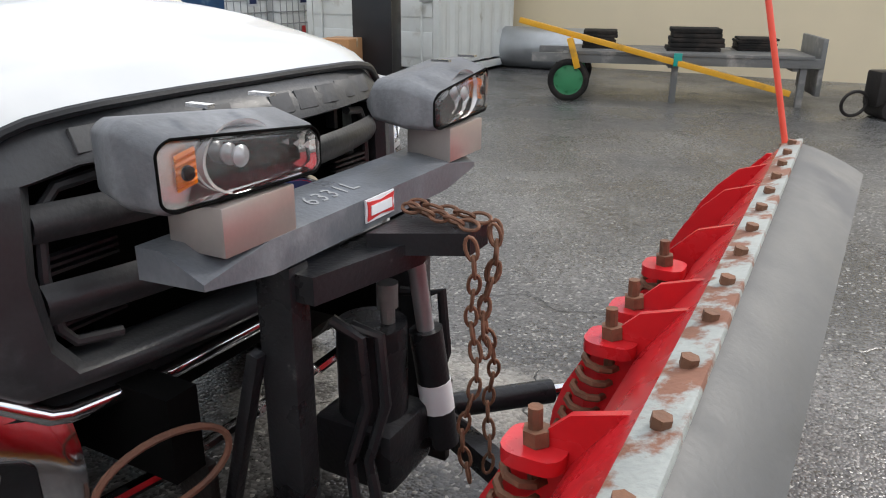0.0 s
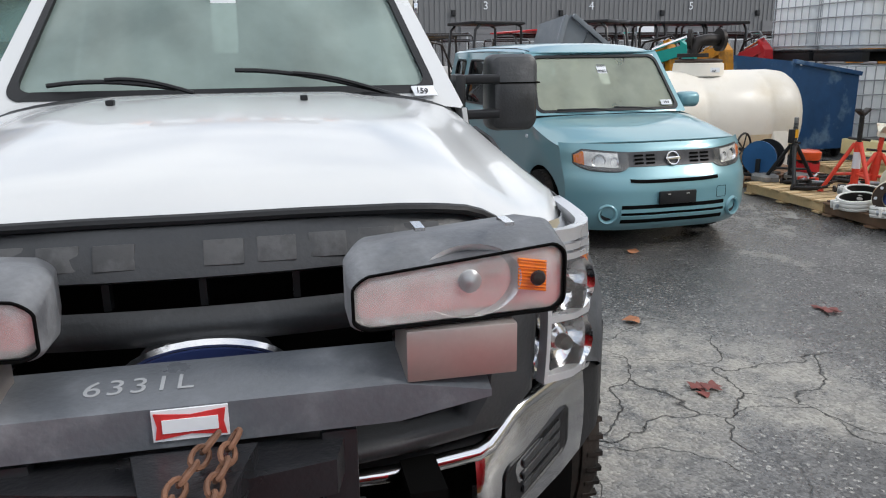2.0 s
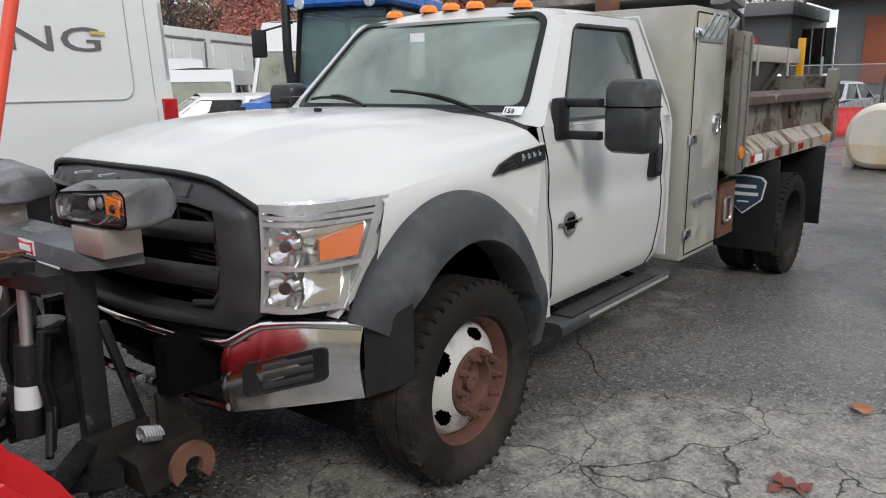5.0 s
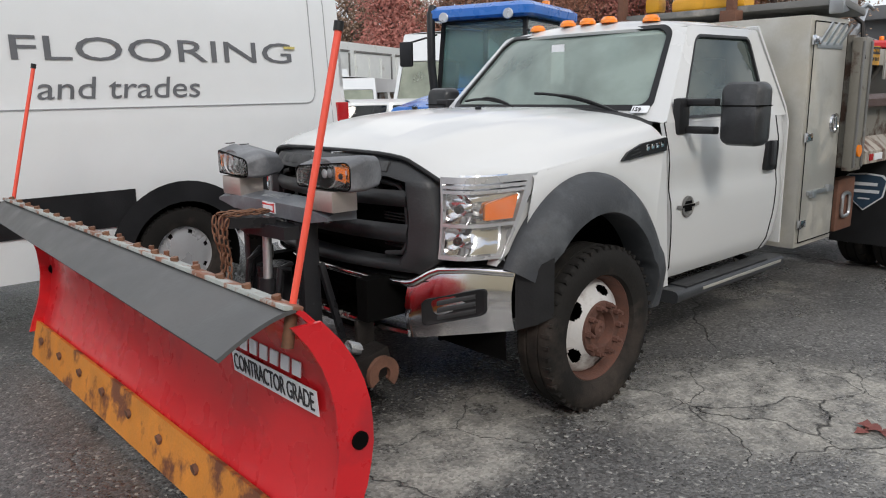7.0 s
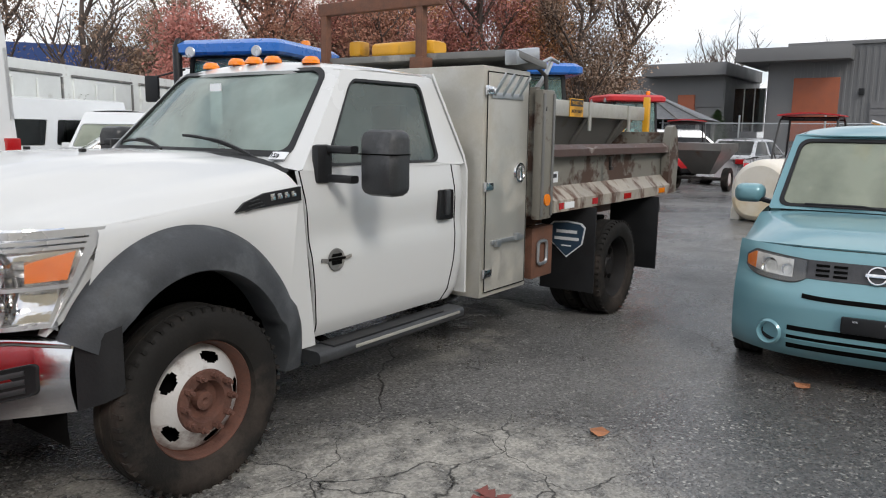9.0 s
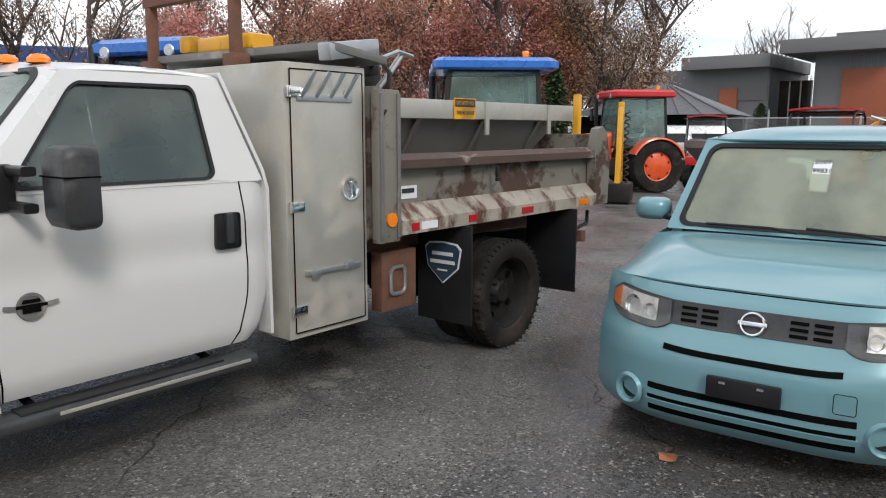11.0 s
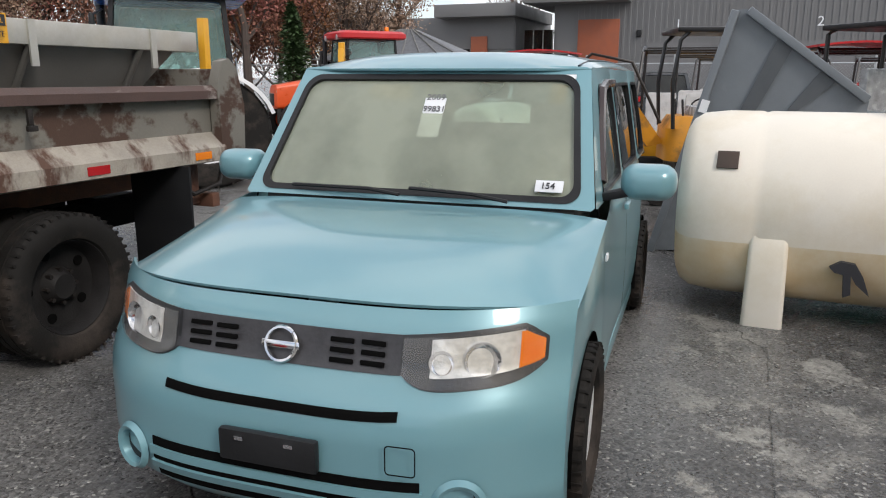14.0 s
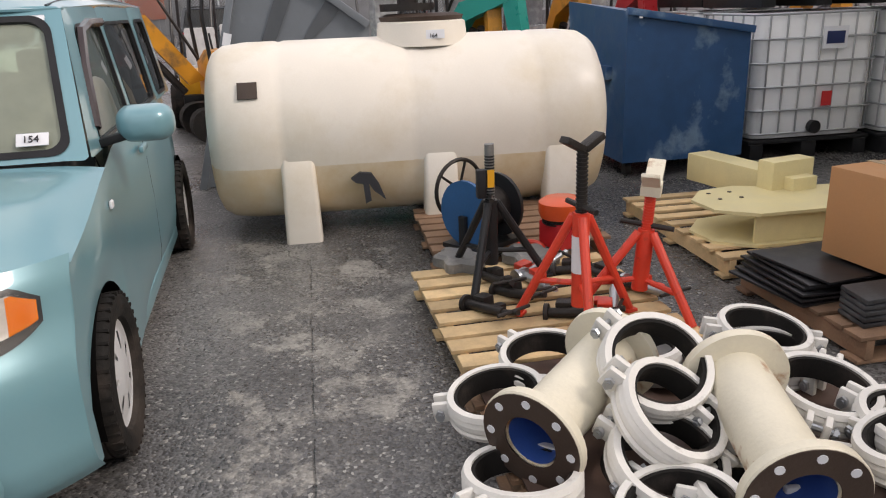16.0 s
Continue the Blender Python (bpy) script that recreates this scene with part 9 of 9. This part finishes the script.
# mini excavators: yellow arm, green body
EXYELLOW = mat("excavator_yellow_paint", (0.62, 0.26, 0.015), 0.4, var=0.15, bump=0.05, dirt=(0.12, 0.08, 0.04), dirt_at=0.62)
WRAPSEAT = mat("film_wrapped_seat", (0.34, 0.35, 0.36), 0.25, var=0.35, scale=12, bump=0.4)
def excavator(m, paint, label, wrapped=None):
    e = thing("mini_excavator", m, label, "excavator")
    for y in (-0.38, 0.38):
        bm = bmesh.new()
        loft(bm, [[(x, y + b, z) for x, z in [(a, 0.22 + c) for a, c in rrect(0.75, 0.21, 0.2)]] for b in (-0.12, 0.12)])
        part("track", bm, RUBBER, e)
    boxes("turntable", GREASE, e, ((0, 0, 0.48), (0.7, 0.7, 0.14)), bevel=0.02)
    bm = bmesh.new()
    loft(bm, [[(a - 0.15, b, z) for a, b in rrect(0.62 * k, 0.48 * k, 0.25)] for z, k in ((0.55, 1), (0.95, 1.0), (1.1, 0.85))])
    part("house", bm, paint, e)
    boxes("seat", WRAPSEAT, e, ((-0.05, 0, 1.15), (0.4, 0.45, 0.14)), ((-0.25, 0, 1.42), (0.12, 0.42, 0.5)), bevel=0.04)
    for y in (-0.42, 0.42):
        tube("canopy_post", BLACKTUBE, e, [(-0.6, y, 0.9), (-0.6, y, 2.05), (-0.5, y, 2.1)], 0.025)
        tube("front_post", BLACKTUBE, e, [(0.42, y, 0.95), (0.46, y, 1.5), (0.40, y, 2.0), (0.30, y, 2.1)], 0.025)
        tube("lever", BLACKTUBE, e, [(0.25, y * 0.5, 1.0), (0.28, y * 0.5, 1.3)], 0.014, 6)
    boxes("canopy", BLACKPL, e, ((-0.1, 0, 2.12), (1.1, 0.95, 0.06)), bevel=0.02)
    bm = bmesh.new()
    add_prism(bm, [(0.45, -0.09, 0.75), (0.65, -0.09, 0.70), (1.15, -0.09, 1.35), (1.75, -0.09, 1.55), (1.72, -0.09, 1.70), (1.05, -0.09, 1.55)], (0, 0.18, 0))
    part("boom", bm, paint, e)
    bm = bmesh.new()
    add_prism(bm, [(1.60, -0.08, 1.78), (1.85, -0.08, 1.60), (2.02, -0.08, 0.62), (1.88, -0.08, 0.60)], (0, 0.16, 0))
    part("dipper", bm, paint, e)
    rods("boom_ram", GREASE, e, ((0.7, 0, 0.6), (1.2, 0, 1.25), 0.05), n=10)
    rods("dipper_ram", CHROME, e, ((1.1, 0, 1.62), (1.7, 0, 1.82), 0.03), n=10)
    bm = bmesh.new()
    pr = [(1.88 + 0.28 * math.cos(a), 0.38 + 0.30 * math.sin(a)) for a in np.linspace(-2.0, 1.2, 12)] + [(1.85, 0.62)]
    loft(bm, [[(x, y, z) for x, z in pr] for y in (-0.17, 0.17)])
    part("bucket", bm, paint, e)
    for y in (-0.14, -0.05, 0.05, 0.14):
        boxes("tooth", GREASE, e, ((1.73, y, 0.10), (0.10, 0.06, 0.04), (0, 30, 0)))
    tube("hose", GREASE, e, [(0.5, 0.05, 1.0), (0.9, 0.1, 1.75), (1.4, 0.08, 1.85), (1.8, 0.05, 1.5)], 0.02)
    return e
excavator(pose(-11.5, 3.95, 0, 0, 0, -72), EXYELLOW, "yellow mini excavator with its arm lowered")
excavator(pose(-11.0, 6.0, 0, 0, 0, 40), GREENP, "teal green mini excavator behind the tank")
ex = excavator(pose(-11.7, 6.95, 0, 0, 0, 0), EXYELLOW, "yellow mini excavator with a film-wrapped seat in the machine row")
copy_thing(ex, pose(-11.7, 7.95, 0, 0, 0, 2))
copy_thing(ex, pose(-11.8, 11.4, 0, 0, 0, 0))
excavator(pose(-11.75, 8.9, 0, 0, 0, -2), REDP, "red mini excavator with a film-wrapped seat in the machine row")

# ---- warehouse, offices, fence ----
wh = thing("warehouse", pose(-62, -9.0, 0), "dark grey ribbed warehouse with numbered loading doors", "building")
boxes("wall", GREYWALL, wh, ((-8, 34, 4.2), (16, 68, 8.4)), bevel=0)
bm = bmesh.new()
for i in range(150):
    add_box(bm, (0.03, 0.3 + 0.45 * i, 4.2), (0.06, 0.16, 8.3))
ribs = part("cladding_rib", bm, GREYWALL, wh)
ribs["kind"] = "stuff"
boxes("roof_edge", GREYWALL, wh, ((-8, 34, 8.5), (16.4, 68.4, 0.25)), bevel=0)
RIBDOOR = mat("roller_door_grey", (0.16, 0.16, 0.165), 0.5, var=0.06)
for i in range(6):
    y = 8 + 9.6 * i
    d = boxes("loading_door", RIBDOOR, wh, ((0.08, y, 2.1), (0.10, 4.6, 4.2)), bevel=0)
    for k in range(8):
        boxes("door_slat", RIBDOOR, d, ((0.15, y, 0.4 + 0.5 * k), (0.05, 4.5, 0.42)), bevel=0)
    boxes("wall_lamp", BLACKPL, wh, ((0.15, y - 2.9, 4.9), (0.3, 0.35, 0.5)), bevel=0.05)
    text("door_number", str(i + 1), PAPER, wh, facing((0.12, y - 0.3, 5.2), (0, 1, 0), (0, 0, 1)), 0.95, 0.01)
for y in (13, 42):
    v = boxes("wall_louvre", PAPER, wh, ((0.10, y, 3.4), (0.08, 1.6, 1.3)), bevel=0)
off = thing("office_building", pose(-62, -9.0, 0), "grey office building with dark windows and rust-red panels", "building")
boxes("tall_wall", GREYWALL, off, ((-7, -0.05, 4.1), (13.9, 3.0, 8.1)), ((-3.0, 0.4, 7.7), (10.0, 8.0, 1.0)), bevel=0.02)
boxes("low_wall", GREYWALL, off, ((-6.5, -13.0, 5.2), (12, 16, 2.6)), ((-6.5, -6.2, 3.0), (11.8, 2.6, 6.0)), bevel=0.02)
boxes("parapet", GREYWALL, off, ((-5.0, -8.0, 6.9), (12, 7.0, 1.0)), bevel=0.02)
boxes("dark_interior", DARK, off, ((-6.4, -14.5, 2.0), (11.0, 12.8, 4.0)), bevel=0)
boxes("red_panel", REDCLAD, off, ((0.05, 2.0, 3.6), (0.2, 3.2, 4.8)), bevel=0.01)
boxes("red_panel", REDCLAD, off, ((-0.5, -8.0, 2.6), (0.4, 1.4, 4.6)), bevel=0.01)
for i in range(14):
    y = -20.4 + 0.86 * i
    wn_ = boxes("window", DARKGL, off, ((-0.55, y, 2.6), (0.06, 0.76, 2.5)), bevel=0)
    boxes("mullion", PAPER if i % 4 == 0 else GREYSTEEL, wn_, ((-0.5, y + 0.43, 2.6), (0.12, 0.09, 2.6)), bevel=0)
for i in range(3):
    y = -3.6 + 0.8 * i
    wn_ = boxes("window", DARKGL, off, ((0.06, y, 3.6), (0.06, 0.7, 3.4)), bevel=0)
    boxes("mullion", GREYSTEEL, wn_, ((0.1, y + 0.4, 3.6), (0.1, 0.08, 3.4)), bevel=0)
boxes("window_base", WHITECLAD, off, ((-0.5, -14.0, 0.6), (0.3, 13, 1.2)), bevel=0)
blue = thing("retail_building", pose(-42, -82, 0, 0, 0, 58), "far blue and yellow warehouse store", "building")
boxes("wall", mat("store_blue", (0.01, 0.04, 0.16), 0.6), blue, ((0, 0, 6.2), (60, 20, 3.2)), bevel=0)
boxes("yellow_band", YELLOW, blue, ((0, 0, 4.2), (60.2, 20.2, 0.9)), bevel=0)
boxes("base_wall", WHITECLAD, blue, ((0, 0, 1.9), (60, 20, 3.8)), bevel=0)
gz = thing("shelter", pose(-31, -9.0, 0, 0, 0, 10), "dark hipped-roof shelter behind the fence", "shelter")
bm = bmesh.new()
loft(bm, [[(-3.2, -3.2, 2.2), (3.2, -3.2, 2.2), (3.2, 3.2, 2.2), (-3.2, 3.2, 2.2)], [(-0.3, -0.3, 3.5), (0.3, -0.3, 3.5), (0.3, 0.3, 3.5), (-0.3, 0.3, 3.5)]])
part("roof", bm, mat("dark_metal_roof", (0.10, 0.105, 0.115), 0.5), gz)
for x in (-2.9, 2.9):
    for y in (-2.9, 2.9):
        rods("post", GREYSTEEL, gz, ((x, y, 0), (x, y, 2.25), 0.08), n=8)
boxes("screen", DARK, gz, ((0, 0, 1.1), (5.6, 5.6, 2.1)), bevel=0)
for i in range(8):
    rods("roof_seam", GREYSTEEL, gz, ((3.2, -3.0 + 0.86 * i, 2.21), (0.35, -0.28 + 0.08 * i, 3.5), 0.03), n=6)


def chainlink():
    m = bpy.data.materials.new("chain_link_wire")
    m.use_nodes = True
    n, l = m.node_tree.nodes, m.node_tree.links
    b = n["Principled BSDF"]
    b.inputs["Base Color"].default_value, b.inputs["Metallic"].default_value, b.inputs["Roughness"].default_value = (0.35, 0.36, 0.37, 1), 0.7, 0.45
    co, sx = n.new("ShaderNodeTexCoord"), n.new("ShaderNodeSeparateXYZ")
    l.new(co.outputs["Object"], sx.inputs[0])
    outs = []
    for sgn in (1, -1):
        a = n.new("ShaderNodeMath")
        a.operation = "MULTIPLY_ADD"
        l.new(sx.outputs["Z"], a.inputs[0])
        a.inputs[1].default_value = sgn
        l.new(sx.outputs["Y"], a.inputs[2])
        w_ = n.new("ShaderNodeMath")
        w_.operation = "PINGPONG"
        w_.inputs[1].default_value = 0.05
        l.new(a.outputs[0], w_.inputs[0])
        lt = n.new("ShaderNodeMath")
        lt.operation = "LESS_THAN"
        lt.inputs[1].default_value = 0.006
        l.new(w_.outputs[0], lt.inputs[0])
        outs.append(lt.outputs[0])
    mx = n.new("ShaderNodeMath")
    mx.operation = "MAXIMUM"
    l.new(outs[0], mx.inputs[0])
    l.new(outs[1], mx.inputs[1])
    l.new(mx.outputs[0], b.inputs["Alpha"])
    return m
fence = thing("chain_link_fence", pose(-28.5, -16, 0), "galvanised chain-link fence along the yard's edge", "fence")
for i in range(14):
    rods("post", GALV, fence, ((0, 3.0 * i, 0), (0, 3.0 * i, 2.35), 0.035), n=8)
    rods("top_rail", GALV, fence, ((0, 3.0 * i, 2.05), (0, 3.0 * i + 3.0, 2.05), 0.02), n=6)
bm = bmesh.new()
sheet(bm, lambda u, v: (0.0, 42 * u, 0.05 + 2.0 * v), 1, 1)
part("wire_mesh", bm, chainlink(), fence, smooth=0)

# white boundary containers
wc = thing("boundary_container", pose(-9.5, -16.3, 0, 0, 0, 28), "long white container wall with framed panels", "container", "boundary containers")
boxes("shell", CONT, wc, ((0, 0, 1.5), (12.0, 2.4, 3.0)), bevel=0.02)
for i in range(4):
    x = -4.5 + 3.0 * i
    p_ = boxes("framed_panel", CONT, wc, ((x, 1.22, 1.75), (2.5, 0.06, 1.9)), bevel=0.01)
    boxes("dark_joint", GREYSTEEL, p_, ((x - 1.3, 1.24, 1.75), (0.05, 0.06, 1.9)), ((x, 1.24, 2.75), (2.6, 0.06, 0.05)), bevel=0)
    for k in (-0.4, 0.4):
        rods("panel_bar", CONT, p_, ((x + k, 1.28, 0.9), (x + k, 1.28, 2.6), 0.03), n=6)
copy_thing(wc, pose(-21.0, -21.5, 0, 0, 0, 24))
copy_thing(wc, pose(1.5, -12.3, 0, 0, 0, 12))

# closing wall behind the walk
bm = bmesh.new()
add_box(bm, (40, -20, 2.5), (0.3, 80, 5))
o = part("wall_east", bm, GREYWALL, smooth=0)
tagged(o, "plain grey wall closing the yard", "wall", kind="structure")

# ---- trees ----
LEAFCOLS = [mat("autumn_leaves_" + nm, c, 0.7, var=0.35, scale=3, bump=0, rand=0.2) for nm, c in (("russet", (0.34, 0.155, 0.10)), ("orange", (0.46, 0.22, 0.09)), ("brown", (0.27, 0.18, 0.125)), ("red", (0.33, 0.125, 0.10)))]
GREENLEAF = mat("evergreen_leaves", (0.035, 0.07, 0.02), 0.7, var=0.4, scale=3, bump=0)


def tree(m, h, leafm, dens, seed, label, spread=0.42, cone=False, name="tree"):
    r = random.Random(seed)
    e = thing(name, m, label, "tree", "row of trees")
    bm = bmesh.new()
    tips = []
    def limb(p, d, L, rad, depth):
        pts = [p]
        q, dd = p.copy(), d.copy()
        for i in range(4):
            dd = (dd + Vector((r.uniform(-0.18, 0.18), r.uniform(-0.18, 0.18), r.uniform(-0.02, 0.14)))).normalized()
            q = q + dd * L / 4
            pts.append(q.copy())
        n = 7 if depth == 0 else 5 if depth == 1 else 3
        rings = []
        for i, pp in enumerate(pts):
            a = (pts[min(i + 1, 4)] - pts[max(i - 1, 0)]).normalized()
            rings.append(ring(pp, a, max(rad * (1 - 0.72 * i / 4), 0.006), n))
        loft(bm, rings)
        if depth >= 1:
            tips.extend(pts[1:])
        if depth < 3:
            for i in range((10, 5, 4)[depth]):
                t = r.uniform(0.16 if depth == 0 else 0.25, 1.0)
                k = min(3, int(t * 4))
                base = pts[k].lerp(pts[k + 1], t * 4 - k)
                az = r.uniform(0, 2 * math.pi)
                out = Vector((math.cos(az), math.sin(az), r.uniform(0.35, 1.1))).normalized()
                nd = (d * 0.35 + out * 0.9).normalized()
                limb(base, nd, L * r.uniform(0.42, 0.62) * (1 if depth else spread * 2), rad * (0.45 if depth == 0 else 0.5), depth + 1)
    limb(Vector((0, 0, 0)), Vector((0, 0, 1)), h * 0.72, h * 0.022, 0)
    part("trunk", bm, BARK, e, fix=False)
    if dens:
        verts, faces = [], []
        for p in tips:
            for k in range(int(dens * 1.15)):
                c = p + Vector((r.gauss(0, 0.36), r.gauss(0, 0.36), r.gauss(0, 0.32)))
                s = r.uniform(0.035, 0.085)
                u = Vector((r.uniform(-1, 1), r.uniform(-1, 1), r.uniform(-1, 1))).normalized()
                v = u.orthogonal().normalized()
                i0 = len(verts)
                verts += [c + u * s, c + v * s * 0.6, c - u * s, c - v * s * 0.6]
                faces.append((i0, i0 + 1, i0 + 2, i0 + 3))
        me = bpy.data.meshes.new("crown")
        me.from_pydata([tuple(v) for v in verts], [], faces)
        me.materials.append(leafm)
        o = new("crown", me)
        o.parent = e
    return e


def bush(m, h, w_, seed, label, name="evergreen_tree"):
    r = random.Random(seed)
    e = thing(name, m, label, "tree")
    rods("trunk", BARK, e, ((0, 0, 0), (0, 0, h * 0.8), 0.08, 0.02), n=8)
    verts, faces = [], []
    for i in range(2600):
        z = r.uniform(0.05, 1) ** 0.9
        rad = w_ * (1 - z) ** 0.6 * math.sqrt(r.uniform(0.3, 1)) * (0.8 + 0.35 * math.sin(i * 0.37))
        a = r.uniform(0, 6.283)
        c = Vector((rad * math.cos(a), rad * math.sin(a), h * z))
        s = r.uniform(0.06, 0.15)
        u = Vector((math.cos(a), math.sin(a), r.uniform(-0.6, 0.6))).normalized()
        v = Vector((-math.sin(a), math.cos(a), r.uniform(-0.5, 0.5))).normalized()
        i0 = len(verts)
        verts += [c + u * s, c + v * s * 0.5, c - u * s, c - v * s * 0.5]
        faces.append((i0, i0 + 1, i0 + 2, i0 + 3))
    me = bpy.data.meshes.new("crown")
    me.from_pydata([tuple(v) for v in verts], [], faces)
    me.materials.append(GREENLEAF)
    o = new("crown", me)
    o.parent = e
    return e


spots = [(-118, 30, 11, 2, 1), (-112, 34, 10, 2, 3), (-124, 36, 10, 2, 6), (-129, 33, 11, 0, 7), (-134, 36, 11, 3, 9), (-139, 34, 12, 0, 9), (-143, 37, 11, 1, 8), (-147, 35, 12, 3, 10), (-150.5, 38, 11, 1, 9), (-153.5, 37, 12, 2, 7), (-156.5, 40, 12, 2, 4), (-137, 45, 13, 2, 8), (-145, 47, 14, 0, 8), (-151, 48, 13, 0, 8), (-131, 44, 12, 0, 7), (-125.5, 27, 6, 3, 8), (-106, 36, 11, 2, 2)]
for i, (az, d, h, c, dens) in enumerate(spots):
    a = math.radians(az)
    lab = ("bare-limbed tree with russet leaves", "tree with orange autumn leaves", "nearly bare tree with brown leaves", "tree with dark red autumn leaves")[c]
    tree(pose(1.0 + d * math.cos(a), 3.8 + d * math.sin(a), 0, 0, 0, az), h * 0.84, LEAFCOLS[c], dens * 1.25, 100 + i, lab)
for i, (az, d, h, c) in enumerate(((-121, 33, 5.5, 2), (-127, 38, 6, 0), (-132, 34, 5.5, 2), (-136.5, 38, 6.5, 0), (-140.5, 36, 6.5, 3), (-144, 38, 6, 1), (-146.5, 40, 6.5, 3), (-149, 37, 6.5, 0), (-152, 41, 7, 1), (-155, 40, 6.5, 2))):
    a = math.radians(az)
    tree(pose(1.0 + d * math.cos(a), 3.8 + d * math.sin(a), 0, 0, 0, az), h, LEAFCOLS[c], 9, 200 + i, ("young tree with russet leaves", "young tree with orange leaves", "young tree with brown leaves", "young tree with red leaves")[c], 0.5)
for i, (az, d, h) in enumerate(((-165, 120, 16), (-167, 125, 17), (-173, 120, 15), (-174.5, 118, 15))):
    a = math.radians(az)
    tree(pose(d * math.cos(a), d * math.sin(a), 0, 0, 0, az), h, LEAFCOLS[2], 0, 300 + i, "far bare winter tree above the roofs")
bush(pose(-25.5, -11.2, 0), 4.2, 0.9, 5, "tall green conifer behind the tractors")
bush(pose(-27.0, -12.0, 0), 4.0, 0.9, 6, "tall green conifer behind the tractors")
bush(pose(-7.9, -14.3, 0), 2.6, 0.8, 7, "dark green climbing shrub by the container wall", "shrub")
bush(pose(-60.5, -13.8, 0), 3.6, 1.4, 8, "green shrub in front of the office windows", "shrub")
